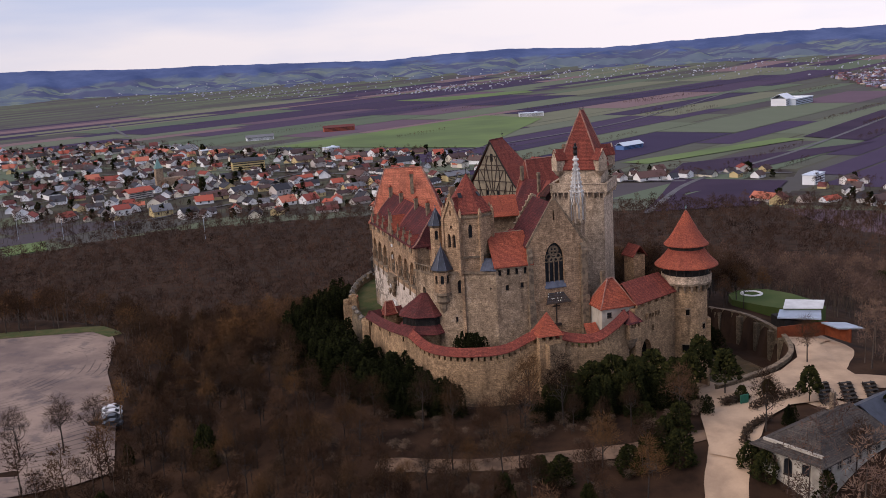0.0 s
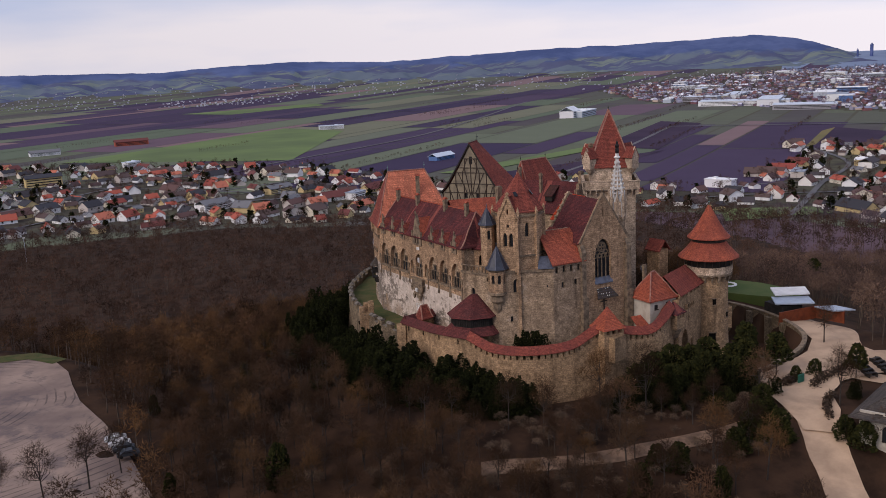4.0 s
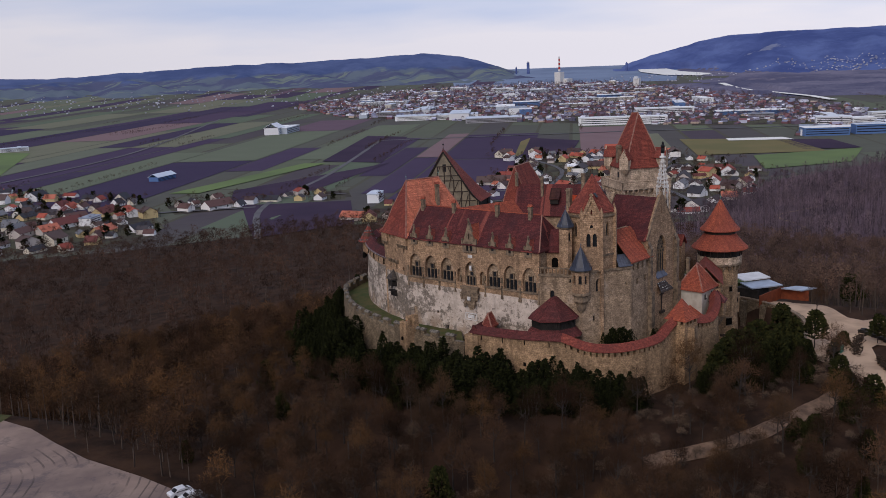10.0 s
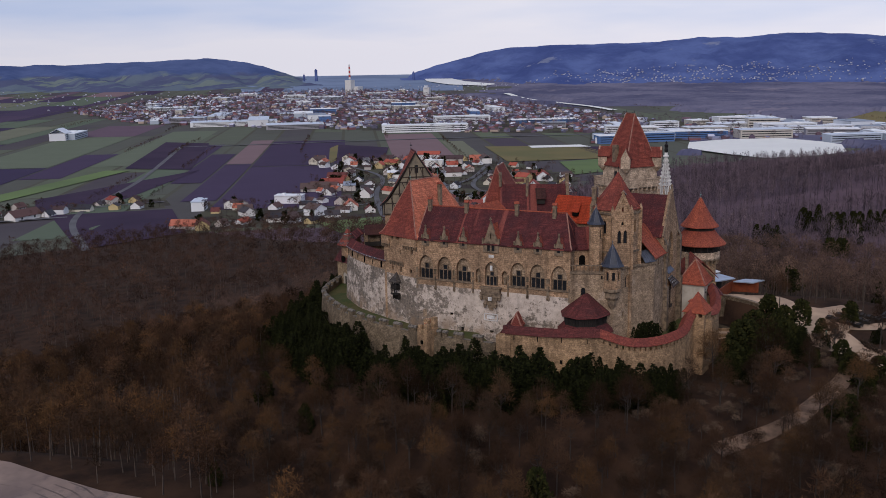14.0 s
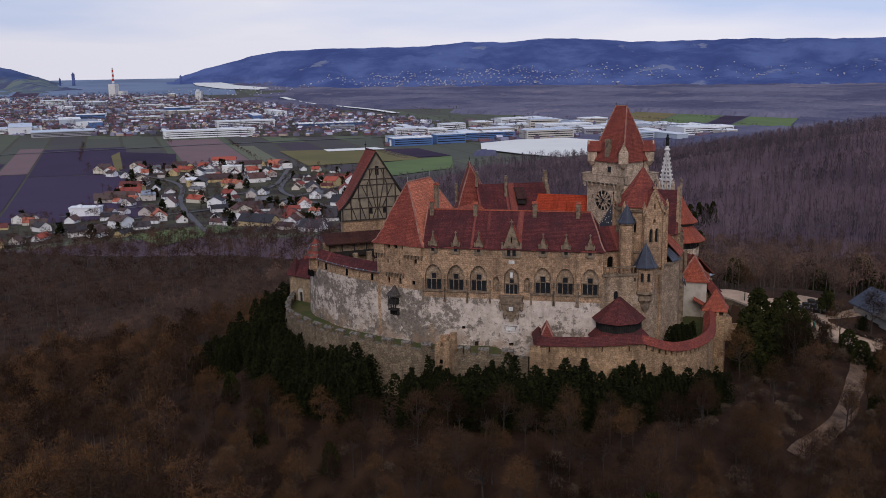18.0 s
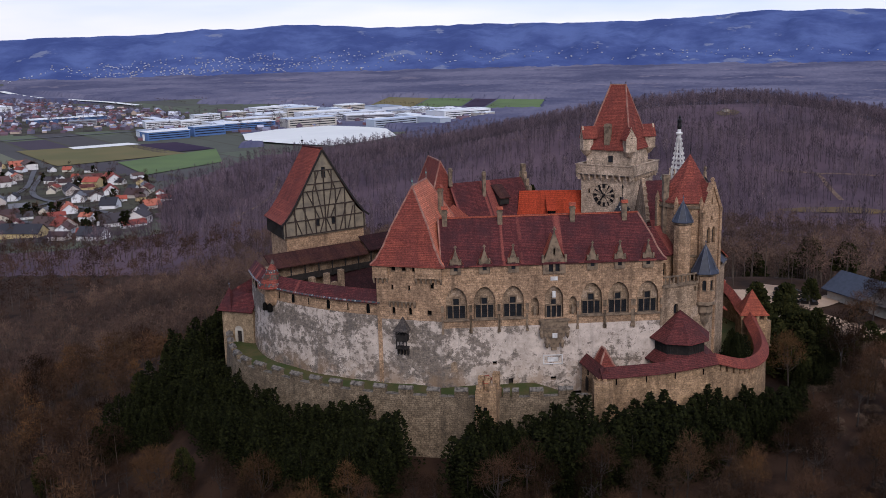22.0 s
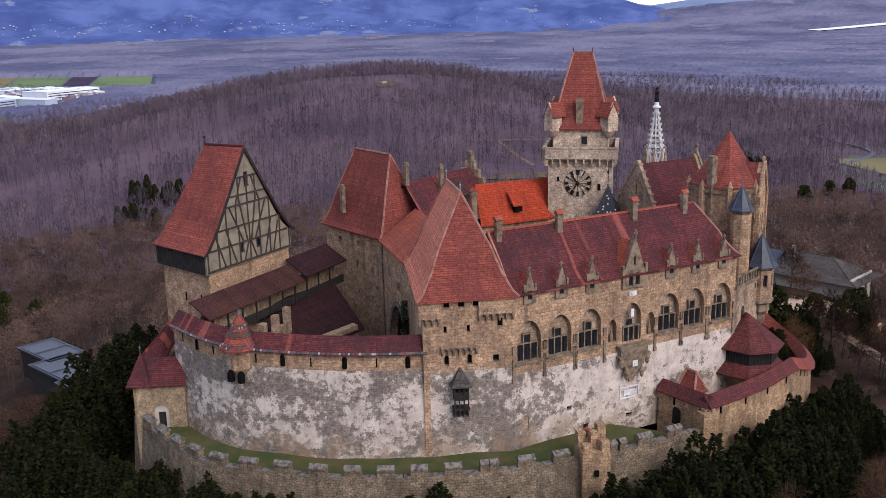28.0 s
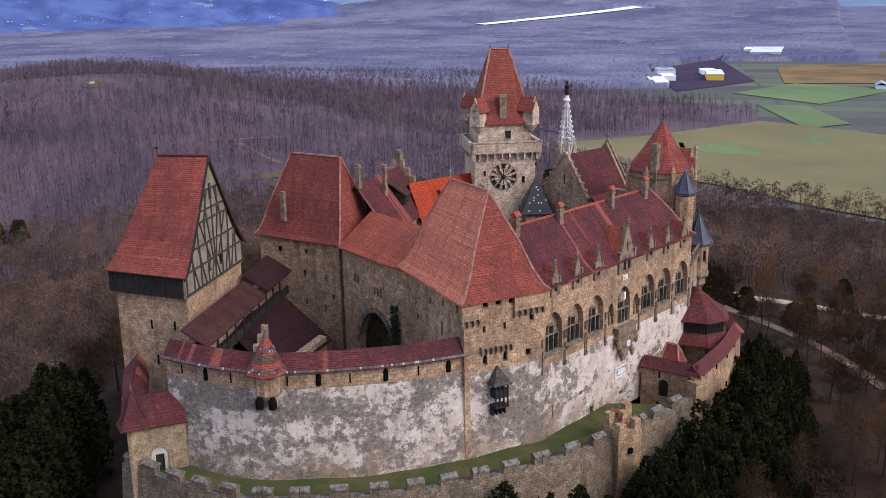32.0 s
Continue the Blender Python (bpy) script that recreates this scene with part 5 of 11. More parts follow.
for f in range(4):                      # glazed tiles lying on the slopes
    a, b = Vector((*sq[f], 20.8)), Vector((*sq[(f + 1) % 4], 20.8))
    top = Vector((*sc, 26.3))
    for r in range(14):
        t = (r + 0.5) / 14
        l, m = a.lerp(top, t), b.lerp(top, t)
        k = max(1, int((m - l).length / 0.42))
        nrm = (b - a).cross(top - a).normalized() * 0.05
        if nrm.z < 0:
            nrm = -nrm
        for j in range(k):
            c = l.lerp(m, (j + 0.5) / k) + nrm
            ex, ey = (m - l).normalized() * 0.16, (top - c).normalized() * 0.17
            bm.faces.new([bm.verts.new(c + p) for p in (-ey, ex, ey, -ex)])
part("glazed_tiles", bm, DIAPER, st)
finial(st, sc.x, sc.y, 26.2, 3.6)

# -- choir tower and the south range --
ch = thing("choir_tower", "polygonal sandstone choir tower with red tent roof and stone gables", "castle tower", (5.8, 186, 2), CASTLE)
CC, CR = Vector((5.8, 185.9)), 4.75
octa = [(CC.x + CR * math.cos(radians(-112.5 + 45 * i + 5)), CC.y + CR * math.sin(radians(-112.5 + 45 * i + 5))) for i in range(8)]
for i in range(8):
    p0, p1 = octa[i], octa[(i + 1) % 8]
    sp = Plane(p0, p1, CC)
    m = sp.len / 2
    hs = [pointed(m, 24.0, 0.75, 26.0, 26.8, 4)] if i in (0, 6) else []
    if i == 7:
        hs = [pointed(m - 0.55, 22.5, 0.75, 24.3, 25.0, 4), pointed(m + 0.55, 22.5, 0.75, 24.3, 25.0, 4), rounded(m, 26.0, 0.5, 26.4, 6)]
    bm = bmesh.new()
    pierced(bm, sp, [(0, 1), (sp.len, 1), (sp.len, 28.7), (0, 28.7)], hs, 0.6)
    wl_ = part("wall", bm, STONE, ch)
    for h in hs:
        pane(ch, sp, h, 0.4, 0, 0)
    for z, d in ((20.4, 0.25), (28.2, 0.35)):
        bm = bmesh.new()
        sp.bar(bm, m, z, sp.len + 0.3, 0.35, -d, 0.05)
        part("string_course", bm, DRESSED, ch)
    bm = bmesh.new()
    a = Vector(p0)
    o = (a - CC).normalized()
    box(bm, (a.x + o.x * 0.1, a.y + o.y * 0.1, 15), (0.8, 0.55, 28), math.degrees(math.atan2(o.y, o.x)))
    lathe(bm, a.x + o.x * 0.2, a.y + o.y * 0.2, [(0.36, 28.8), (0.36, 28.95), (0.04, 29.9)], 6, 0, True)
    part("buttress", bm, STONE, ch, "thin stone buttress ending in a pinnacle")
bm = bmesh.new()
poly_roof(bm, [(CC.x + (x - CC.x) * 1.07, CC.y + (y - CC.y) * 1.07) for x, y in octa], 28.9, (5.9, 185.6), 36.1, 0.06)
part("roof", bm, TILE_RED, ch)
finial(ch, 5.9, 185.6, 36.0, 1.6)
bm = bmesh.new()
for x, y, a in ((4.5, 183.0, 20), (8.0, 184.3, 60)):
    box(bm, (x, y, 32.2), (0.75, 0.12, 1.0), a, Matrix.Rotation(radians(-38), 4, 'X'))
part("roof_window", bm, GLASS, ch)
# steep gable in front, on two shafts
sp = Plane(octa[7], octa[0], CC)
m = sp.len / 2
fp = Plane(sp.at(0, 0, -0.75)[:2], sp.at(sp.len, 0, -0.75)[:2], CC)
bm = bmesh.new()
pierced(bm, fp, [(m - 1.95, 17.5), (m + 1.95, 17.5), (m + 1.95, 27.6), (m, 32.0), (m - 1.95, 27.6)],
        [pointed(m - 0.6, 22.3, 0.8, 24.2, 25.0, 4), pointed(m + 0.6, 22.3, 0.8, 24.2, 25.0, 4), rounded(m, 26.0, 0.55, 26.4, 6), pointed(m, 28.6, 0.35, 29.3, 29.7, 3)], 0.75)
fp.bar(bm, m, 32.3, 0.3, 1.0, -0.05, 0.25)
fp.bar(bm, m, 32.5, 0.75, 0.25, -0.05, 0.25)
for sg in (-1, 1):
    beam(bm, fp.at(m + sg * 2.15, 27.4, -0.1), fp.at(m, 32.1, -0.1), 0.3, 0.5)
    fp.bar(bm, m + sg * 1.95, 22.5, 0.5, 11.0, -0.25, 0.3)
gb = part("gable", bm, STONE, ch, "steep pointed stone gable with twin lancets")
for lp in (pointed(m - 0.6, 22.3, 0.8, 24.2, 25.0, 4), pointed(m + 0.6, 22.3, 0.8, 24.2, 25.0, 4), rounded(m, 26.0, 0.55, 26.4, 6)):
    bm = bmesh.new()
    bm.faces.new([bm.verts.new(fp.at(s, z, 0.5)) for s, z in lp])
    part("pane", bm, GLASS, gb)
bm = bmesh.new()
for sg in (-1, 1):
    slope(bm, fp.at(m + sg * 2.1, 27.5, 0.3), fp.at(m + sg * 2.1, 27.5, 3.0), fp.at(m, 31.9, 3.6), fp.at(m, 31.9, 0.3), 0.12)
part("gable_roof", bm, TILE_RED, gb)
chimney(ch, 3.0, 189.2, 20, 33.1, 1.0, 0.9, 20, False)

# lower wall of the choir, from the hall round to the chapel
so = thing("south_range", "sandstone south range with terrace, narrow windows and red lean-to roof", "castle", (5, 182, 1), CASTLE)
S0, S1, S2, S3 = at(F0, 34.0), (0.2, 182.3), (10.6, 179.6), (17.6, 181.4)
for k, (p0, p1, ztop, hs) in enumerate(((S0, S1, 16.9, [rounded(2.6, 12.0, 0.85, 13.3, 6), rect(6.2, 15.3, 0.35, 16.1)]),
                                        (S1, S2, 17.6, [pointed(3.6, 13.2, 1.1, 15.2, 16.0, 4), rect(2.6, 7.4, 0.5, 8.6), rect(9.6, 14.0, 0.3, 14.6)]),
                                        (S2, S3, 18.3, [rect(s, 16.6, 0.6, 18.0) for s in (0.8, 2.5, 4.2, 5.9)] + [rect(2.2, 13.6, 0.7, 14.8), rect(5.2, 13.8, 0.7, 15.0)]))):
    sp = Plane(p0, p1, (8, 188))
    bm = bmesh.new()
    pierced(bm, sp, [(0, -1), (sp.len, -1), (sp.len, ztop), (0, ztop)], hs, 0.7)
    part("wall", bm, STONE_GREY, so)
    for h in hs:
        pane(so, sp, h, 0.45, 0, 0)
    bm = bmesh.new()
    sp.bar(bm, sp.len / 2, ztop - 0.1, sp.len + 0.2, 0.4, -0.3, 0.05)
    part("cornice", bm, DRESSED, so)
bm = bmesh.new()
prism(bm, [at(F0, 33.9, 0.8), (1.0, 183.0), (10.7, 180.4), (17.0, 182.2), (17.0, 192), at(F0, 33.9, 9.0)], -1, 16.6)
part("core_wall", bm, STONE_GREY, so)
sp = Plane(S0, S1, (8, 188))
bm = bmesh.new()
sp.bar(bm, sp.len / 2, 18.25, sp.len, 0.22, -0.25, 0.0)
for i in range(11):
    sp.bar(bm, 0.4 + i * (sp.len - 0.8) / 10, 17.5, 0.2, 1.3, -0.2, -0.05)
part("balustrade", bm, DRESSED, so, "pierced stone terrace balustrade")
# recessed wall and roof behind the terrace
bm = bmesh.new()
rp = Plane(at(F0, 33.8, 3.2), (2.4, 186.2), (8, 190))
pierced(bm, rp, [(0, 16.5), (rp.len, 16.5), (rp.len, 21.0), (0, 21.0)], [rounded(1.6, 17.4, 1.3, 19.0), rect(4.4, 18.6, 0.6, 19.6)], 0.6)
part("terrace_wall", bm, STONE, so)
pane(so, rp, rounded(1.6, 17.4, 1.3, 19.0), 0.4, 0, 0, glass=VOID)
bm = bmesh.new()
slope(bm, rp.at(-0.5, 20.9, -0.5), rp.at(rp.len + 1, 20.9, -0.5), rp.at(rp.len + 1, 24.8, 3.5), rp.at(-0.5, 24.8, 3.5))
part("roof", bm, TILE_DARK, so)
# red roof between choir and chapel
sp = Plane(S2, S3, (14, 190))
bm = bmesh.new()
slope(bm, sp.at(-0.4, 18.5, -0.45), sp.at(sp.len + 0.3, 18.5, -0.45), sp.at(sp.len + 0.2, 24.2, 5.0), sp.at(-0.2, 24.2, 5.0))
part("roof", bm, TILE_ORANGE, so)
bm = bmesh.new()
prism(bm, [tuple(sp.at(0, 0, 5.0)[:2]), tuple(sp.at(sp.len, 0, 5.0)[:2]), tuple(sp.at(sp.len, 0, 6.0)[:2]), tuple(sp.at(0, 0, 6.0)[:2])], 16, 24.1)
part("back_wall", bm, STONE_GREY, so)
bm = bmesh.new()
slope(bm, (7.6, 179.9, 18.0), (10.7, 179.2, 18.0), (10.7, 181.6, 19.9), (8.6, 182.0, 19.9), 0.15)
lr_ = part("lead_roof", bm, LEAD, so, "standing-seam lead lean-to")
for i in range(6):
    bm = bmesh.new()
    beam(bm, Vector((7.8 + i * 0.58, 179.85 - i * 0.13, 18.05)), Vector((8.8 + i * 0.38, 181.9 - i * 0.06, 19.95)), 0.06, 0.1)
    part("seam", bm, LEAD, lr_)

# blue turrets
for nm, (x, y), r, z0, ze, za, lab in (("upper_stair_turret", (-0.4, 186.3), 1.35, 16, 26.3, 29.6, "slim round stair turret with blue slate cone"),
                                       ("corner_oriel_turret", (0.3, 182.7), 1.75, 13.4, 18.2, 22.6, "six-sided stone corner turret with blue slate spire")):
    t = thing(nm, lab, "turret", (x, y, z0), "blue-capped turrets")
    n = 8
    hexa = [(x + r * math.cos(2 * math.pi * i / n + 0.39), y + r * math.sin(2 * math.pi * i / n + 0.39)) for i in range(n)]
    for i in range(n):
        sp = Plane(hexa[i], hexa[(i + 1) % n], (x, y))
        bm = bmesh.new()
        m = sp.len / 2
        h = rounded(m, ze - 2.9, 0.62, ze - 1.4, 6) if nm != "upper_stair_turret" or i == 5 else None
        pierced(bm, sp, [(0, z0), (sp.len, z0), (sp.len, ze), (0, ze)], [h] if h else [], 0.35)
        part("wall", bm, STONE, t)
        if h:
            pane(t, sp, h, 0.3, 0, 0)
    bm = bmesh.new()
    lathe(bm, x, y, [(0.2, z0 - 4.5), (0.9, z0 - 3.2), (1.0, z0 - 2.2), (1.5, z0 - 1.6), (1.4, z0 - 0.6), (r + 0.18, z0 - 0.3), (r + 0.18, z0 + 0.12), (r, z0 + 0.2)], 8, 0.39, True)
    part("corbelled_foot", bm, DRESSED, t)
    bm = bmesh.new()
    lathe(bm, x, y, [(r + 0.05, ze - 0.5), (r + 0.25, ze - 0.3), (r + 0.25, ze), (r, ze)], 8, 0.39)
    part("cornice", bm, DRESSED, t)
    bm = bmesh.new()
    poly_roof(bm, [(x + (a - x) * 1.32, y + (b - y) * 1.32) for a, b in hexa], ze, (x, y), za, 0.2, 0.08)
    part("spire", bm, SLATE, t, "dark blue slate spire")
    for a, b in hexa:
        bm = bmesh.new()
        beam(bm, (x + (a - x) * 1.3, y + (b - y) * 1.3, ze + 0.05), (x, y, za), 0.07, 0.07)
        part("hip_roll", bm, LEAD, t)
    finial(t, x, y, za, 0.8, LEAD)

# -- chapel --
cp = thing("chapel", "sandstone chapel with stepped gable, great traceried window and red roof", "chapel", (22.5, 189, 1), CASTLE)
H0, H1 = (17.0, 181.5), (28.2, 184.9)
gp = Plane(H0, H1, (21, 195))
big = pointed(5.4, 13.4, 4.0, 18.6, 22.0, 9)
bm = bmesh.new()
pierced(bm, gp, [(0, -1), (gp.len, -1), (gp.len, 21.2), (gp.len - 0.6, 22.2), (5.9, 30.3), (5.3, 30.3), (0.4, 22.2), (0, 21.2)], [big, rect(5.5, 26.4, 0.25, 28.2)], 0.9)
part("gable_wall", bm, STONE, cp)
# tracery
bm = bmesh.new()
for k in (-1.0, 0.0, 1.0):
    gp.bar(bm, 5.4 + k, 16.2, 0.16, 5.6, 0.35, 0.6)


def ring_tracery(bm, pl, s, z, r, w=0.13, n=14, d0=0.35, d1=0.6):
    for i in range(n):
        a, b = 2 * math.pi * i / n, 2 * math.pi * (i + 1) / n
        beam(bm, pl.at(s + r * math.cos(a), z + r * math.sin(a), (d0 + d1) / 2), pl.at(s + r * math.cos(b), z + r * math.sin(b), (d0 + d1) / 2), w, d1 - d0)


ring_tracery(bm, gp, 5.4, 20.3, 0.95)
for i in range(4):
    a = math.pi / 4 + i * math.pi / 2
    ring_tracery(bm, gp, 5.4 + 0.45 * math.cos(a), 20.3 + 0.45 * math.sin(a), 0.38, 0.09, 10)
for k in (-1.5, -0.5, 0.5, 1.5):
    ring_tracery(bm, gp, 5.4 + k, 18.6, 0.42, 0.1, 10)
for k in (-1.0, 1.0):
    ring_tracery(bm, gp, 5.4 + k, 19.2, 0.5, 0.1, 10)
tr = part("tracery", bm, DRESSED, cp, "four-light gothic tracery with a quatrefoil")
for k in range(4):
    bm = bmesh.new()
    lp = [(3.4 + k, 13.5), (4.4 + k, 13.5), (4.4 + k, 18.6), (3.4 + k, 18.6)]
    bm.faces.new([bm.verts.new(gp.at(s, z, 0.62)) for s, z in lp])
    part("pane", bm, GLASS, tr)
bm = bmesh.new()
bm.faces.new([bm.verts.new(gp.at(s, z, 0.63)) for s, z in big[1:] if z > 18.0] )
part("pane", bm, GLASS, tr)
bm = bmesh.new()
slope(bm, gp.at(3.2, 13.2, -0.35), gp.at(7.6, 13.2, -0.35), gp.at(7.6, 14.3, 0.5), gp.at(3.2, 14.3, 0.5), 0.15)
part("window_sill", bm, LEAD, cp)
# crucifix canopy below the window
bm = bmesh.new()
slope(bm, gp.at(2.8, 10.4, -1.5), gp.at(8.0, 10.4, -1.5), gp.at(7.0, 12.1, 0.0), gp.at(3.8, 12.1, 0.0), 0.12)
cn = part("canopy", bm, BEAM, cp, "small shingled canopy sheltering a wall cross")
bm = bmesh.new()
for i in range(4):
    for j in range(11):
        t = (i + 0.5) / 4
        a, b = gp.at(2.9, 10.5, -1.5).lerp(gp.at(3.8, 12.15, 0), t), gp.at(7.9, 10.5, -1.5).lerp(gp.at(7.0, 12.15, 0), t)
        c = a.lerp(b, (j + 0.5) / 11) + Vector((0, 0, 0.06))
        e, f = (b - a).normalized() * 0.15, Vector((gp.n.x, gp.n.y, 1.0)).normalized() * 0.16
        bm.faces.new([bm.verts.new(c + p) for p in (-f, e, f, -e)])
part("shingle", bm, DIAPER, cn)
bm = bmesh.new()
gp.bar(bm, 5.4, 8.2, 0.2, 4.4, -0.25, -0.05)
gp.bar(bm, 5.4, 9.4, 1.5, 0.2, -0.25, -0.05)
gp.bar(bm, 5.4, 5.7, 1.8, 0.5, -0.5, 0.0)
part("wall_cross", bm, BEAM, cp)
for s, w in ((0.2, 1.0), (gp.len - 0.3, 1.2)):
    bm = bmesh.new()
    gp.bar(bm, s, 9.5, w, 21.0, -0.7, 0.05)
    gp.bar(bm, s, 5.0, w + 0.3, 12.0, -1.1, 0.05)
    slope(bm, gp.at(s - w / 2, 20.0, -0.75), gp.at(s + w / 2, 20.0, -0.75), gp.at(s + w / 2, 21.4, 0.0), gp.at(s - w / 2, 21.4, 0.0), 0.2)
    part("buttress", bm, DRESSED, cp)
for sg, s0 in ((0, -0.1), (1, gp.len + 0.1)):
    bm = bmesh.new()
    beam(bm, gp.at(s0, 21.6, 0.2), gp.at(5.6, 30.5, 0.2), 0.35, 0.7)
    part("gable_coping", bm, DRESSED, cp)
bm = bmesh.new()
q5 = gp.at(5.6, 30.5, 0.2)
lathe(bm, q5.x, q5.y, [(0.3, 30.2), (0.3, 30.9), (0.15, 31.2), (0.34, 31.7), (0.05, 32.1)], 8)
part("finial", bm, DRESSED, cp)
bm = bmesh.new()
back = 11.5
for s0, sg in ((-0.2, 1), (gp.len + 0.2, -1)):
    slope(bm, gp.at(s0, 21.6, 0.5), gp.at(s0, 21.6, back), gp.at(5.6, 29.7, back), gp.at(5.6, 29.7, 0.5))
part("roof", bm, TILE_DARK, cp)
bm = bmesh.new()
prism(bm, [tuple(gp.at(s, 0, d)[:2]) for s, d in ((0.3, 0.91), (gp.len - 0.3, 0.91), (gp.len - 0.3, back), (0.3, back))], -1, 21.5)
part("nave_wall", bm, STONE_GREY, cp)
bg_ = Plane(gp.at(0, 0, back)[:2], gp.at(gp.len, 0, back)[:2], (22, 180))
bm = bmesh.new()
pierced(bm, bg_, [(0.0, 20.0), (gp.len, 20.0), (gp.len, 21.7), (5.8, 30.2), (5.4, 30.2), (0.0, 21.7)], [rect(5.6, 25.0, 0.3, 26.6)], 0.6)
part("back_gable", bm, STONE_GREY, cp, "bare stone gable with stepped coping")
for i in range(8):
    t = (i + 0.5) / 8
    for s0 in (0.0, gp.len):
        bm = bmesh.new()
        a = bg_.at(s0, 21.8, 0.3).lerp(bg_.at(5.6, 30.2, 0.3), t)
        box(bm, a, (0.7, 0.75, 0.34), bg_.ang)
        part("coping_stone", bm, STONE_GREY, cp)
# side lean-to towards the hall
bm = bmesh.new()
slope(bm, gp.at(-3.4, 20.8, 4.0), gp.at(-3.4, 20.8, 11.0), gp.at(0.6, 23.6, 11.0), gp.at(0.6, 23.6, 4.0))
part("lean_to_roof", bm, TILE_RED, cp)

# openwork spire
sx, sy = 27.4, 188.1
spi = thing("openwork_spire", "white openwork gothic spire with crockets on a pinnacled base", "spire", (sx, sy, 20), CASTLE)
bm = bmesh.new()
lathe(bm, sx, sy, [(1.45, 3), (1.45, 24.5), (1.6, 24.8), (1.6, 25.2), (1.25, 25.3)], 8, 0.39, True, True)
part("base", bm, STONE_GREY, spi)
for i in range(8):
    a = 2 * math.pi * (i + 0.5) / 8
    ca, sa = math.cos(a), math.sin(a)
    bm = bmesh.new()
    lathe(bm, sx + 1.6 * ca, sy + 1.6 * sa, [(0.2, 24.8), (0.2, 28.4), (0.32, 28.5), (0.30, 28.8), (0.14, 29.6), (0.2, 29.7), (0.08, 30.6), (0.16, 30.75), (0.02, 31.0)], 6, 0, True)
    part("pinnacle", bm, STONE_PALE, spi)
    bm = bmesh.new()
    beam(bm, (sx + 1.25 * ca, sy + 1.25 * sa, 25.2), (sx + 1.2 * ca, sy + 1.2 * sa, 30.0), 0.2)
    beam(bm, (sx + 1.25 * ca, sy + 1.25 * sa, 29.8), (sx + 0.2 * ca, sy + 0.2 * sa, 37.0), 0.18)
    rib = part("rib", bm, WHITE_STONE, spi)
    for j in range(8):
        bm = bmesh.new()
        t = (j + 0.3) / 8.2
        r = 1.25 + (0.2 - 1.25) * t + 0.2
        lathe(bm, sx + r * ca, sy + r * sa, [(0.04, 29.7 + 7.0 * t), (0.2 - 0.1 * t, 29.95 + 7.0 * t), (0.06, 30.2 + 7.0 * t)], 5, 0, True, True)
        part("crocket", bm, WHITE_STONE, rib)
    bm = bmesh.new()                    # gablet over each opening of the lantern
    b_, c_ = a - math.pi / 8, a + math.pi / 8
    for p_, q_ in ((b_, a), (c_, a)):
        beam(bm, (sx + 1.3 * math.cos(p_), sy + 1.3 * math.sin(p_), 28.4), (sx + 1.38 * math.cos(q_), sy + 1.38 * math.sin(q_), 30.6), 0.14, 0.14)
    part("gablet", bm, WHITE_STONE, spi)
for j in range(8):
    bm = bmesh.new()
    t = j / 8
    r = 1.25 + (0.2 - 1.25) * t
    lathe(bm, sx, sy, [(max(0.02, r - 0.14), 30.0 + 6.8 * t), (r + 0.06, 30.0 + 6.8 * t), (r + 0.06, 30.24 + 6.8 * t), (max(0.02, r - 0.14), 30.24 + 6.8 * t), (max(0.02, r - 0.14), 30.0 + 6.8 * t)], 8)
    part("band", bm, WHITE_STONE, spi)
bm = bmesh.new()
lathe(bm, sx, sy, [(0.24, 36.6), (0.3, 36.9), (0.62, 37.1), (0.62, 37.35), (0.36, 37.5), (0.34, 38.0)], 10, 0, True, True)
part("capital", bm, WHITE_STONE, spi)
bm = bmesh.new()
lathe(bm, sx, sy, [(0.34, 38.0), (0.42, 38.5), (0.34, 39.1), (0.44, 39.6), (0.2, 39.95), (0.26, 40.2), (0.05, 40.5)], 8)
part("statue", bm, IRON, spi)

# -- half-timbered tower --
bn = thing("half_timbered_tower", "stone tower with a half-timbered gable and tall swept red roof", "castle tower", (15, 256, 3), CASTLE)
P0, P1, P3 = Vector((5.6, 257.3)), Vector((19.9, 245.8)), Vector((15.0, 265.4))
EZ = 22.4
gu, gd = (P1 - P0).normalized(), (P3 - P0).normalized()
gl, gdl = (P1 - P0).length, (P3 - P0).length
nrm = Vector((gu.y, -gu.x))
if nrm.dot(P3 - P0) < 0:
    nrm = -nrm
tb = lambda s, d: tuple(P0 + gu * s + gd * d)
body = [tb(0.9, 0.9), tb(gl - 0.9, 0.9), tb(gl - 0.9, gdl - 0.9), tb(0.9, gdl - 0.9)]
bm = bmesh.new()
prism(bm, body, -4, 19.8)
part("wall", bm, STONE, bn)
tg = Plane(tb(0.5, 0.7), tb(gl - 0.5, 0.7), P3)
bm = bmesh.new()
pierced(bm, tg, [(0, 19.6), (tg.len, 19.6), (tg.len, 22.2), (tg.len * 0.9, 23.8), (tg.len * 0.83, 25.5), (tg.len * 0.69, 29.6), (tg.len / 2 + 0.2, 35.0), (tg.len / 2 - 0.2, 35.0), (tg.len * 0.31, 29.6), (tg.len * 0.17, 25.5), (tg.len * 0.1, 23.8), (0, 22.2)],
        [rect(s, 21.2, 0.9, 22.6) for s in (7.0, 10.4)] + [rect(tg.len / 2, 30.2, 0.9, 32.2)], 0.3)
part("gable_infill", bm, INFILL, bn)
for lp in [rect(s, 21.2, 0.9, 22.6) for s in (7.0, 10.4)] + [rect(tg.len / 2, 30.2, 0.9, 32.2)]:
    pane(bn, tg, lp, 0.2, 0, 0, 0.1, BEAM, GLASS)


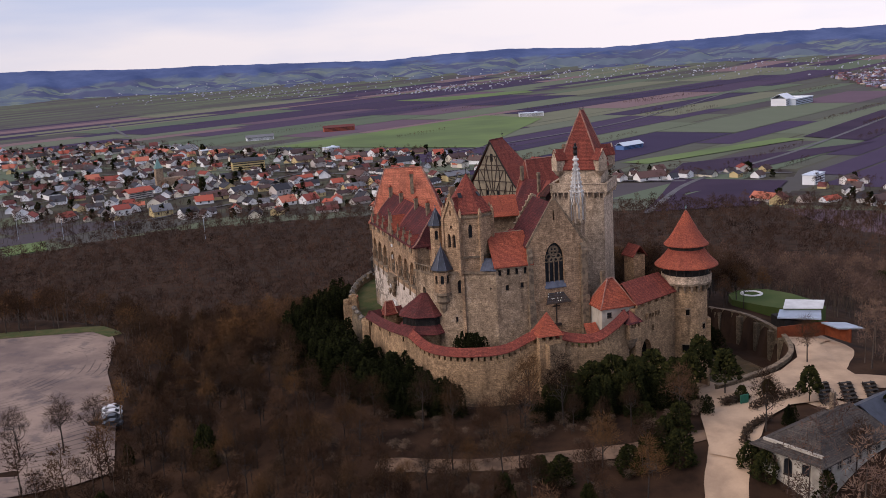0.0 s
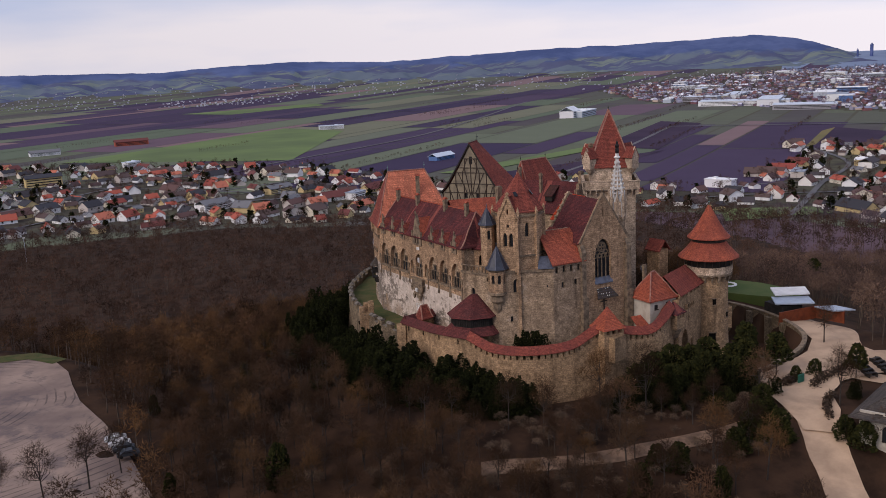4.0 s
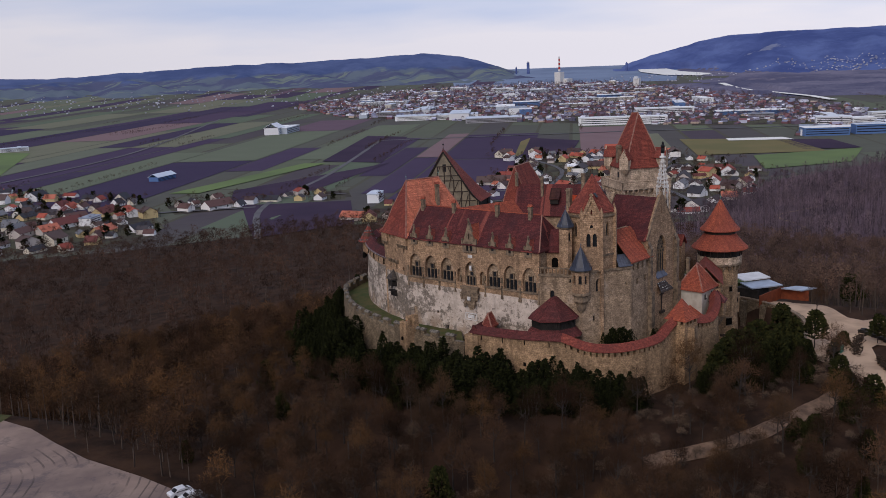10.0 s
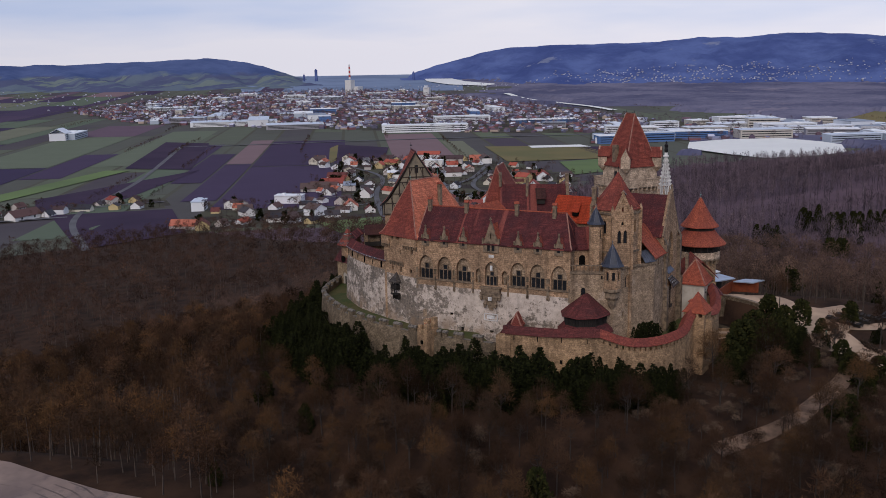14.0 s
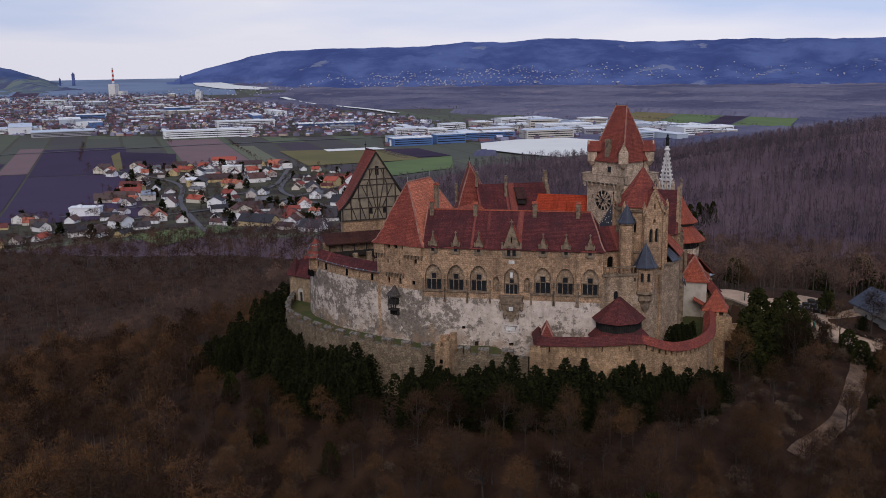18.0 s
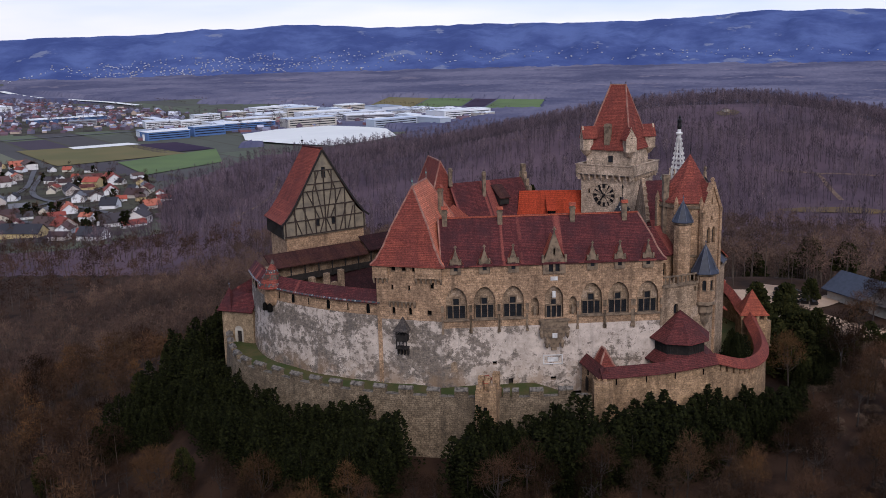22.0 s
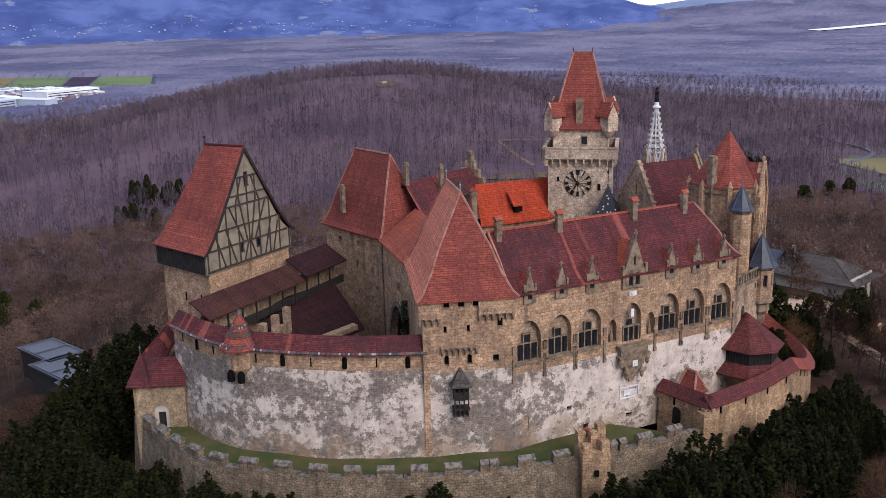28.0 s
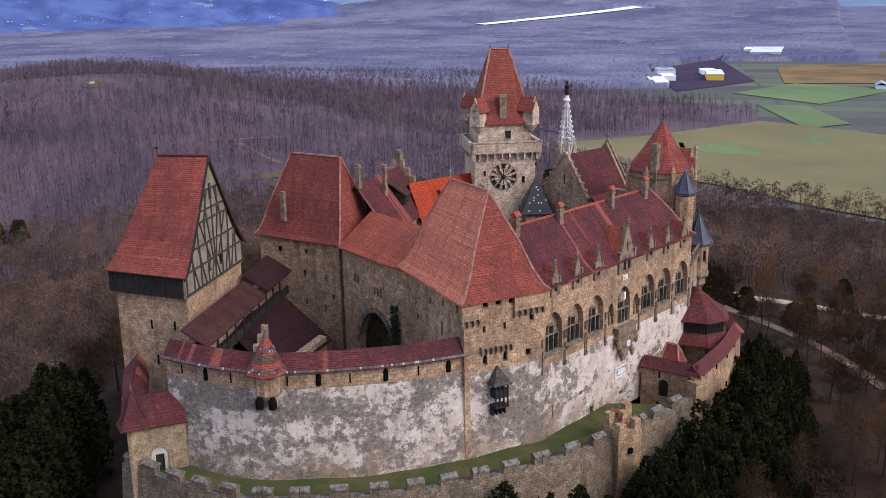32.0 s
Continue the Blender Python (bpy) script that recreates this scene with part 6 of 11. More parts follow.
def stud(s0, z0, s1, z1, w=0.19):
    bm = bmesh.new()
    beam(bm, tg.at(s0, z0, -0.04), tg.at(s1, z1, -0.04), w, 0.2)
    part("timber", bm, BEAM, bn)


mid, half = tg.len / 2, tg.len / 2
edge = lambda z: half * (1 - float(np.interp(z + 0.35, [22.4, 23.1, 24.15, 25.9, 30.0, 35.5], [0.0, 0.1, 0.2, 0.34, 0.62, 1.0])))
for z in (19.9, 22.6, 25.0, 27.9, 29.2, 31.6):
    stud(mid - edge(z) + 0.05, z, mid + edge(z) - 0.05, z, 0.3 if z < 20 else 0.19)
for i in range(9):
    s = 0.3 + (tg.len - 0.6) * i / 8
    stud(s, 19.9, s, min(22.6, 40))
for i in range(7):
    s = 2.3 + (tg.len - 4.6) * i / 6
    stud(s, 22.6, s, 25.0)
for s in (4.2, 6.2, 8.6, 11.0, 13.0):
    stud(s, 25.0, s, 27.9)
for s in (6.9, 8.6, 10.3):
    stud(s, 27.9, s, 31.6)
for a, b, c, d in ((2.0, 24.2, 3.6, 19.9), (5.8, 19.9, 4.0, 25.0), (mid + 6.0, 24.2, mid + 4.8, 19.9), (mid + 3.0, 19.9, mid + 4.6, 25.0), (6.8, 29.2, 8.2, 22.6), (10.4, 29.2, 9.0, 22.6),
                   (4.9, 27.9, 7.4, 22.6), (12.3, 27.9, 9.8, 22.6), (7.6, 31.6, 6.2, 27.9), (9.6, 31.6, 11.0, 27.9), (7.4, 19.9, 8.4, 22.6), (9.9, 19.9, 8.8, 22.6)):
    stud(a, b, c, d, 0.15)
# boarded storey on the outer side
bm = bmesh.new()
prism(bm, [tb(0.3, 1.02), tb(3.6, 1.02), tb(3.6, gdl - 0.3), tb(0.3, gdl - 0.3)], 19.6, 22.5)
bs_ = part("boarded_storey", bm, TIMBER, bn, "black boarded timber storey jutting below the eaves")
for i in range(14):
    bm = bmesh.new()
    box(bm, (*tb(0.26, 1.1 + i * 0.8), 21.0), (0.08, 0.1, 2.9), math.degrees(math.atan2(gd.y, gd.x)))
    part("board", bm, TIMBER, bs_)
bm = bmesh.new()
prism(bm, [tb(3.6, gdl - 2.6), tb(gl - 0.3, gdl - 2.6), tb(gl - 0.3, gdl - 0.3), tb(3.6, gdl - 0.3)], 19.7, 22.4)
prism(bm, [tb(gl - 2.0, 1.1), tb(gl - 0.6, 1.1), tb(gl - 0.6, gdl - 2.6), tb(gl - 2.0, gdl - 2.6)], 19.7, 22.4)
part("back_boarding", bm, TIMBER, bn)
# swept roof: gable in front, hip behind
RA, RB = (12.95, 251.9), (16.6, 257.4)
bm = bmesh.new()
e = [tb(-0.2, 0.3), tb(gl + 0.2, 0.3), tb(gl + 0.2, gdl), tb(-0.2, gdl)]
rf = lambda p, r, f, z: (p[0] + (r[0] - p[0]) * f, p[1] + (r[1] - p[1]) * f, z)
rows_ = [(0.0, EZ), (0.1, EZ + 0.7), (0.2, EZ + 1.75), (0.34, EZ + 3.5), (0.62, EZ + 7.6), (1.0, 35.7)]
for (pa, ra), (pb, rb) in (((e[0], RA), (e[3], RB)), ((e[3], RB), (e[2], RB)), ((e[2], RB), (e[1], RA))):
    for (f0, z0), (f1, z1) in zip(rows_, rows_[1:]):
        qd = [rf(pa, ra, f0, z0), rf(pb, rb, f0, z0), rf(pb, rb, f1, z1), rf(pa, ra, f1, z1)]
        vs = []
        for p in qd:
            if not vs or (Vector(p) - vs[-1].co).length > 0.01:
                vs.append(bm.verts.new(p))
        if (vs[0].co - vs[-1].co).length < 0.01:
            vs.pop()
        bm.faces.new(vs)
bmesh.ops.remove_doubles(bm, verts=bm.verts, dist=0.01)
bmesh.ops.recalc_face_normals(bm, faces=bm.faces)
bmesh.ops.solidify(bm, geom=bm.faces[:], thickness=0.2)
part("roof", bm, TILE_RED, bn, "tall swept red tiled roof, hipped at the back")
for p in (e[0], e[1]):
    bm = bmesh.new()
    for (f0, z0), (f1, z1) in zip(rows_, rows_[1:]):
        beam(bm, rf(p, RA, f0, z0 - 0.25), rf(p, RA, f1, z1 - 0.25), 0.14, 0.36)
    part("barge_board", bm, TIMBER, bn)
bm = bmesh.new()
beam(bm, (*RA, 35.75), (*RB, 35.75), 0.3, 0.25)
part("ridge_cap", bm, TILE_DARK, bn)
finial(bn, *RB, 35.7, 1.9, IRON, 0.28)
for s, d, z, in ((0.9, 3.0, 15.8), (0.9, 6.5, 15.6), (0.9, 3.5, 9.0), (0.9, 6.0, 11.0), (0.9, 9.0, 8.0)):
    bm = bmesh.new()
    box(bm, (*tb(s - 0.02, d), z), (0.12, 0.22, 1.2), math.degrees(math.atan2(gd.y, gd.x)) + 90)
    part("arrow_slit", bm, VOID, bn)

# -- north curtain wall, bowed, with a covered wall-walk --
nc = thing("north_curtain_wall", "bowed high curtain wall with peeling whitewash and tiled wall-walk", "castle wall", (-12, 246, 2), CASTLE)
CUR = smooth_line([(0.6, 261.6), (-5.9, 256.9), (-10.2, 251.8), (-13.3, 244.5), (-15.2, 237.0), (-15.9, 231.2)], 1.2)
line = [(x, y, -nx, -ny, 0.0) if (nx * -1 < 0) else (x, y, nx, ny, 0.0) for x, y, nx, ny, dz in CUR]
line = [(x, y, nx, ny, dz) if (nx * (x - 5) + ny * (y - 240)) > 0 else (x, y, -nx, -ny, dz) for x, y, nx, ny, dz in line]
bm = bmesh.new()
curved_wall(bm, line, 0.5, 12.9, 1.6, batter=0.5)
part("lower_wall", bm, PEELED, nc)
bm = bmesh.new()
curved_wall(bm, line, 12.9, 15.2, 1.2)
part("parapet", bm, STONE, nc)
bm = bmesh.new()
strip_roof(bm, line, 0.55, 2.3, 15.05, 15.5, 16.9, 0.5)
part("wall_walk_roof", bm, TILE_DARK, nc, "red tiled saddle roof with a glazed edge")
bm = bmesh.new()
for (x, y, nx, ny, _), (x2, y2, _, _, _) in zip(line, line[1:]):
    t = Vector((x2 - x, y2 - y, 0))
    for k in range(5):
        c = Vector((x, y, 0)) + t * ((k + 0.5) / 5)
        o = Vector((nx, ny, 0))
        for r_ in range(2):
            p = c + o * (0.5 - r_ * 0.28) + Vector((0, 0, 15.14 + r_ * 0.28))
            e, f = t.normalized() * 0.115, (Vector((-nx, -ny, 1.05))).normalized() * 0.15
            bm.faces.new([bm.verts.new(p + v) for v in (-e - f, e - f, e + f, -e + f)])
tagged(part("glazed_border", bm, GLAZED, nc), kind="stuff")
for i in range(2, len(line) - 1, 3):
    x, y, nx, ny, _ = line[i]
    a = math.degrees(math.atan2(ny, nx))
    bm = bmesh.new()
    if i % 2 == 0:
        box(bm, (x, y, 13.9), (0.12, 0.16, 1.1), a)
        part("arrow_slit", bm, VOID, nc)
    else:
        lathe(bm, x - nx * 0.12, y - ny * 0.12, [(0.33, 13.2), (0.33, 14.3), (0.2, 14.6), (0.02, 14.7)], 10, 0, True)
        part("arched_loop", bm, VOID, nc)
# little turret astride the wall
tx, ty, tnx, tny, _ = min(line, key=lambda l: (l[0] + 9.2) ** 2 + (l[1] - 252.8) ** 2)
tur = thing("wall_turret", "small half-round wall turret with pointed patterned tile roof", "turret", (tx, ty, 12), CASTLE)
bm = bmesh.new()
lathe(bm, tx, ty, [(0.9, 11.9), (1.35, 12.5), (1.35, 15.3)], 8, 0.2, True, True)
part("wall", bm, STONE, tur)
bm = bmesh.new()
ocp = [(tx + 2.45 * math.cos(0.2 + math.pi / 4 * i), ty + 2.45 * math.sin(0.2 + math.pi / 4 * i)) for i in range(8)]
poly_roof(bm, ocp, 15.2, (tx - tnx * 0.4, ty - tny * 0.4), 19.4, 0.2)
part("roof", bm, TILE_RED, tur)
GTR = random.Random(5)
for zb, rows_n, bm_mat in ((15.45, 2, GLAZED), (16.5, 3, GLAZE_GREEN), (17.5, 2, GLAZED)):
    bm = bmesh.new()                    # bands of small glazed tiles round the roof
    for r_ in range(rows_n):
        z0 = zb + r_ * 0.24
        for i in range(40):
            if GTR.random() < 0.25:
                continue
            ring = []
            for a_, z_ in ((i, z0), (i + 0.85, z0), (i + 0.85, z0 + 0.2), (i, z0 + 0.2)):
                f_ = (z_ - 15.2) / 4.2
                w_ = 0.2 + 2 * math.pi * a_ / 40
                oct_ = math.cos(math.pi / 8) / math.cos((w_ - 0.2) % (math.pi / 4) - math.pi / 8)
                q_ = 2.45 * (1 - f_) * oct_ + 0.03
                ring.append(bm.verts.new((tx - tnx * 0.4 * f_ + q_ * math.cos(w_), ty - tny * 0.4 * f_ + q_ * math.sin(w_), z_)))
            bm.faces.new(ring)
    tagged(part("glazed_band", bm, bm_mat, tur), kind="stuff")
bm = bmesh.new()
lathe(bm, tx - tnx * 0.4, ty - tny * 0.4, [(0.3, 18.7), (0.36, 19.0), (0.1, 19.6)], 8)
part("cap", bm, CAPSTONE, tur)
for k in (-0.75, 0.75):
    bm = bmesh.new()
    s = Vector((-tny, tnx)) * k
    lathe(bm, tx + tnx * 1.0 + s.x, ty + tny * 1.0 + s.y, [(0.45, 11.0), (0.45, 11.9), (0.25, 12.3), (0.02, 12.4)], 10, 0, True)
    part("machicolation", bm, VOID, tur)

# -- outwork with the white door --
ob_ = thing("door_outwork", "low buff outwork with white-framed door and hipped red roof", "castle wall", (0, 265, 2), CASTLE)
O0, O1, O2, O3 = (-2.0, 260.6), (-1.4, 267.0), (7.0, 273.5), (4.5, 263.0)
op = Plane(O0, O1, (6, 264))
bm = bmesh.new()
dr = rounded(3.1, 1.9, 1.9, 4.2)
pierced(bm, op, [(0, -3), (op.len, -3), (op.len, 8.0), (0, 8.0)], [dr], 0.8)
part("wall", bm, BUFF_PLASTER, ob_)
bm = bmesh.new()
outer = rounded(3.1, 1.9, 2.0, 4.2)
pierced(bm, Plane(op.at(0, 0, 0.15)[:2], op.at(1, 0, 0.15)[:2], (6, 264)), outer, [rect(3.1, 2.0, 0.95, 4.2)], 0.3)
dw = part("door_surround", bm, WHITE_PLASTER, ob_, "white plastered door arch")
bm = bmesh.new()
op.bar(bm, 3.1, 3.05, 1.0, 2.1, 0.4, 0.5)
part("door", bm, TIMBER, ob_, "black plank door")
op2 = Plane(O1, (10.0, 264.6), (6, 258))
bm = bmesh.new()
prism(bm, [tuple(op2.at(a, 0, b)[:2]) for a, b in ((0.3, 0.02), (op2.len, 0.02), (op2.len, 1.9), (0.3, 1.9))], -6, 8.6)
part("wall", bm, BUFF_PLASTER, ob_)
bm = bmesh.new()
slope(bm, op.at(-0.2, 8.0, -0.5), op.at(op.len + 0.5, 8.0, -0.5), op.at(op.len - 1.2, 10.8, 2.4), op.at(-0.2, 10.8, 2.4))
slope(bm, op.at(-0.2, 10.8, 2.4), op.at(op.len - 1.2, 10.8, 2.4), op.at(op.len - 2.6, 8.0, 4.6), op.at(-0.2, 8.0, 4.6))
part("roof", bm, TILE_DARK, ob_)
bm = bmesh.new()
poly_roof(bm, [tuple(op.at(op.len + a, 0, b)[:2]) for a, b in ((-2.4, -0.6), (0.7, -0.6), (1.0, 2.0), (-0.6, 4.0), (-2.4, 3.0))], 8.0, tuple(op.at(op.len - 1.0, 0, 1.4)[:2]), 11.9, 0.1)
part("turret_roof", bm, TILE_DARK, ob_)
bm = bmesh.new()
W0, W1 = (0.2, 266.5, 10.7), (9.6, 263.3, 12.8)
slope(bm, op2.at(0.4, 8.5, -0.6), op2.at(op2.len, 10.6, -0.6), W1, W0)
slope(bm, W0, W1, op2.at(op2.len, 10.8, 2.5), op2.at(0.4, 8.6, 2.5))
part("roof", bm, TILE_DARK, ob_)
finial(ob_, *tuple(op.at(op.len - 1.0, 0, 1.4)[:2]), 11.9, 1.1, LEAD)

# -- inner yard behind the curtain --
yd = thing("covered_gallery", "covered timber gallery with mossy brown tiles along the yard wall", "gallery", (14, 250, 8), CASTLE)
g0, g1 = Vector((1.2, 259.0)), Vector((26.0, 240.6))
gp2 = Plane(tuple(g0), tuple(g1), (5, 240))
bm = bmesh.new()
slope(bm, gp2.at(0, 17.6, -0.6), gp2.at(20.5, 17.4, -0.6), gp2.at(20.5, 15.4, 2.6), gp2.at(0, 15.6, 2.6))
part("roof", bm, TILE_BROWN, yd, "mossy dark brown tiles")
bm = bmesh.new()
slope(bm, gp2.at(20.5, 18.2, -0.8), gp2.at(gp2.len, 18.2, -0.8), gp2.at(gp2.len, 16.0, 2.8), gp2.at(20.5, 16.0, 2.8))
part("upper_roof", bm, TILE_MAROON, yd)
bm = bmesh.new()
gp2.bar(bm, gp2.len / 2, 9.0, gp2.len, 13.0, -0.6, 0.4)
part("wall", bm, STONE_GREY, yd)
bm = bmesh.new()
gp2.bar(bm, gp2.len / 2, 13.2, gp2.len, 0.9, 2.0, 2.15)
gp2.bar(bm, gp2.len / 2, 12.6, gp2.len, 0.2, 0.4, 2.2)
part("railing", bm, TIMBER, yd)
for i in range(10):
    bm = bmesh.new()
    gp2.bar(bm, 1.0 + i * 2.9, 14.0, 0.2, 3.2, 2.1, 2.3)
    part("post", bm, TIMBER, yd)
hs_ = thing("yard_stable", "yard building with a dark maroon lean-to roof and crenellated wall", "outbuilding", (12, 242, 4), CASTLE)
bm = bmesh.new()
prism(bm, [(3.5, 247.5), (12.8, 237.6), (20.0, 241.5), (10.0, 251.0)], 2.5, 9.2)
part("wall", bm, STONE_GREY, hs_)
bm = bmesh.new()
slope(bm, (2.6, 248.0, 8.4), (13.4, 236.6, 8.4), (22.5, 240.6, 13.2), (12.2, 251.6, 13.2))
part("roof", bm, TILE_MAROON, hs_)
bm = bmesh.new()
for i in range(5):
    p = Vector((2.0, 250.5)).lerp(Vector((8.5, 247.5)), i / 4)
    box(bm, (p.x, p.y, 10.4 if i % 2 else 11.4), (1.0, 0.8, 3.0 if i % 2 else 5.0), -25)
part("crenellated_wall", bm, STONE_GREY, hs_)
bm = bmesh.new()
prism(bm, [(-13, 236), (-12, 244), (-8, 250), (0, 258), (10, 255), (26, 240), (16, 233.5), (1, 231.5), (-14, 232.5)], 1.0, 4.2)
yf = solo("yard_floor", bm, COURT, "grey paved inner yard", kind="structure")
bm = bmesh.new()
prism(bm, [(1, 221), (18, 232), (24, 222), (26, 206), (24, 196), (8, 192), (2, 200)], 1.0, 4.4)
cf = solo("court_floor", bm, COURT, "grey paved castle court", kind="structure")

# -- grass berm and the outer parapet --
PAR = smooth_line([(1.0, 267.6), (-6.0, 263.6), (-11.5, 259.8), (-15.6, 255.4), (-19.0, 248.0), (-21.2, 242.0), (-22.5, 235.5), (-23.0, 228.0), (-22.6, 219.6), (-21.6, 213.6), (-20.6, 209.0), (-17.2, 198.2)], 1.0)
par = [(x, y, nx, ny, 0.0) if (nx * (x - 5) + ny * (y - 232)) > 0 else (x, y, -nx, -ny, 0.0) for x, y, nx, ny, dz in PAR]
bm = bmesh.new()
poly = [(x - nx * 0.2, y - ny * 0.2) for x, y, nx, ny, _ in par]
vs = loop_faces(bm, [[(*p, 2.0) for p in poly], [(p[0] * 0.3 + -4 * 0.7 + 4, p[1] * 0.3 + 232 * 0.7, 2.15) for p in poly]], False)
bmesh.ops.subdivide_edges(bm, edges=bm.edges[:], cuts=2, use_grid_fill=True)
for v in bm.verts:
    v.co.z += 0.25 * noise.noise(v.co * 0.25)
solo("berm_grass", bm, GRASS, "strip of winter grass on the berm", kind="structure")
ow_ = thing("outer_parapet_wall", "low weathered outer wall with capped merlons", "castle wall", (-22, 230, -8), CASTLE)
bm = bmesh.new()
curved_wall(bm, par, -14, 2.9, 0.8, batter=1.6)
part("wall", bm, STONE_PARAPET, ow_)
acc = 0.0
for i in range(1, len(par) - 1):
    x, y, nx, ny, _ = par[i]
    a = math.degrees(math.atan2(ny, nx))
    if abs(y - 213) < 2.2:
        continue
    hgt = 0.95 if i % 4 < 2 else 0.12
    bm = bmesh.new()
    box(bm, (x - nx * 0.4, y - ny * 0.4, 2.9 + hgt / 2 - 0.02), (0.8, 1.02 if i % 4 < 2 else 1.0, hgt), a)
    if i % 4 < 2:
        part("merlon", bm, STONE_PARAPET, ow_)
        bm = bmesh.new()
        c = Vector((x - nx * 0.4, y - ny * 0.4, 3.98))
        t = Vector((-ny, nx, 0)) * 0.5
        o = Vector((nx, ny, 0))
        vv = [bm.verts.new(p) for p in (c - t + o * 0.6, c + t + o * 0.6, c + t - o * 0.6, c - t - o * 0.6, c - t + Vector((0, 0, 0.34)), c + t + Vector((0, 0, 0.34)),
                                        c - t + o * 0.6 - Vector((0, 0, 0.18)), c + t + o * 0.6 - Vector((0, 0, 0.18)), c + t - o * 0.6 - Vector((0, 0, 0.18)), c - t - o * 0.6 - Vector((0, 0, 0.18)))]
        for f in ((0, 1, 5, 4), (2, 3, 4, 5), (0, 4, 3), (1, 2, 5), (6, 7, 1, 0), (7, 8, 2, 1), (8, 9, 3, 2), (9, 6, 0, 3), (9, 8, 7, 6)):
            bm.faces.new([vv[k] for k in f])
        part("capstone", bm, CAPSTONE, ow_)
    else:
        part("sill_stone", bm, CAPSTONE, ow_)
# ruined gate turret in the parapet
rt = thing("ruined_wall_turret", "ruined stone gate turret with broken red tiles on top", "turret", (-21.6, 213, -8), CASTLE)
bm = bmesh.new()
prism(bm, [(-23.2, 211.4), (-22.9, 214.6), (-19.9, 214.8), (-20.0, 211.2)], -14, 4.2)
for dx, dy, w, d, h in ((-22.6, 212.0, 1.0, 1.0, 1.2), (-22.4, 214.0, 0.9, 1.0, 0.8), (-20.5, 214.2, 1.0, 0.9, 1.6), (-20.6, 211.9, 1.1, 1.0, 2.4), (-21.5, 213.0, 0.9, 0.8, 1.9)):
    box(bm, (dx, dy, 4.2 + h / 2), (w, d, h), 4)
part("wall", bm, STONE_LOW, rt)
for i in range(7):
    bm = bmesh.new()
    box(bm, (-21.8 + 0.28 * i, 213.2 + 0.25 * math.sin(i * 2.2), 5.2 + 0.26 * (i % 4)), (0.5, 0.7, 0.08), i * 37, Matrix.Rotation(radians(25), 4, 'Y'))
    part("broken_tile", bm, TILE_ORANGE, rt)
bm = bmesh.new()
box(bm, (-23.2, 213.0, 1.6), (0.3, 0.5, 0.7), 4)
part("loop", bm, VOID, rt)
bm = bmesh.new()
lathe(bm, -22.9, 213.3, [(0.7, -7), (0.7, -4.4), (0.4, -3.6), (0.02, -3.4)], 10, 0, True)
part("archway", bm, VOID, rt)

# -- south-west bastion and southern curtain --
sw = thing("south_curtain_wall", "buff curtain wall with tiled wall-walk winding round the choir", "castle wall", (0, 176, -6), CASTLE)
SOUTH = [(-9.6, 200.6, 0.0), (-16.4, 196.9, 0.0), (-11.6, 187.6, 0.0), (-6.6, 180.4, 0.2), (-3.4, 176.5, -1.4), (0.6, 174.1, -1.9), (5.8, 172.7, -1.9), (11.6, 172.7, -1.5), (16.6, 174.1, 0.3), (19.6, 174.2, 1.0),
         (23.6, 174.4, -0.4), (28.6, 175.2, -1.0), (32.4, 176.9, 0.6), (35.4, 179.6, 2.2)]


def south_line(a, b, step=1.2):
    ln_ = smooth_line(SOUTH[a:b], step)
    return [(x, y, nx, ny, dz) if (nx * (x - 8) + ny * (y - 192)) > 0 else (x, y, -nx, -ny, dz) for x, y, nx, ny, dz in ln_]


for a, b in ((0, 2), (1, 4), (3, 14)):
    ln_ = south_line(a, b)
    bm = bmesh.new()
    curved_wall(bm, ln_, -14, 4.2, 1.1, batter=0.6)
    part("wall", bm, STONE_LOW, sw)
    bm = bmesh.new()
    strip_roof(bm, ln_, 0.5, 1.9, 5.35, 5.5, 6.7, 0.5)
    part("wall_walk_roof", bm, TILE_DEEP if a < 3 else TILE_RED, sw, "tiled saddle roof over the wall-walk")
    n = 0
    for i in range(len(ln_)):             # merlons below the roof
        x, y, nx, ny, dz = ln_[i]
        bm = bmesh.new()
        box(bm, (x - nx * 0.3, y - ny * 0.3, 4.75 + dz), (0.55, 0.85 if a >= 3 else 1.25, 1.15), math.degrees(math.atan2(ny, nx)))
        part("merlon", bm, STONE_LOW, sw)
    if a < 3:
        for i in range(2, len(ln_), 4):
            x, y, nx, ny, dz = ln_[i]
            for z, w, h in ((4.5, 0.14, 0.9), (0.2, 0.5, 0.7)):
                bm = bmesh.new()
                box(bm, (x + nx * (0.05 + 0.1 * (4.5 - z) / 4), y + ny * (0.05 + 0.1 * (4.5 - z) / 4), z), (0.2, w, h), math.degrees(math.atan2(ny, nx)))
                part("loophole", bm, VOID, sw)
bm = bmesh.new()
prism(bm, [(-9.0, 200.2), (-15.6, 196.9), (-11.0, 187.8), (-6.0, 180.6), (-2.8, 177.1), (1.0, 175.0), (6.0, 173.6), (11.4, 173.6), (18, 174.8), (28, 176), (35, 180.5), (28, 184), (17, 181), (10, 179), (0, 182), (-5, 188)], -6, 1.5)
solo("ward_ground", bm, GRASS, "grassy ground of the outer ward", kind="structure")
bm = bmesh.new()
prism(bm, [(-17.6, 196.2), (-16.0, 195.2), (-14.8, 196.8), (-16.0, 198.2), (-17.4, 197.8)], -14, 4.9)
part("corner_pier", bm, STONE_LOW, sw)
bd = Plane((-9.6, 200.6), (-16.4, 196.9), (-8, 190))
bm = bmesh.new()
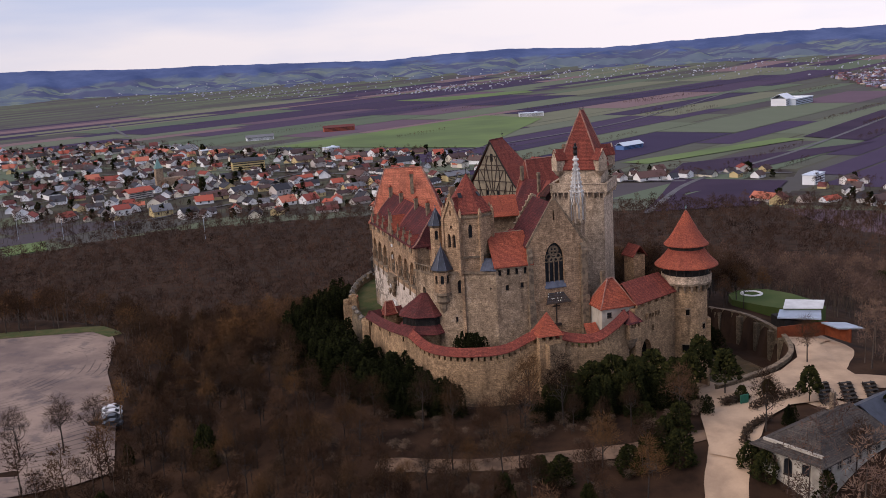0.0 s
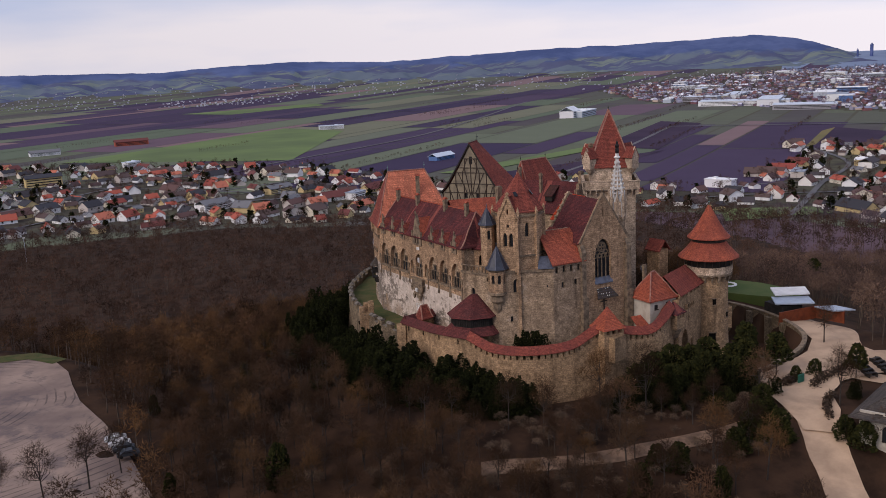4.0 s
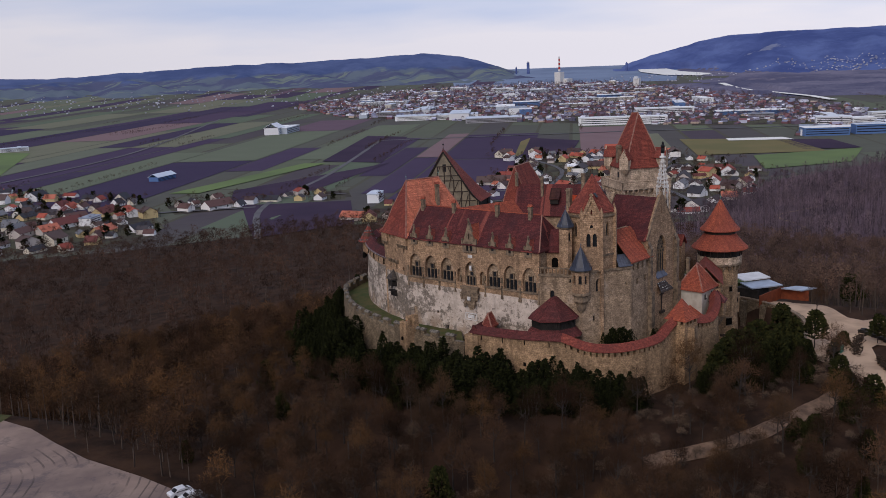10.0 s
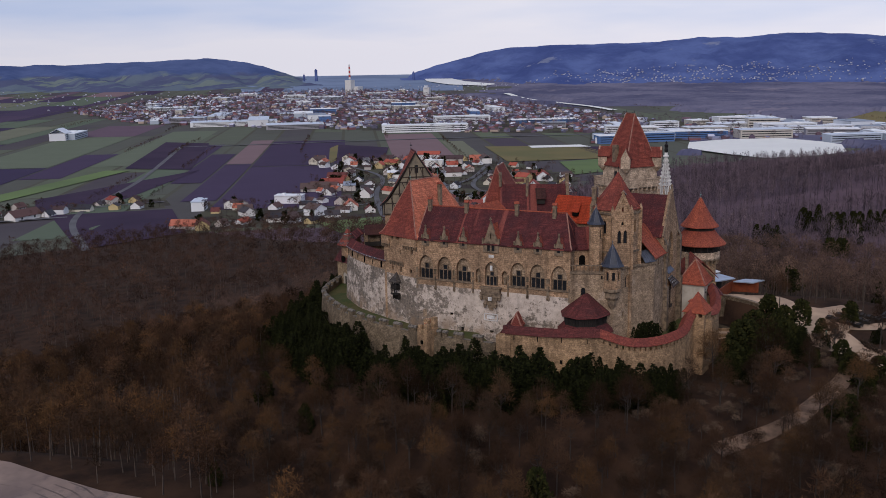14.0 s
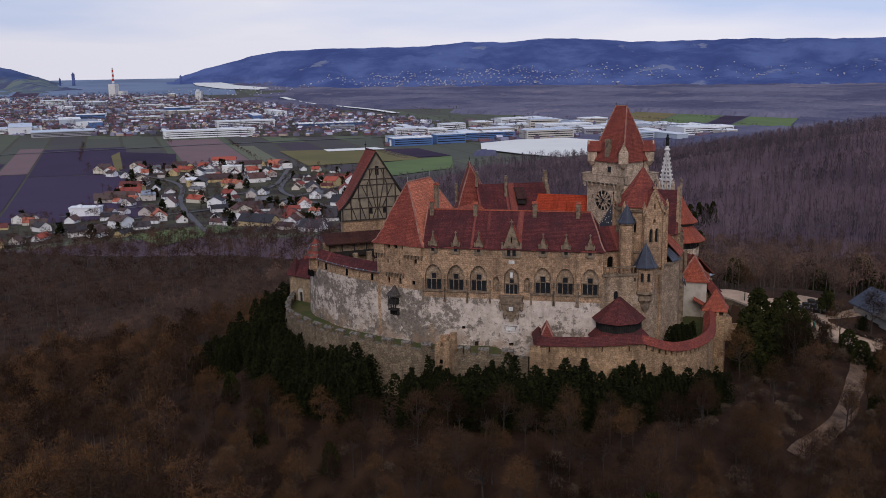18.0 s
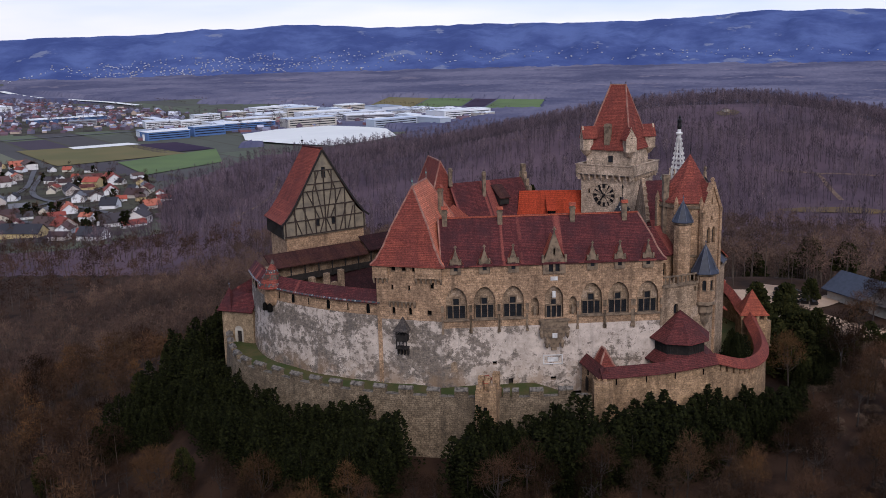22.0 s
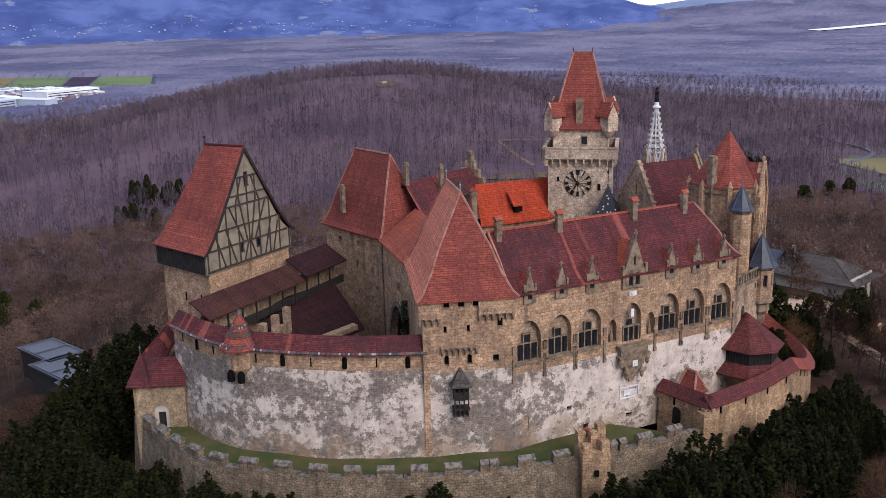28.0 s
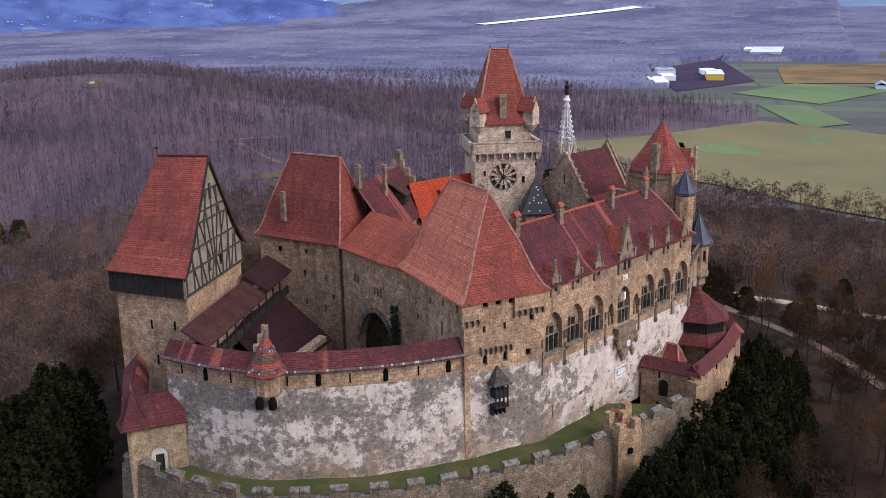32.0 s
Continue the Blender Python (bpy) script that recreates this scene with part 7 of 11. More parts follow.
bm.faces.new([bm.verts.new(bd.at(s, z, -0.55)) for s, z in rounded(3.4, 1.8, 1.3, 3.5)])
bmesh.ops.solidify(bm, geom=bm.faces[:], thickness=0.1)
part("postern_door", bm, TIMBER, sw, "dark arched postern door")
lt = thing("postern_turret", "tiny steep-roofed red turret over the postern", "turret", (-11.5, 197.3, 5), CASTLE)
bm = bmesh.new()
hip_roof(bm, [(-13.6, 197.6), (-11.0, 199.0), (-9.8, 196.6), (-12.4, 195.2)], 5.9, [(-12.3, 196.8), (-10.9, 197.5)], 8.5, 0.4, 0.2)
part("roof", bm, TILE_RED, lt)
bm = bmesh.new()
prism(bm, [(-13.2, 197.4), (-11.0, 198.6), (-10.2, 196.8), (-12.3, 195.6)], 1.5, 5.9)
part("wall", bm, STONE_LOW, lt)

ba = thing("bastion_pavilion", "polygonal bastion with dark boarded storey and red tent roof", "castle tower", (-3.2, 186, 1), CASTLE)
bc_ = Vector((-3.6, 186.2))
bpoly = [(bc_.x + 5.3 * math.cos(radians(22.5 + 45 * i)), bc_.y + 4.6 * math.sin(radians(22.5 + 45 * i))) for i in range(8)]
bm = bmesh.new()
prism(bm, inset(bpoly, 0.9), 1, 6.6)
part("wall", bm, STONE_LOW, ba)
bm = bmesh.new()
prism(bm, inset(bpoly, 0.55), 6.4, 8.9)
for i in range(8):
    a, b = Vector(inset(bpoly, 0.5)[i]), Vector(inset(bpoly, 0.5)[(i + 1) % 8])
    for k in range(9):
        p = a.lerp(b, k / 9)
        box(bm, (p.x, p.y, 7.7), (0.12, 0.12, 2.4), 0)
part("boarded_storey", bm, TIMBER, ba)
bm = bmesh.new()
rr = [inset(bpoly, -0.1), inset(bpoly, 1.0)]
loop_faces(bm, [[(*p, 5.3) for p in inset(bpoly, -0.9)], [(*p, 5.45) for p in inset(bpoly, -0.9)], [(*p, 6.9) for p in inset(bpoly, 0.5)]])
part("skirt_roof", bm, TILE_DEEP, ba)
bm = bmesh.new()
vs = loop_faces(bm, [[(*p, 8.65) for p in inset(bpoly, -0.25)], [(*p, 8.8) for p in inset(bpoly, -0.25)], [(bc_.x + (p[0] - bc_.x) * 0.14, bc_.y + (p[1] - bc_.y) * 0.05, 12.6) for p in bpoly]], True, True, True)
part("roof", bm, TILE_DEEP, ba)

# wall turrets
for nm, (cx, cy), r, z0, ze, za, ang in (("wall_tower", (19.5, 174.6), 2.5, -14, 6.7, 10.7, 12), ("bartizan_turret", (35.9, 180.2), 1.9, 3.2, 6.4, 8.6, 35)):
    t = thing(nm, "square stone wall turret with pyramid red roof" if r > 2 else "small corner bartizan with pyramid red roof", "turret", (cx, cy, z0), CASTLE)
    sq = [(cx + r * 1.414 * math.cos(radians(ang + 45 + 90 * i)), cy + r * 1.414 * math.sin(radians(ang + 45 + 90 * i))) for i in range(4)]
    bm = bmesh.new()
    si = inset(sq, 0.35)
    prism(bm, si, z0, ze - 1.0)
    part("wall", bm, STONE_LOW, t)
    for i in range(4):                  # piers between the openings below the eaves
        a, b = Vector(si[i]), Vector(si[(i + 1) % 4])
        for k in range(3):
            p = a.lerp(b, k / 3.0)
            p = p + (Vector((cx, cy)) - p).normalized() * 0.25
            bm = bmesh.new()
            box(bm, (p.x, p.y, ze - 0.5), (0.5, 0.5, 1.06), ang)
            part("pier", bm, STONE_LOW, t)
    bm = bmesh.new()
    if r > 2:
        o = Vector((cx, cy)) - Vector((8, 192))
        o = o.normalized()
        box(bm, (cx + o.x * 2.2, cy + o.y * 2.2, 3.0), (1.4, 3.6, 4.4), math.degrees(math.atan2(o.y, o.x)))
        box(bm, (cx + o.x * 2.2, cy + o.y * 2.2, 0.6), (1.7, 3.9, 0.3), math.degrees(math.atan2(o.y, o.x)))
        part("garderobe_bay", bm, STONE_LOW, t)
    else:
        lathe(bm, cx, cy, [(0.2, 0.6), (0.9, 1.4), (1.5, 2.6), (1.6, 3.3)], 10, 0, True, True)
        part("corbelled_foot", bm, DRESSED, t)
    bm = bmesh.new()
    poly_roof(bm, sq, ze, (cx, cy), za, 0.12)
    part("roof", bm, TILE_ORANGE if r > 2 else TILE_DARK, t)

# gatehouse
gh = thing("gatekeepers_house", "white plastered gate house with a steep orange hipped roof", "house", (33, 183, 0), CASTLE)
hq = [(30.2, 178.9), (37.6, 181.2), (35.7, 187.6), (28.3, 185.3)]
hi = inset(hq, 0.5)
gpl = Plane(hi[0], hi[1], (33, 184))
gho = [rect(1.6, 7.2, 1.0, 8.3), rect(4.6, 7.4, 1.0, 8.5), rect(2.4, 3.0, 0.9, 4.2)]
bm = bmesh.new()
pierced(bm, gpl, [(0, 0), (gpl.len, 0), (gpl.len, 9.3), (0, 9.3)], gho, 0.4)
part("front_wall", bm, WHITE_PLASTER, gh)
for h in gho:
    pane(gh, gpl, h, 0.2, 1, 1, 0.07, BEAM)
bm = bmesh.new()
prism(bm, [tuple(gpl.at(0, 0, 0.41)[:2]), tuple(gpl.at(gpl.len, 0, 0.41)[:2]), hi[2], hi[3]], 0, 9.3)
part("wall", bm, WHITE_PLASTER, gh)
bm = bmesh.new()
hip_roof(bm, hq, 9.3, [(32.2, 182.8), (33.4, 183.7)], 14.4, 0.6, 0.3)
part("roof", bm, TILE_ORANGE, gh)
chimney(gh, 31.6, 184.6, 11.0, 15.6, 0.7, 0.6, 17, False)
bm = bmesh.new()
slope(bm, (27.6, 178.4, 4.4), (30.3, 179.0, 4.4), (29.6, 182.0, 6.0), (27.2, 181.4, 6.0))
part("porch_roof", bm, TILE_ORANGE, gh)

gw = thing("gate_wall", "stone gate wall with arched carriage gate and tiled wall-walk", "castle wall", (42, 186, -6), CASTLE)
gg = Plane((37.4, 180.6), (46.6, 189.2), (30, 195))
garch = pointed(3.0, -6, 3.4, -1.0, 1.8, 7)
warch = pointed(7.0, -5, 1.2, -2.2, -1.0, 5)
bm = bmesh.new()
pierced(bm, gg, [(-0.5, -14), (gg.len, -14), (gg.len, 8.6), (-0.5, 8.6)], [garch, warch, rect(5.2, 3.0, 0.5, 4.2)], 1.4)
part("wall", bm, STONE_LOW, gw)
# near-black panes stand in for the shade inside both arches
for lp in (garch, warch):
    bm = bmesh.new()
    bm.faces.new([bm.verts.new(gg.at(s, z, 1.3)) for s, z in lp])
    part("gate_shade_pane", bm, VOID, gw)
for i in range(6):
    bm = bmesh.new()
    gg.bar(bm, 1.0 + i * 2.2, 9.1, 1.2, 1.0, 0.1, 0.6)
    part("merlon", bm, STONE_LOW, gw)
corbels(gw, gg, 3.0, 7.0, 6.2, 4, 0.5, 0.9, STONE_LOW)
bm = bmesh.new()
slope(bm, gg.at(-0.5, 9.6, -0.5), gg.at(gg.len, 9.6, -0.5), gg.at(gg.len - 1, 13.2, 3.2), gg.at(-0.5, 13.4, 3.2))
slope(bm, gg.at(-0.5, 13.4, 3.2), gg.at(gg.len - 1, 13.2, 3.2), gg.at(gg.len, 9.6, 6.5), gg.at(-0.5, 9.6, 6.5))
part("roof", bm, TILE_RED, gw)
bm = bmesh.new()
prism(bm, [tuple(gg.at(s, 0, d)[:2]) for s, d in ((-0.5, 1.5), (gg.len, 1.5), (gg.len, 6.2), (-0.5, 6.2))], -6, 9.5)
part("rear_wall", bm, STONE_LOW, gw)
sm = thing("stair_gable", "narrow stone stair tower with a small red saddle roof", "turret", (40.5, 196, 4), CASTLE)
bm = bmesh.new()
box(bm, (40.0, 196.5, 7.0), (2.8, 3.4, 18), 25)
part("wall", bm, STONE_LOW, sm)
bm = bmesh.new()
for sg in (-1, 1):
    c, s_ = Vector((40.0, 196.5)), Vector((math.cos(radians(25)), math.sin(radians(25))))
    t_ = Vector((-s_.y, s_.x))
    slope(bm, (*(c + s_ * sg * 1.8 - t_ * 2.1), 15.8), (*(c + s_ * sg * 1.8 + t_ * 2.1), 15.8), (*(c + t_ * 2.1), 18.0), (*(c - t_ * 2.1), 18.0))
part("roof", bm, TILE_RED, sm)

# round gate tower
gt = thing("round_gate_tower", "round buff stone gate tower with double conical orange roof", "castle tower", (49.7, 192.2, -8), CASTLE)
gx, gy = 49.7, 192.2
bm = bmesh.new()
lathe(bm, gx, gy, [(4.7, -14), (4.5, -7), (4.15, 0), (4.1, 10.6)], 40, 0, True, True)
part("shaft", bm, STONE_LOW, gt)
for i in range(20):
    a = 2 * math.pi * i / 20
    bm = bmesh.new()
    box(bm, (gx + 4.45 * math.cos(a), gy + 4.45 * math.sin(a), 10.1), (0.8, 0.36, 0.6), math.degrees(a))
    box(bm, (gx + 4.3 * math.cos(a), gy + 4.3 * math.sin(a), 9.6), (0.5, 0.3, 0.5), math.degrees(a))
    part("corbel", bm, DRESSED, gt)
    bm = bmesh.new()
    b = a + math.pi / 20
    for k in range(4):
        t = (k - 1.5) / 4 * math.pi / 10
        box(bm, (gx + 4.7 * math.cos(b + t), gy + 4.7 * math.sin(b + t), 10.75 + 0.22 * (1 - abs(k - 1.5) / 1.5)), (0.5, 0.42, 0.4), math.degrees(b + t))
    part("corbel_arch", bm, DRESSED, gt)
bm = bmesh.new()
lathe(bm, gx, gy, [(4.1, 10.9), (4.95, 11.0), (5.0, 12.6), (4.7, 12.6), (4.7, 11.2)], 40)
part("parapet", bm, STONE_PALE, gt)
bm = bmesh.new()
lathe(bm, gx, gy, [(4.4, 12.0), (4.4, 14.6), (3.0, 14.6)], 32)
part("gallery", bm, TIMBER, gt, "dark timber gallery below the eaves")
for i in range(20):
    a = 2 * math.pi * i / 20
    bm = bmesh.new()
    beam(bm, (gx + 4.85 * math.cos(a), gy + 4.85 * math.sin(a), 12.6), (gx + 4.85 * math.cos(a), gy + 4.85 * math.sin(a), 14.7), 0.16)
    part("post", bm, BEAM, gt)
bm = bmesh.new()
lathe(bm, gx, gy, [(4.3, 14.2), (6.3, 14.25), (6.3, 14.45), (5.4, 15.3), (4.3, 16.5), (3.5, 17.6)], 40)
part("skirt_roof", bm, TILE_ORANGE, gt)
bm = bmesh.new()
lathe(bm, gx, gy, [(3.5, 17.0), (3.5, 18.7), (2.0, 18.7)], 32)
part("drum", bm, BEAM, gt)
bm = bmesh.new()
lathe(bm, gx, gy, [(3.4, 18.4), (4.45, 18.4), (4.45, 18.6), (3.5, 19.6), (2.5, 21.1), (1.2, 23.4), (0.25, 25.2)], 40, 0, False, True)
part("roof", bm, TILE_ORANGE, gt, "conical orange tiled roof")
finial(gt, gx, gy, 25.1, 1.5, COPPER, 0.2)
for a, z, w, h in ((-100, 5.2, 0.7, 1.2), (-105, -2.4, 1.4, 1.6), (-160, 4.0, 0.6, 1.0), (-50, 2.0, 0.6, 1.0)):
    bm = bmesh.new()
    ra = radians(a)
    R_ = 4.15 + max(0, -z) * 0.05
    box(bm, (gx + R_ * math.cos(ra), gy + R_ * math.sin(ra), z), (0.3, w, h), a)
    part("window", bm, VOID, gt)
    bm = bmesh.new()
    for k in (-1, 1):
        box(bm, (gx + (R_ + 0.05) * math.cos(ra), gy + (R_ + 0.05) * math.sin(ra), z + k * (h / 2 + 0.1)), (0.3, w + 0.4, 0.2), a)
    part("window_surround", bm, DRESSED, gt)
bm = bmesh.new()
beam(bm, (gx + 3.6, gy - 1.6, -1.5), (gx + 3.6, gy - 1.6, 3.2), 1.5)
part("garderobe_bay", bm, STONE_LOW, gt)


# ---- the land ----
def in_poly(x, y, poly):
    x, y = np.asarray(x, float), np.asarray(y, float)
    r = np.zeros(x.shape, bool)
    for (x0, y0), (x1, y1) in zip(poly, poly[1:] + poly[:1]):
        c = (y0 > y) != (y1 > y)
        r ^= c & (x < (x1 - x0) * (y - y0) / (y1 - y0 + 1e-12) + x0)
    return r


def gauss(x, y, cx, cy, a, sx, sy):
    return a * np.exp(-(((x - cx) / sx) ** 2 + ((y - cy) / sy) ** 2))


PLAIN = -88.0
EYE = (-90.0, 130.0, 58.0)             # middle of the flight; the far land is drawn in towards it


def blend(d, r0, r1):
    t = np.clip((r1 - d) / (r1 - r0), 0, 1)
    return t * t * (3 - 2 * t)


def rolling(x, y):
    return (np.sin(x * 0.031 + 1.3 * np.sin(y * 0.017)) * np.sin(y * 0.027 + 0.7 * np.sin(x * 0.013)) * 1.6
            + np.sin(x * 0.0083 + y * 0.0047) * np.sin(y * 0.0091 - x * 0.0031) * 3.0)


MOAT = [(59.5, 221.5), (67.2, 214.2), (70.3, 204.0), (70.5, 195.0), (68.3, 186.2), (62.8, 178.9), (55.3, 173.6), (51.0, 171.6), (46.5, 180), (46, 190), (47, 202), (51, 212)]


def land(x, y):
    """Height of the ground."""
    x, y = np.asarray(x, float), np.asarray(y, float)
    hills = (gauss(x, y, 15, 205, 36, 120, 130) + gauss(x, y, 90, 160, 52, 420, 480) + gauss(x, y, 800, 170, 70, 330, np.where(y < 170, 215, 300)) + gauss(x, y, 1250, -50, 22, 500, 300))
    z = PLAIN + hills + rolling(x, y) * np.clip(hills / 30, 0, 1)
    # far land climbs, as the plain and its hills do towards the skyline
    r = np.hypot(x - EYE[0], y - EYE[1])
    far = PLAIN + 45 * (np.maximum(r - 2600, 0) / 2150) ** 2
    # and highest where no hills stand on it, to the south-east
    side = np.degrees(np.arctan2(x - EYE[0], y - EYE[1]))
    far = far + 92 * np.clip((side - 104) / 10, 0, 1) * (np.maximum(r - 3500, 0) / 1300) ** 2
    z = np.where(r > 2600, np.maximum(z, far), z)
    # the castle's plateau and the parking ground are levelled
    d = np.hypot((x - 8) / 1.0, (y - 215) / 1.25)
    z = z * (1 - blend(d, 34, 60)) + -6.5 * blend(d, 34, 60)
    d = np.hypot((x + 140) / 1.25, (y - 212) / 1.5)
    w = blend(d, 50, 71)
    z = z * (1 - w) + -15.0 * w
    d = np.hypot(x - 66, y - 166)
    w = blend(d, 24, 44)
    z = z * (1 - w) + -4.4 * w
    # dry moat by the round tower
    z = np.where(in_poly(x, y, MOAT), np.minimum(z, -10.6 + 0.25 * np.sin(x) * np.sin(y * 0.8)), z)
    return z


# edge of the woods, clockwise from the north-west
WOODS = [(-900, 500), (-420, 700), (-260, 835), (-60, 850), (60, 790), (225, 770), (330, 690), (352, 575), (410, 535), (520, 610), (700, 712), (985, 740), (1180, 620), (1520, 540), (2050, 550),
         (2600, -300), (1900, -500), (1150, -560), (900, -540), (783, -600), (720, -560), (655, -480), (640, -320), (618, -205), (560, -140), (480, -112), (400, -98), (270, -104), (180, -95), (150, -250), (0, -600), (-900, -600)]
# villages, town and works on the plain
TOWN = [(-861, 1818), (-629, 1869), (-354, 1571), (-142, 1474), (36, 1349), (150, 1150), (120, 900), (70, 813), (-62, 870), (-200, 890), (-346, 924), (-420, 941), (-509, 1061)]
ROW = [(154, 975), (226, 977), (328, 947), (361, 1015), (239, 1070), (170, 1060)]
VILLAGE = [(690, 1210), (830, 1110), (860, 960), (840, 909), (770, 771), (600, 650), (440, 565), (372, 590), (345, 700), (240, 790), (330, 880), (461, 898), (600, 1020)]
CITY = [(1100, 2900), (1760, 3336), (2300, 3200), (2467, 2847), (2101, 1985), (1700, 1250), (1380, 1120), (1244, 1300), (1100, 1700), (960, 2200)]
TRADE = [(1467, 1252), (1865, 1119), (1735, 674), (1600, 560), (1420, 620), (1400, 840), (1250, 960), (1138, 1031)]
BUILT = [TOWN, ROW, VILLAGE, CITY, TRADE]
LOT = [(-66, 176), (-72, 195), (-79, 214), (-86, 230), (-89.5, 243), (-92, 254), (-97, 265), (-104, 271), (-116, 272), (-131, 268), (-190, 258), (-210, 200), (-190, 150), (-120, 140)]
PATHS = [[(39, 183), (44, 176), (49, 168), (50.5, 158), (46, 147), (42, 135), (36, 115), (28, 92)], [(49, 166), (60, 171), (70, 176), (77, 184), (80, 196), (78, 206)], [(70, 172), (76, 170), (83, 168)],
         [(48, 150), (34, 149), (19, 148), (4, 148), (-12, 152)], [(64, 172), (66, 160), (74, 154)],
         [(373, 451), (416, 449), (463, 507), (582, 539), (737, 604)], [(430, 110), (491, 114), (506, 114), (521, 77)], [(2, 288), (-6, 272), (-14, 262)], [(706, 363), (697, 324), (743, 282), (734, 249)], [(342, 333), (315, 307), (302, 283), (265, 225)], [(506, 143), (506, 114)]]


def near_path(x, y, lines, d):
    x, y = np.asarray(x, float), np.asarray(y, float)
    hit = np.zeros(x.shape, bool)
    for ln in lines:
        for (x0, y0), (x1, y1) in zip(ln, ln[1:]):
            t = np.clip(((x - x0) * (x1 - x0) + (y - y0) * (y1 - y0)) / ((x1 - x0) ** 2 + (y1 - y0) ** 2), 0, 1)
            hit |= np.hypot(x - x0 - t * (x1 - x0), y - y0 - t * (y1 - y0)) < d
    return hit


def castle_plot(x, y, grow=0.0):
    return np.hypot((np.asarray(x) - 8) / (33 + grow), (np.asarray(y) - 221) / (52 + grow)) < 1


def wooded(x, y, floor=False):
    w = in_poly(x, y, WOODS)
    if floor:
        return w
    w &= ~castle_plot(x, y) & ~in_poly(x, y, [(a * 1.0 + (1.5 if a > -100 else -1.5), b) for a, b in LOT]) & ~near_path(x, y, PATHS[:3] + PATHS[4:], 3.4) & ~near_path(x, y, PATHS[3:4], 1.4) & ~near_path(x, y, PATHS[:1], 7.5)
    w &= ~((np.hypot((np.asarray(x) - 63) / 15, (np.asarray(y) - 156) / 20) < 1) | in_poly(x, y, MOAT) | (np.hypot((np.asarray(x) - 60) / 17, (np.asarray(y) - 193) / 24) < 1) | (np.hypot(np.asarray(x) - 86, np.asarray(y) - 215) < 17))
    w &= ~(np.hypot((np.asarray(x) - 712) / 22, (np.asarray(y) - 169) / 15) < 1) & ~(np.hypot((np.asarray(x) - 396) / 20, (np.asarray(y) - 116) / 34) < 1)
    w &= ~(np.hypot((np.asarray(x) - 66) / 26, (np.asarray(y) - 292) / 15) < 1) & ~((np.hypot(np.asarray(x) + 362, np.asarray(y) - 788) < 36))
    return w


def floodwood(x, y):
    """River woods on the plain to the south and east."""
    x, y = np.asarray(x, float), np.asarray(y, float)
    a = np.degrees(np.arctan2(x - EYE[0], y - EYE[1])) + 2.5 * np.sin(x * 0.004) * np.sin(y * 0.0053) + 1.2 * np.sin(x * 0.013 + y * 0.009)
    return ((a > 62) & (a < np.where(np.hypot(x - EYE[0], y - EYE[1]) > 1900, 141, 127))) | ((a > 46) & (a <= 62) & (np.hypot(np.asarray(x) - EYE[0], np.asarray(y) - EYE[1]) > 2700))


rs = np.concatenate([np.arange(0, 90, 1.4), np.arange(90, 120, 3.0), np.arange(120, 400, 7.0), np.geomspace(400, 4850, 130)])
NA = 720
an = np.linspace(0, 2 * np.pi, NA, endpoint=False)
gx_, gy_ = 10 + rs[:, None] * np.cos(an), 205 + rs[:, None] * np.sin(an)
gz_ = land(gx_, gy_)
verts = np.stack([gx_, gy_, gz_], -1).reshape(-1, 3)
ii, jj = np.meshgrid(np.arange(len(rs) - 1), np.arange(NA), indexing="ij")
quads = np.stack([ii * NA + jj, (ii + 1) * NA + jj, (ii + 1) * NA + (jj + 1) % NA, ii * NA + (jj + 1) % NA], -1).reshape(-1, 4)
me = bpy.data.meshes.new("ground")
me.from_pydata(verts.tolist(), [], quads.tolist())
for m_ in (FLOOR, SOIL, FARWOOD, GARDEN, RIDGE_FAR, HILL_FLOOR):
    me.materials.append(m_)
qc = verts[quads].mean(1)
kind_ = np.where(wooded(qc[:, 0], qc[:, 1], True), 0, 1)
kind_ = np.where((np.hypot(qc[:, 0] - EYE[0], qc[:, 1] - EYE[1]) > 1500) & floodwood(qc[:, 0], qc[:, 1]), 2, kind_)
for P_ in BUILT:
    kind_ = np.where(in_poly(qc[:, 0], qc[:, 1], P_) & (kind_ == 1), 3, kind_)
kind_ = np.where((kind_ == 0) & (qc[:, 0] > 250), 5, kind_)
qr_, qa_ = np.hypot(qc[:, 0] - EYE[0], qc[:, 1] - EYE[1]), np.degrees(np.arctan2(qc[:, 0] - EYE[0], qc[:, 1] - EYE[1]))
# the farthest plain takes the colour with haze in it
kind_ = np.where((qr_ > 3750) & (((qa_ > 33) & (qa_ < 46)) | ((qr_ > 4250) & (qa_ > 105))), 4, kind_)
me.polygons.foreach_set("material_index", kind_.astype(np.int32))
me.polygons.foreach_set("use_smooth", [True] * len(quads))
ground = tagged(new("ground", me), "winter ground from wooded castle hill to the open plain", kind="structure")


def ribbon(pts, width, lift, step=2.0):
    """A strip that lies on the ground along a line."""
    bm = bmesh.new()
    rings = []
    for x, y, nx, ny, _ in smooth_line(pts, step):
        row = []
        for k in (-1, -0.5, 0, 0.5, 1):
            w = width / 2 * k * (1 + 0.18 * noise.noise(Vector((x * 0.2, y * 0.2, 3.0 * (k > 0)))))
            px, py = x + nx * w, y + ny * w
            row.append((px, py, float(land(px, py)) + lift))
        rings.append(row)
    loop_faces(bm, rings, False)
    return bm


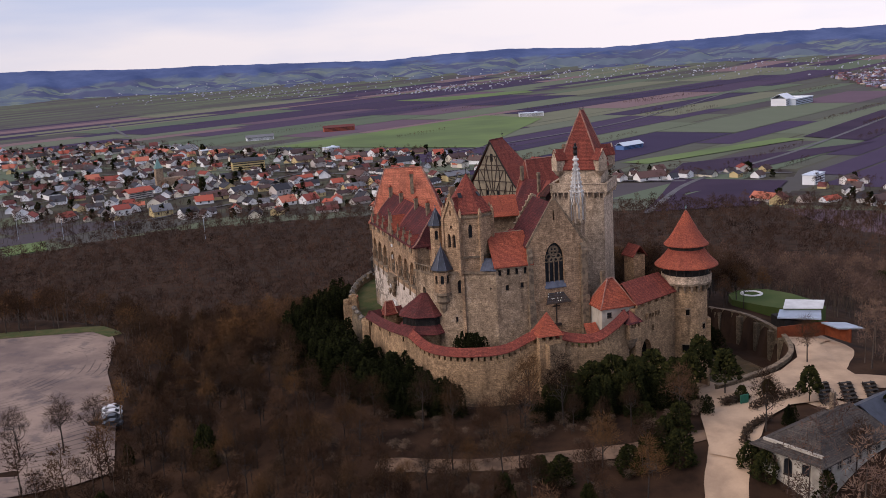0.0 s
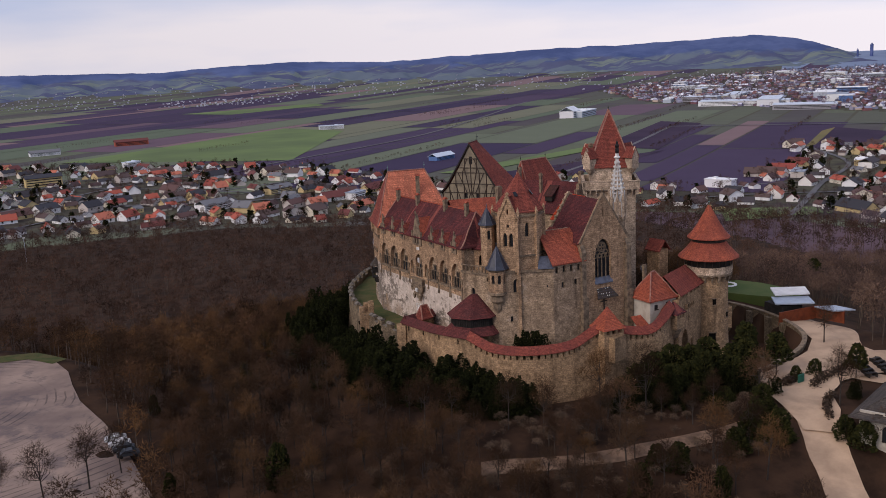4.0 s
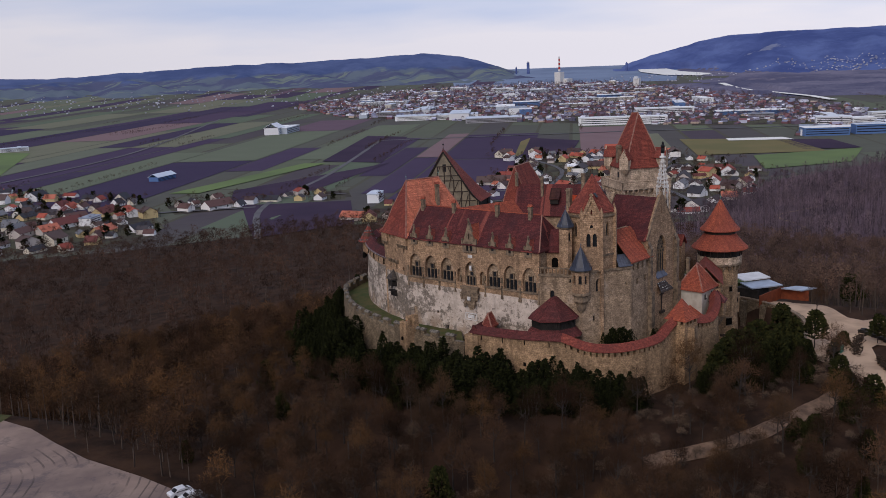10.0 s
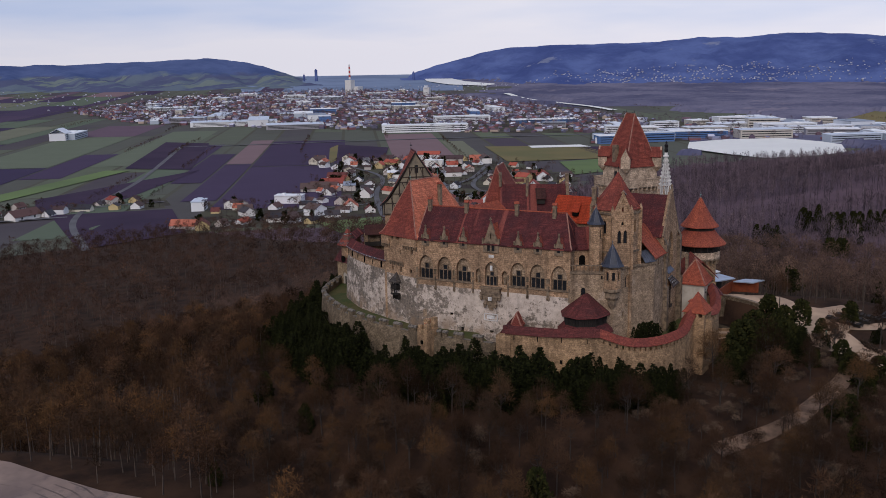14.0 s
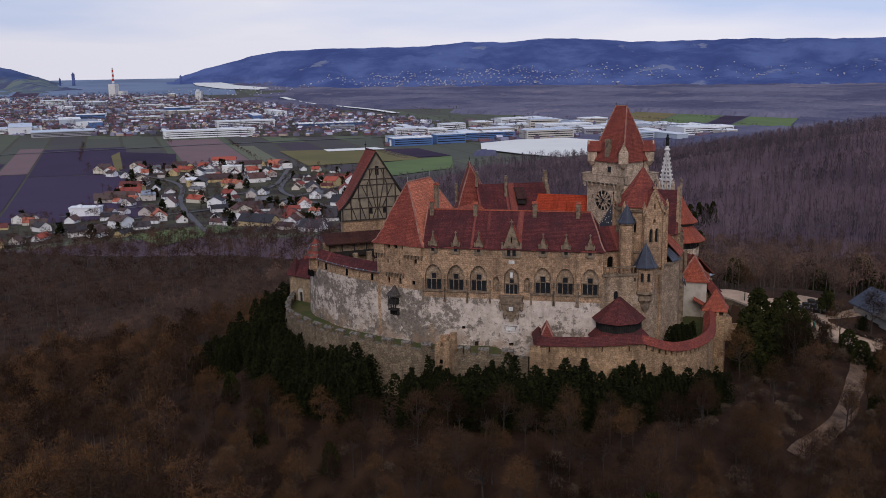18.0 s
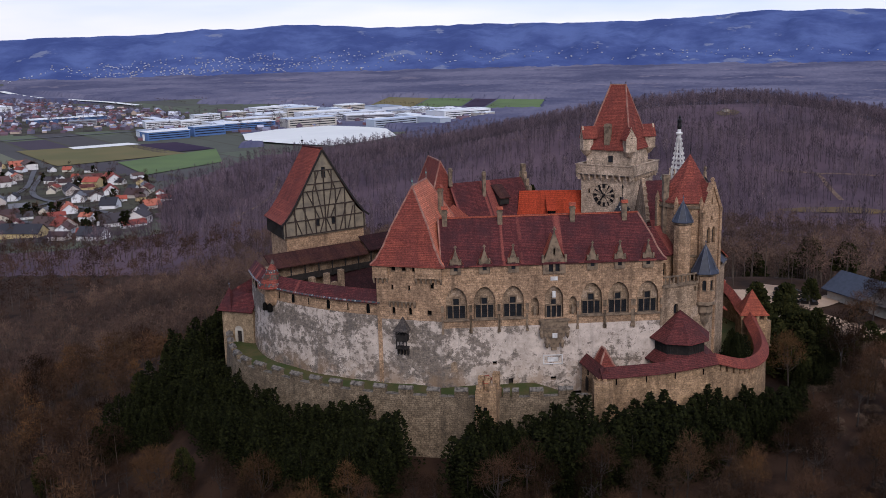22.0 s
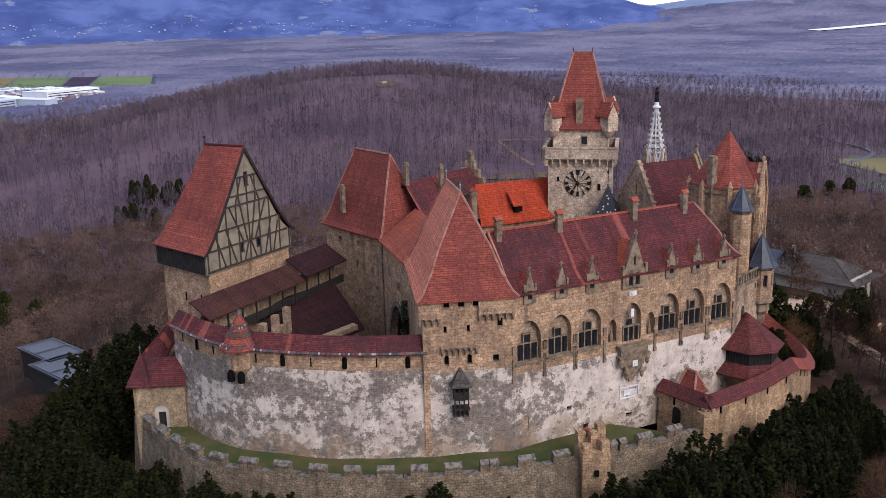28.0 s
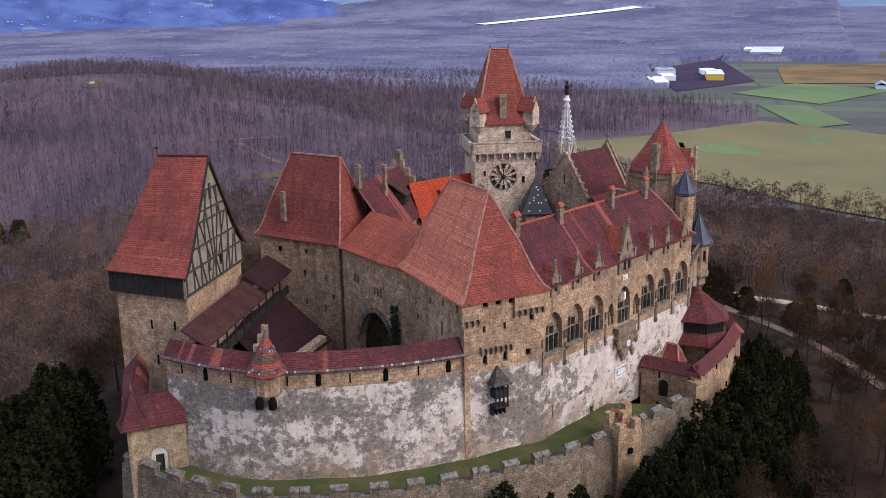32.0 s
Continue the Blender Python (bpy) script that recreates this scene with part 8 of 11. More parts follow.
def sheet(poly, lift, cell=3.0, z=None):
    """A ground patch of any outline."""
    bm = bmesh.new()
    vs = [bm.verts.new((x, y, 0)) for x, y in poly]
    ed = [bm.edges.new((vs[i], vs[(i + 1) % len(vs)])) for i in range(len(vs))]
    bmesh.ops.triangle_fill(bm, use_beauty=True, use_dissolve=False, edges=ed)
    for _ in range(6):
        long_ = [e for e in bm.edges if e.calc_length() > cell * 2]
        if not long_:
            break
        bmesh.ops.subdivide_edges(bm, edges=long_, cuts=1)
        bmesh.ops.triangulate(bm, faces=bm.faces)
    for v in bm.verts:
        v.co.z = (float(land(v.co.x, v.co.y)) if z is None else z) + lift
    return bm


# parking ground with tyre rings
k_ = Nodes("rutted_gravel", 0.95, spec=0.1)
c_ = k_.mix(k_.step(k_.noise(0.035, 5.0, 0.6), 0.35, 0.65), (0.330, 0.242, 0.192), (0.165, 0.122, 0.108))
c_ = k_.mix(k_.math('MULTIPLY', k_.step(k_.noise(0.16, 6.0, 0.7), 0.5, 0.64), 0.6), c_, (0.105, 0.086, 0.088))
wv = k_.t.nodes.new("ShaderNodeTexWave")
wv.wave_type, wv.rings_direction = 'RINGS', 'Z'
wv.inputs["Scale"].default_value, wv.inputs["Distortion"].default_value, wv.inputs["Detail"].default_value, wv.inputs["Detail Scale"].default_value = 0.16, 5.0, 3.0, 0.25
mp_ = k_.t.nodes.new("ShaderNodeMapping")
mp_.inputs["Location"].default_value = (118, -232, 0)
k_.link(k_.co.outputs["Object"], mp_.inputs["Vector"])
k_.link(mp_.outputs["Vector"], wv.inputs["Vector"])
ruts = k_.math('MULTIPLY', k_.step(wv.outputs["Fac"], 0.86, 0.97), k_.step(k_.noise(0.05, 4.0, 0.6), 0.48, 0.6))
c_ = k_.mix(k_.math('MULTIPLY', ruts, 0.6), c_, (0.05, 0.042, 0.04))
k_.bump(k_.noise(2.0, 6.0, 0.7), 0.4, 0.06)
RUTTED = k_.done(c_)
solo("parking_ground", sheet(LOT, 0.25, 6.0), RUTTED, "rutted pale gravel parking ground", kind="structure")
bm = sheet([(-97, 262), (-104, 268.5), (-131, 266), (-190, 256), (-190, 262), (-131, 272.5), (-103, 275), (-94, 266)], 0.35, 4.0)
solo("lot_verge", bm, GRASS, "mossy grass verge", kind="structure")
for i, (ln, w) in enumerate(zip(PATHS, (6.5, 7.0, 7.0, 3.4, 5.0, 2.6, 3.0, 2.0, 3.0, 4.0, 3.0))):
    solo("path", ribbon(ln, w, 0.12 + 0.02 * i), PATH_EARTH if i == 3 or i > 4 else GRAVEL, "pale gravel path through the wood", kind="structure")
bm = sheet([(42, 144), (46.5, 141), (51, 147), (54, 154), (60, 159.5), (68, 161), (76, 160), (77, 168), (75.5, 180), (77, 192), (82, 198.5), (72, 199), (71.8, 192), (69.6, 184), (64, 177), (55, 171), (46, 167), (43.5, 156)], 0.4, 3.0)
solo("forecourt", bm, GRAVEL, "pale gravel forecourt before the castle bridge", kind="structure")

# moat wall: curved retaining wall with a pale coping
mwt = thing("moat_wall", "curved stone retaining wall with pale coping round the dry moat", "wall", (66, 195, -10))
ml = smooth_line([(61.5, 221.0, 0), (67.5, 214.5, 0), (70.6, 204.0, 0), (70.8, 195.0, 0), (68.6, 186.0, 0), (63.0, 178.6, 0), (55.5, 173.2, 0), (49.5, 169.6, 0)], 1.5)
ml = [(x, y, nx, ny, 0.0) if (nx * (x - 56) + ny * (y - 193)) < 0 else (x, y, -nx, -ny, 0.0) for x, y, nx, ny, dz in ml]
bm = bmesh.new()
curved_wall(bm, ml, -14, -3.6, 0.7)
part("wall", bm, STONE_PARAPET, mwt)
for i in range(len(ml) - 1):
    x, y, nx, ny, _ = ml[i]
    x2, y2 = ml[i + 1][:2]
    bm = bmesh.new()
    beam(bm, (x - nx * 0.35, y - ny * 0.35, -3.5), (x2 - ml[i + 1][2] * 0.35, y2 - ml[i + 1][3] * 0.35, -3.5), 1.0, 0.25)
    part("coping_stone", bm, DRESSED, mwt)
for i in range(2, 22, 4):
    if i < len(ml):
        x, y, nx, ny, _ = ml[i]
        bm = bmesh.new()
        box(bm, (x + nx * 0.4, y + ny * 0.4, -8.7), (1.2, 1.4, 9.2), math.degrees(math.atan2(ny, nx)))
        part("buttress", bm, STONE_PARAPET, mwt)
# bridge to the gate
br = thing("gate_bridge", "stone causeway with low parapets leading to the gate", "bridge", (42, 179, -8))
bm = bmesh.new()
slope(bm, (37.6, 183.6, -5.2), (40.8, 186.0, -5.2), (48.6, 171.0, -4.0), (45.0, 169.4, -4.0), 6.0)
part("deck", bm, GRAVEL, br)
for a, b in (((37.4, 183.4), (44.8, 169.2)), ((41.0, 186.2), (48.8, 171.2))):
    bm = bmesh.new()
    beam(bm, (*a, -5.0), (*b, -3.7), 0.5, 1.8)
    part("parapet", bm, STONE_LOW, br)

# rust-red ticket pavilion with metal roofs
pav = thing("ticket_pavilion", "low rust-red steel pavilion with white and grey flat roofs", "building", (80, 206, -5))
bm = bmesh.new()
for a, b in (((71.5, 204.8), (82.5, 207.2)), ((82.5, 207.2), (85.5, 201.0))):
    beam(bm, (*a, -3.3), (*b, -3.3), 0.3, 3.0)
part("screen_wall", bm, CORTEN, pav, "rusty weathered steel screen wall")
bm = bmesh.new()
prism(bm, [(74, 207.5), (80, 209), (79, 215), (73, 213.5)], -5, -1.4)
part("kiosk", bm, TIMBER, pav)
for pts, z, m_, nm in (([(72.5, 208.0), (81.0, 205.5), (83.2, 211.6), (75.0, 214.0)], -0.9, ROOF_METAL, "metal_roof"), ([(75.5, 213.2), (83.5, 211.4), (86.2, 217.6), (78.2, 219.8)], -0.3, ROOF_WHITE, "white_roof"),
                       ([(81.2, 206.2), (86.0, 205.2), (88.0, 200.6), (83.0, 201.4)], -1.9, ROOF_METAL, "metal_roof")):
    bm = bmesh.new()
    prism(bm, pts, z, z + 0.28)
    part(nm, bm, m_, pav)
pav.location += Vector((-1.5, -7.5, 0.0))
bm = bmesh.new()
prism(bm, [(68, 224), (68.6, 229), (71, 232), (75, 233.6), (79, 232), (83, 227), (86, 220), (86.5, 214), (84, 211.5), (80, 212), (74, 217)], -10, -2.8)
solo("pavilion_lawn", bm, LAWN, "bright green lawn mound", kind="structure")

bm = bmesh.new()
lathe(bm, 74.0, 228.5, [(1.9, -2.75), (2.0, -2.55), (2.6, -2.55), (2.7, -2.75)], 24)
solo("paved_ring", bm, ROOF_WHITE, "pale paved ring on the lawn mound", kind="structure")
solo("moat_floor", sheet([(52, 180), (56, 176.5), (61, 181), (65.5, 188), (67, 196), (64, 205), (57, 207), (51, 198)], 0.2, 2.0), MOAT_GRASS, "dry brown grass on the moat floor", kind="structure")

# inn with grey shingle roof
inn = thing("inn", "white inn with grey shingled half-hipped roof beside the forecourt", "house", (62, 144, -5))
I0, iu = Vector((54.6, 130.8)), Vector((0.80, 0.60))
iv = Vector((-0.60, 0.80))
iq = lambda a, b: tuple(I0 + iu * a + iv * b)
zb = -5.5
ip = Plane(iq(0, 0), iq(17, 0), iq(8, 5))
ih = [rect(2 + i * 2.6, zb + 1.3, 1.3, zb + 2.8) for i in range(6)]
bm = bmesh.new()
pierced(bm, ip, [(0, zb - 4), (17, zb - 4), (17, zb + 4.2), (0, zb + 4.2)], ih, 0.4)
part("wall", bm, WHITE_PLASTER, inn)
for h in ih:
    pane(inn, ip, h, 0.2, 1, 1, 0.08, WHITE_PLASTER)
ip2 = Plane(iq(0, 10), iq(0, 0), iq(8, 5))
ih2 = [rect(1.6, zb + 1.0, 1.4, zb + 2.6), rounded(4.4, zb, 1.5, zb + 2.0), rect(7.4, zb + 1.0, 1.4, zb + 2.6), rect(3.0, zb + 3.4, 1.3, zb + 4.6)]
bm = bmesh.new()
pierced(bm, ip2, [(0, zb - 4), (10, zb - 4), (10, zb + 4.8), (0, zb + 4.8)], ih2, 0.4)
part("end_wall", bm, WHITE_PLASTER, inn)
for h in ih2:
    pane(inn, ip2, h, 0.2, 1, 0, 0.08, TIMBER)
for pl, ln in ((ip, 17.0), (ip2, 10.0)):        # dark boards put in for the shadow strip below the eaves
    nb = int(ln / 0.9)
    for i in range(nb):
        if not (pl is ip2 and 2.6 < (i + 0.5) * ln / nb < 4.8):
            bm = bmesh.new()
            pl.bar(bm, (i + 0.5) * ln / nb, zb + 3.6, ln / nb - 0.04, 1.0, -0.12, 0.02)
            part("eaves_shade_board", bm, TIMBER, inn)
bm = bmesh.new()
prism(bm, [iq(0.45, 0.45), iq(17, 0.45), iq(17, 10), iq(0.45, 10)], zb - 4, zb + 4.2)
part("rear_wall", bm, WHITE_PLASTER, inn)
bm = bmesh.new()
hip_roof(bm, [iq(-1.5, -1.4), iq(17.6, -1.4), iq(17.6, 11.3), iq(-1.5, 11.3)], zb + 3.9, [iq(6.2, 5), iq(15.0, 5)], zb + 7.6, 0.5, 0.3)
part("roof", bm, SHINGLE, inn)
bm = bmesh.new()
prism(bm, [iq(17, -0.5), iq(30, -0.5), iq(30, 9), iq(17, 9)], zb - 4, zb + 3.4)
part("annex_wall", bm, WHITE_PLASTER, inn)
bm = bmesh.new()
slope(bm, (*iq(16.8, -1.2), zb + 3.4), (*iq(31, -1.2), zb + 3.4), (*iq(31, 4.4), zb + 7.0), (*iq(16.8, 4.4), zb + 7.0))
slope(bm, (*iq(16.8, 4.4), zb + 7.0), (*iq(31, 4.4), zb + 7.0), (*iq(31, 10), zb + 3.4), (*iq(16.8, 10), zb + 3.4))
part("annex_roof", bm, SLATE, inn, "blue-grey metal annex roof")
chimney(inn, *iq(13.6, 7.0), zb + 5, zb + 9.2, 0.7, 0.7, 37, False)
# benches and tables outside
bt = thing("bench_table", "dark timber beer-garden table with two benches", "table", (66, 159.5, -4), "tables of the inn garden")
bm = bmesh.new()
box(bm, (66, 159.5, -3.25), (2.2, 0.7, 0.06))
part("tabletop", bm, TIMBER, bt)
for dy in (-0.75, 0.75):
    bm = bmesh.new()
    box(bm, (66, 159.5 + dy, -3.55), (2.2, 0.28, 0.05))
    part("bench_seat", bm, TIMBER, bt)
for dx in (-0.8, 0.8):
    bm = bmesh.new()
    box(bm, (66 + dx, 159.5, -3.62), (0.08, 1.6, 0.72))
    part("trestle", bm, TIMBER, bt)
for i in range(5):
    for j in range(3):
        if i + j:
            x, y = 66.2 + j * 4.0 + i * 0.5, 159.6 + i * 1.9 - j * 0.5
            copy_thing(bt, Matrix.Translation((x, y, -4.0)) @ Matrix.Rotation(radians(12), 4, 'Z'))
bm = bmesh.new()
box(bm, (52.4, 161.2, -3.2), (1.6, 0.25, 1.5), 20)
for k in (-0.6, 0.6):
    box(bm, (52.4 + k * 0.94, 161.2 + k * 0.34, -4.2), (0.12, 0.12, 1.4), 20)
solo("notice_board", bm, GREEN_PAINT, "green painted notice board on posts", "sign")


# parked cars
def car(paint, name_label, x, y, ang, z):
    c = thing("car", name_label, "car", (0, 0, 0), "cars on the parking ground")
    bm = bmesh.new()
    prof = [(-2.15, 0.35), (-2.2, 0.75), (-1.9, 0.95), (-1.35, 1.0), (-0.75, 1.45), (0.75, 1.48), (1.5, 1.0), (2.0, 0.92), (2.2, 0.7), (2.15, 0.35)]
    loop_faces(bm, [[(px, -0.86, pz) for px, pz in prof], [(px, -0.72 if pz > 1.2 else -0.9, pz + 0.001) for px, pz in prof],
                    [(px, 0.72 if pz > 1.2 else 0.9, pz + 0.001) for px, pz in prof], [(px, 0.86, pz) for px, pz in prof]], True, True, True)
    part("body", bm, paint, c)
    for sy in (-1, 1):
        bm = bmesh.new()
        bm.faces.new([bm.verts.new(p) for p in ((-1.2, sy * 0.905, 1.0), (1.3, sy * 0.905, 1.0), (0.7, sy * 0.74, 1.43), (-0.7, sy * 0.74, 1.41))])
        bmesh.ops.solidify(bm, geom=bm.faces[:], thickness=0.02)
        part("side_window", bm, GLASS, c)
        for px in (-1.35, 1.35):
            bm = bmesh.new()
            bmesh.ops.create_cone(bm, cap_ends=True, segments=16, radius1=0.33, radius2=0.33, depth=0.24, matrix=Matrix.Translation((px, sy * 0.82, 0.33)) @ Matrix.Rotation(math.pi / 2, 4, 'X'))
            part("wheel", bm, IRON, c)
    for px, pz, dx in ((-1.05, 1.24, 0.33), (1.15, 1.24, -0.42)):
        bm = bmesh.new()
        bm.faces.new([bm.verts.new(p) for p in ((px - dx, -0.75, pz - 0.22), (px - dx, 0.75, pz - 0.22), (px + dx * 0.8, 0.68, pz + 0.2), (px + dx * 0.8, -0.68, pz + 0.2))])
        bmesh.ops.solidify(bm, geom=bm.faces[:], thickness=0.05)
        part("windscreen", bm, GLASS, c)
    c.matrix_basis = Matrix.Translation((x, y, z)) @ Matrix.Rotation(radians(ang), 4, 'Z')
    return c


CAR_WHITE = plain("white_car_paint", (0.72, 0.72, 0.73), (0.68, 0.68, 0.70), 0.5, 0.3, bump=0.0, spec=0.5)
CAR_DARK = plain("dark_car_paint", (0.03, 0.035, 0.045), (0.04, 0.045, 0.055), 0.5, 0.3, bump=0.0, spec=0.5)
for i, (p, l) in enumerate(((CAR_WHITE, "white hatchback parked at the gravel's edge"), (CAR_WHITE, "white estate car parked in a row"), (CAR_DARK, "dark blue saloon parked beside white cars"), (CAR_DARK, "black car parked at the end of the row"))):
    car(p, l, -75.5 + i * 1.1, 203.0 - i * 3.0, 8, float(land(-75, 200)) + 0.3)

# flat-roofed sheds in the wood beyond the outwork
shd = thing("garden_sheds", "row of low sheds with dark roofs under the trees", "shed", (68, 292, 0))
zg = float(land(68, 292)) - 0.6
for i, (x, y, w, d) in enumerate(((57, 285.5, 13, 7), (67.5, 292, 15, 8), (79, 298, 13, 7))):
    bm = bmesh.new()
    box(bm, (x, y, zg + 1.0), (w, d, 6), 40)
    part("wall", bm, TIMBER, shd)
    bm = bmesh.new()
    box(bm, (x, y, zg + 4.2), (w + 1, d + 1, 0.4), 40)
    shed_roof = part("roof", bm, SLATE_BLACK, shd)
    cs, sn = math.cos(radians(40)), math.sin(radians(40))
    for u0, v0, u1, v1 in ((-w / 2, -d / 2, w / 2, -d / 2), (w / 2, -d / 2, w / 2, d / 2), (w / 2, d / 2, -w / 2, d / 2), (-w / 2, d / 2, -w / 2, -d / 2), (0, -d / 2, 0, d / 2)):
        bm = bmesh.new()
        beam(bm, (x + u0 * cs - v0 * sn, y + u0 * sn + v0 * cs, zg + 4.5), (x + u1 * cs - v1 * sn, y + u1 * sn + v1 * cs, zg + 4.5), 0.13, 0.12)
        part("roof_edge", bm, LEAD, shed_roof)

# clipped beech hedges on the forecourt
HR = np.random.default_rng(31)
for pts, hw, hh in (([(52.8, 157.8), (56, 160.6), (60, 162.8), (64.5, 165)], 0.9, 1.5), ([(48.8, 160.8), (50.6, 162.2), (53, 163.2)], 0.9, 1.4), ([(47.5, 145), (49.2, 148.6), (51.6, 151.6), (54.6, 154)], 0.6, 1.2)):
    V, F = [], []
    for _ in range(900):
        q = HR.uniform(0, len(pts) - 1.001)
        a, b = np.array(pts[int(q)]), np.array(pts[int(q) + 1])
        c = a + (b - a) * (q % 1) + HR.uniform(-hw, hw, 2)
        z = float(land(*c)) + hh * HR.uniform(0, 1) ** 0.6
        k = len(V)
        for _ in range(3):
            V.append((c[0] + HR.normal(0, 0.2), c[1] + HR.normal(0, 0.2), z + HR.normal(0, 0.16)))
        F.append((k, k + 1, k + 2))
    me = bpy.data.meshes.new("hedge")
    me.from_pydata(V, [], F)
    me.materials.append(HEDGE)
    tagged(new("hedge", me), "brown clipped beech hedge on the gravel forecourt", "hedge")
# clearings on the far hill, with a white hut
for cx, cy, rx, ry, mt, l in ((716, 170, 15, 10, MOAT_GRASS, "ochre clearing on the wooded hill"), (400, 116, 9, 30, FIELD_OCHRE, "ochre clearing in the wood")):
    solo("clearing", sheet([(cx + rx * math.cos(i * 0.524) * (0.85 + 0.15 * math.sin(3 * i)), cy + ry * math.sin(i * 0.524)) for i in range(12)], 0.5, 6.0), mt, l, kind="structure")
hz = float(land(722, 172))
hut = thing("hut", "small white hut in the clearing on the far hill", "hut", (722, 172, hz))
bm = bmesh.new()
box(bm, (722, 172, hz + 0.9), (6.5, 4.5, 3.0), 20)
part("wall", bm, WHITE_PLASTER, hut)
bm = bmesh.new()
poly_roof(bm, [(722 + 4.4 * math.cos(radians(20 + a)), 172 + 4.4 * math.sin(radians(20 + a))) for a in (34, 146, 214, 326)], hz + 2.4, (722, 172), hz + 3.9, 0.2)
part("roof", bm, HOUSE_ROOF, hut)


# ---- trees ----
def tube(V, F, a, b, ra, rb, n=4):
    """A tapered limb between two points, added to vertex and face lists."""
    a, b = np.asarray(a, float), np.asarray(b, float)
    t = b - a
    t = t / (np.linalg.norm(t) + 1e-9)
    u = np.cross(t, (0.3, 0.9, 0.1))
    u /= np.linalg.norm(u)
    v = np.cross(t, u)
    k = len(V)
    for c, r in ((a, ra), (b, rb)):
        for i in range(n):
            w = 2 * np.pi * i / n
            V.append(c + r * (np.cos(w) * u + np.sin(w) * v))
    for i in range(n):
        j = (i + 1) % n
        F.append((k + i, k + j, k + n + j, k + n + i))


def bare_tree(rng, H, limbs, tufts, width, wood_sides=5, length=0.085, boughs=True):
    """Vertex and face lists of (trunk and limbs, twigs) of a leafless tree that stands at the origin: a rounded
    crown of several billows, each a brush of fine twigs round the end of a limb."""
    V, F, TV, TF = [], [], [], []
    lean = rng.normal(0, 0.03, 2) * H
    fork = np.array([lean[0] * 0.5, lean[1] * 0.5, H * rng.uniform(0.28, 0.4)])
    r0 = 0.016 * H
    tube(V, F, (0, 0, -1.0), fork, r0, r0 * 0.72, wood_sides)
    top = np.array([lean[0], lean[1], H * 0.74])
    tube(V, F, fork, top, r0 * 0.7, r0 * 0.25, max(3, wood_sides - 1))
    spread = rng.uniform(0.5, 0.85)
    for i in range(limbs):
        a = 2.4 * i + rng.uniform(-0.5, 0.5)
        q = math.sqrt((i + 0.3) / limbs)
        R = H * 0.31 * q * spread * rng.uniform(0.85, 1.15)
        s = fork + (top - fork) * rng.uniform(0.0, 0.7)
        e = np.array([lean[0] + np.cos(a) * R, lean[1] + np.sin(a) * R, H * (0.87 - 0.36 * q * q + rng.normal(0, 0.05))])
        m = (s + e) / 2 + np.array([np.cos(a), np.sin(a), -0.4]) * 0.05 * H + rng.normal(0, 0.015 * H, 3)
        if boughs:
            tube(V, F, s, m, r0 * 0.42, r0 * 0.26, 3)
            tube(V, F, m, e, r0 * 0.26, r0 * 0.08, 3)
        rl = H * rng.uniform(0.105, 0.16)
        for _ in range(tufts):
            out = rng.normal(0, 1, 3)
            out[2] = out[2] * 0.8 + 0.25
            out /= np.linalg.norm(out)
            p = e + out * rl * rng.uniform(0.25, 0.95) * np.array([1.0, 1.0, 0.85])
            d = np.cross(out, rng.normal(0, 1, 3))
            d = d / (np.linalg.norm(d) + 1e-9) * rng.uniform(0.3, 1.0) + out * rng.uniform(0.3, 1.0) + np.array([0, 0, 0.3])
            d = d / np.linalg.norm(d)
            w = np.cross(d, out + rng.normal(0, 0.25, 3))
            w = w / (np.linalg.norm(w) + 1e-9) * width * rng.uniform(0.6, 1.3)
            k = len(TV)
            TV += [p - w, p + w, p + d * H * length * rng.uniform(0.6, 1.35)]
            TF.append((k, k + 1, k + 2))
    return np.array(V), F, np.array(TV), TF


def quick_mesh(name, V, F, material):
    me = bpy.data.meshes.new(name)
    me.from_pydata(V.tolist() if hasattr(V, "tolist") else V, [], F)
    me.materials.append(material)
    return me


def conifer(rng, H, R, clumps, shape=0.8, low=0.02, size=0.55):
    """Trunk and a crown of many small leafy tufts, dense outside and ragged."""
    V, F, CV, CF = [], [], [], []
    tube(V, F, (0, 0, -1), (0, 0, H * 0.9), 0.018 * H, 0.005 * H, 5)
    for i in range(clumps):
        h = low + (1 - low) * rng.uniform(0, 1) ** 0.9
        a = rng.uniform(0, 2 * np.pi)
        lob = 1 + 0.22 * np.sin(3 * a + 7 * h) + 0.15 * np.sin(5 * a - 4 * h)
        r = R * max(0.05, (1 - h) ** shape) * lob * rng.uniform(0.55, 1.05) ** 0.5
        if h < 0.2:
            r *= 0.6 + 2 * h
        c = np.array([np.cos(a) * r, np.sin(a) * r, h * H])
        out = np.array([np.cos(a), np.sin(a), rng.uniform(-0.25, 0.7)])
        s = size * rng.uniform(0.6, 1.3)
        t = np.cross(out, (0, 0, 1)) + rng.normal(0, 0.25, 3)
        k = len(CV)
        CV += [c - t * s * 0.5, c + t * s * 0.5, c + out * s * 1.1, c + out * s * 0.5 + np.array([0, 0, s * 0.6]) + rng.normal(0, 0.15, 3) * s]
        CF += [(k, k + 1, k + 2), (k, k + 2, k + 3), (k + 1, k + 3, k + 2)]
    return np.array(V), F, np.array(CV), CF


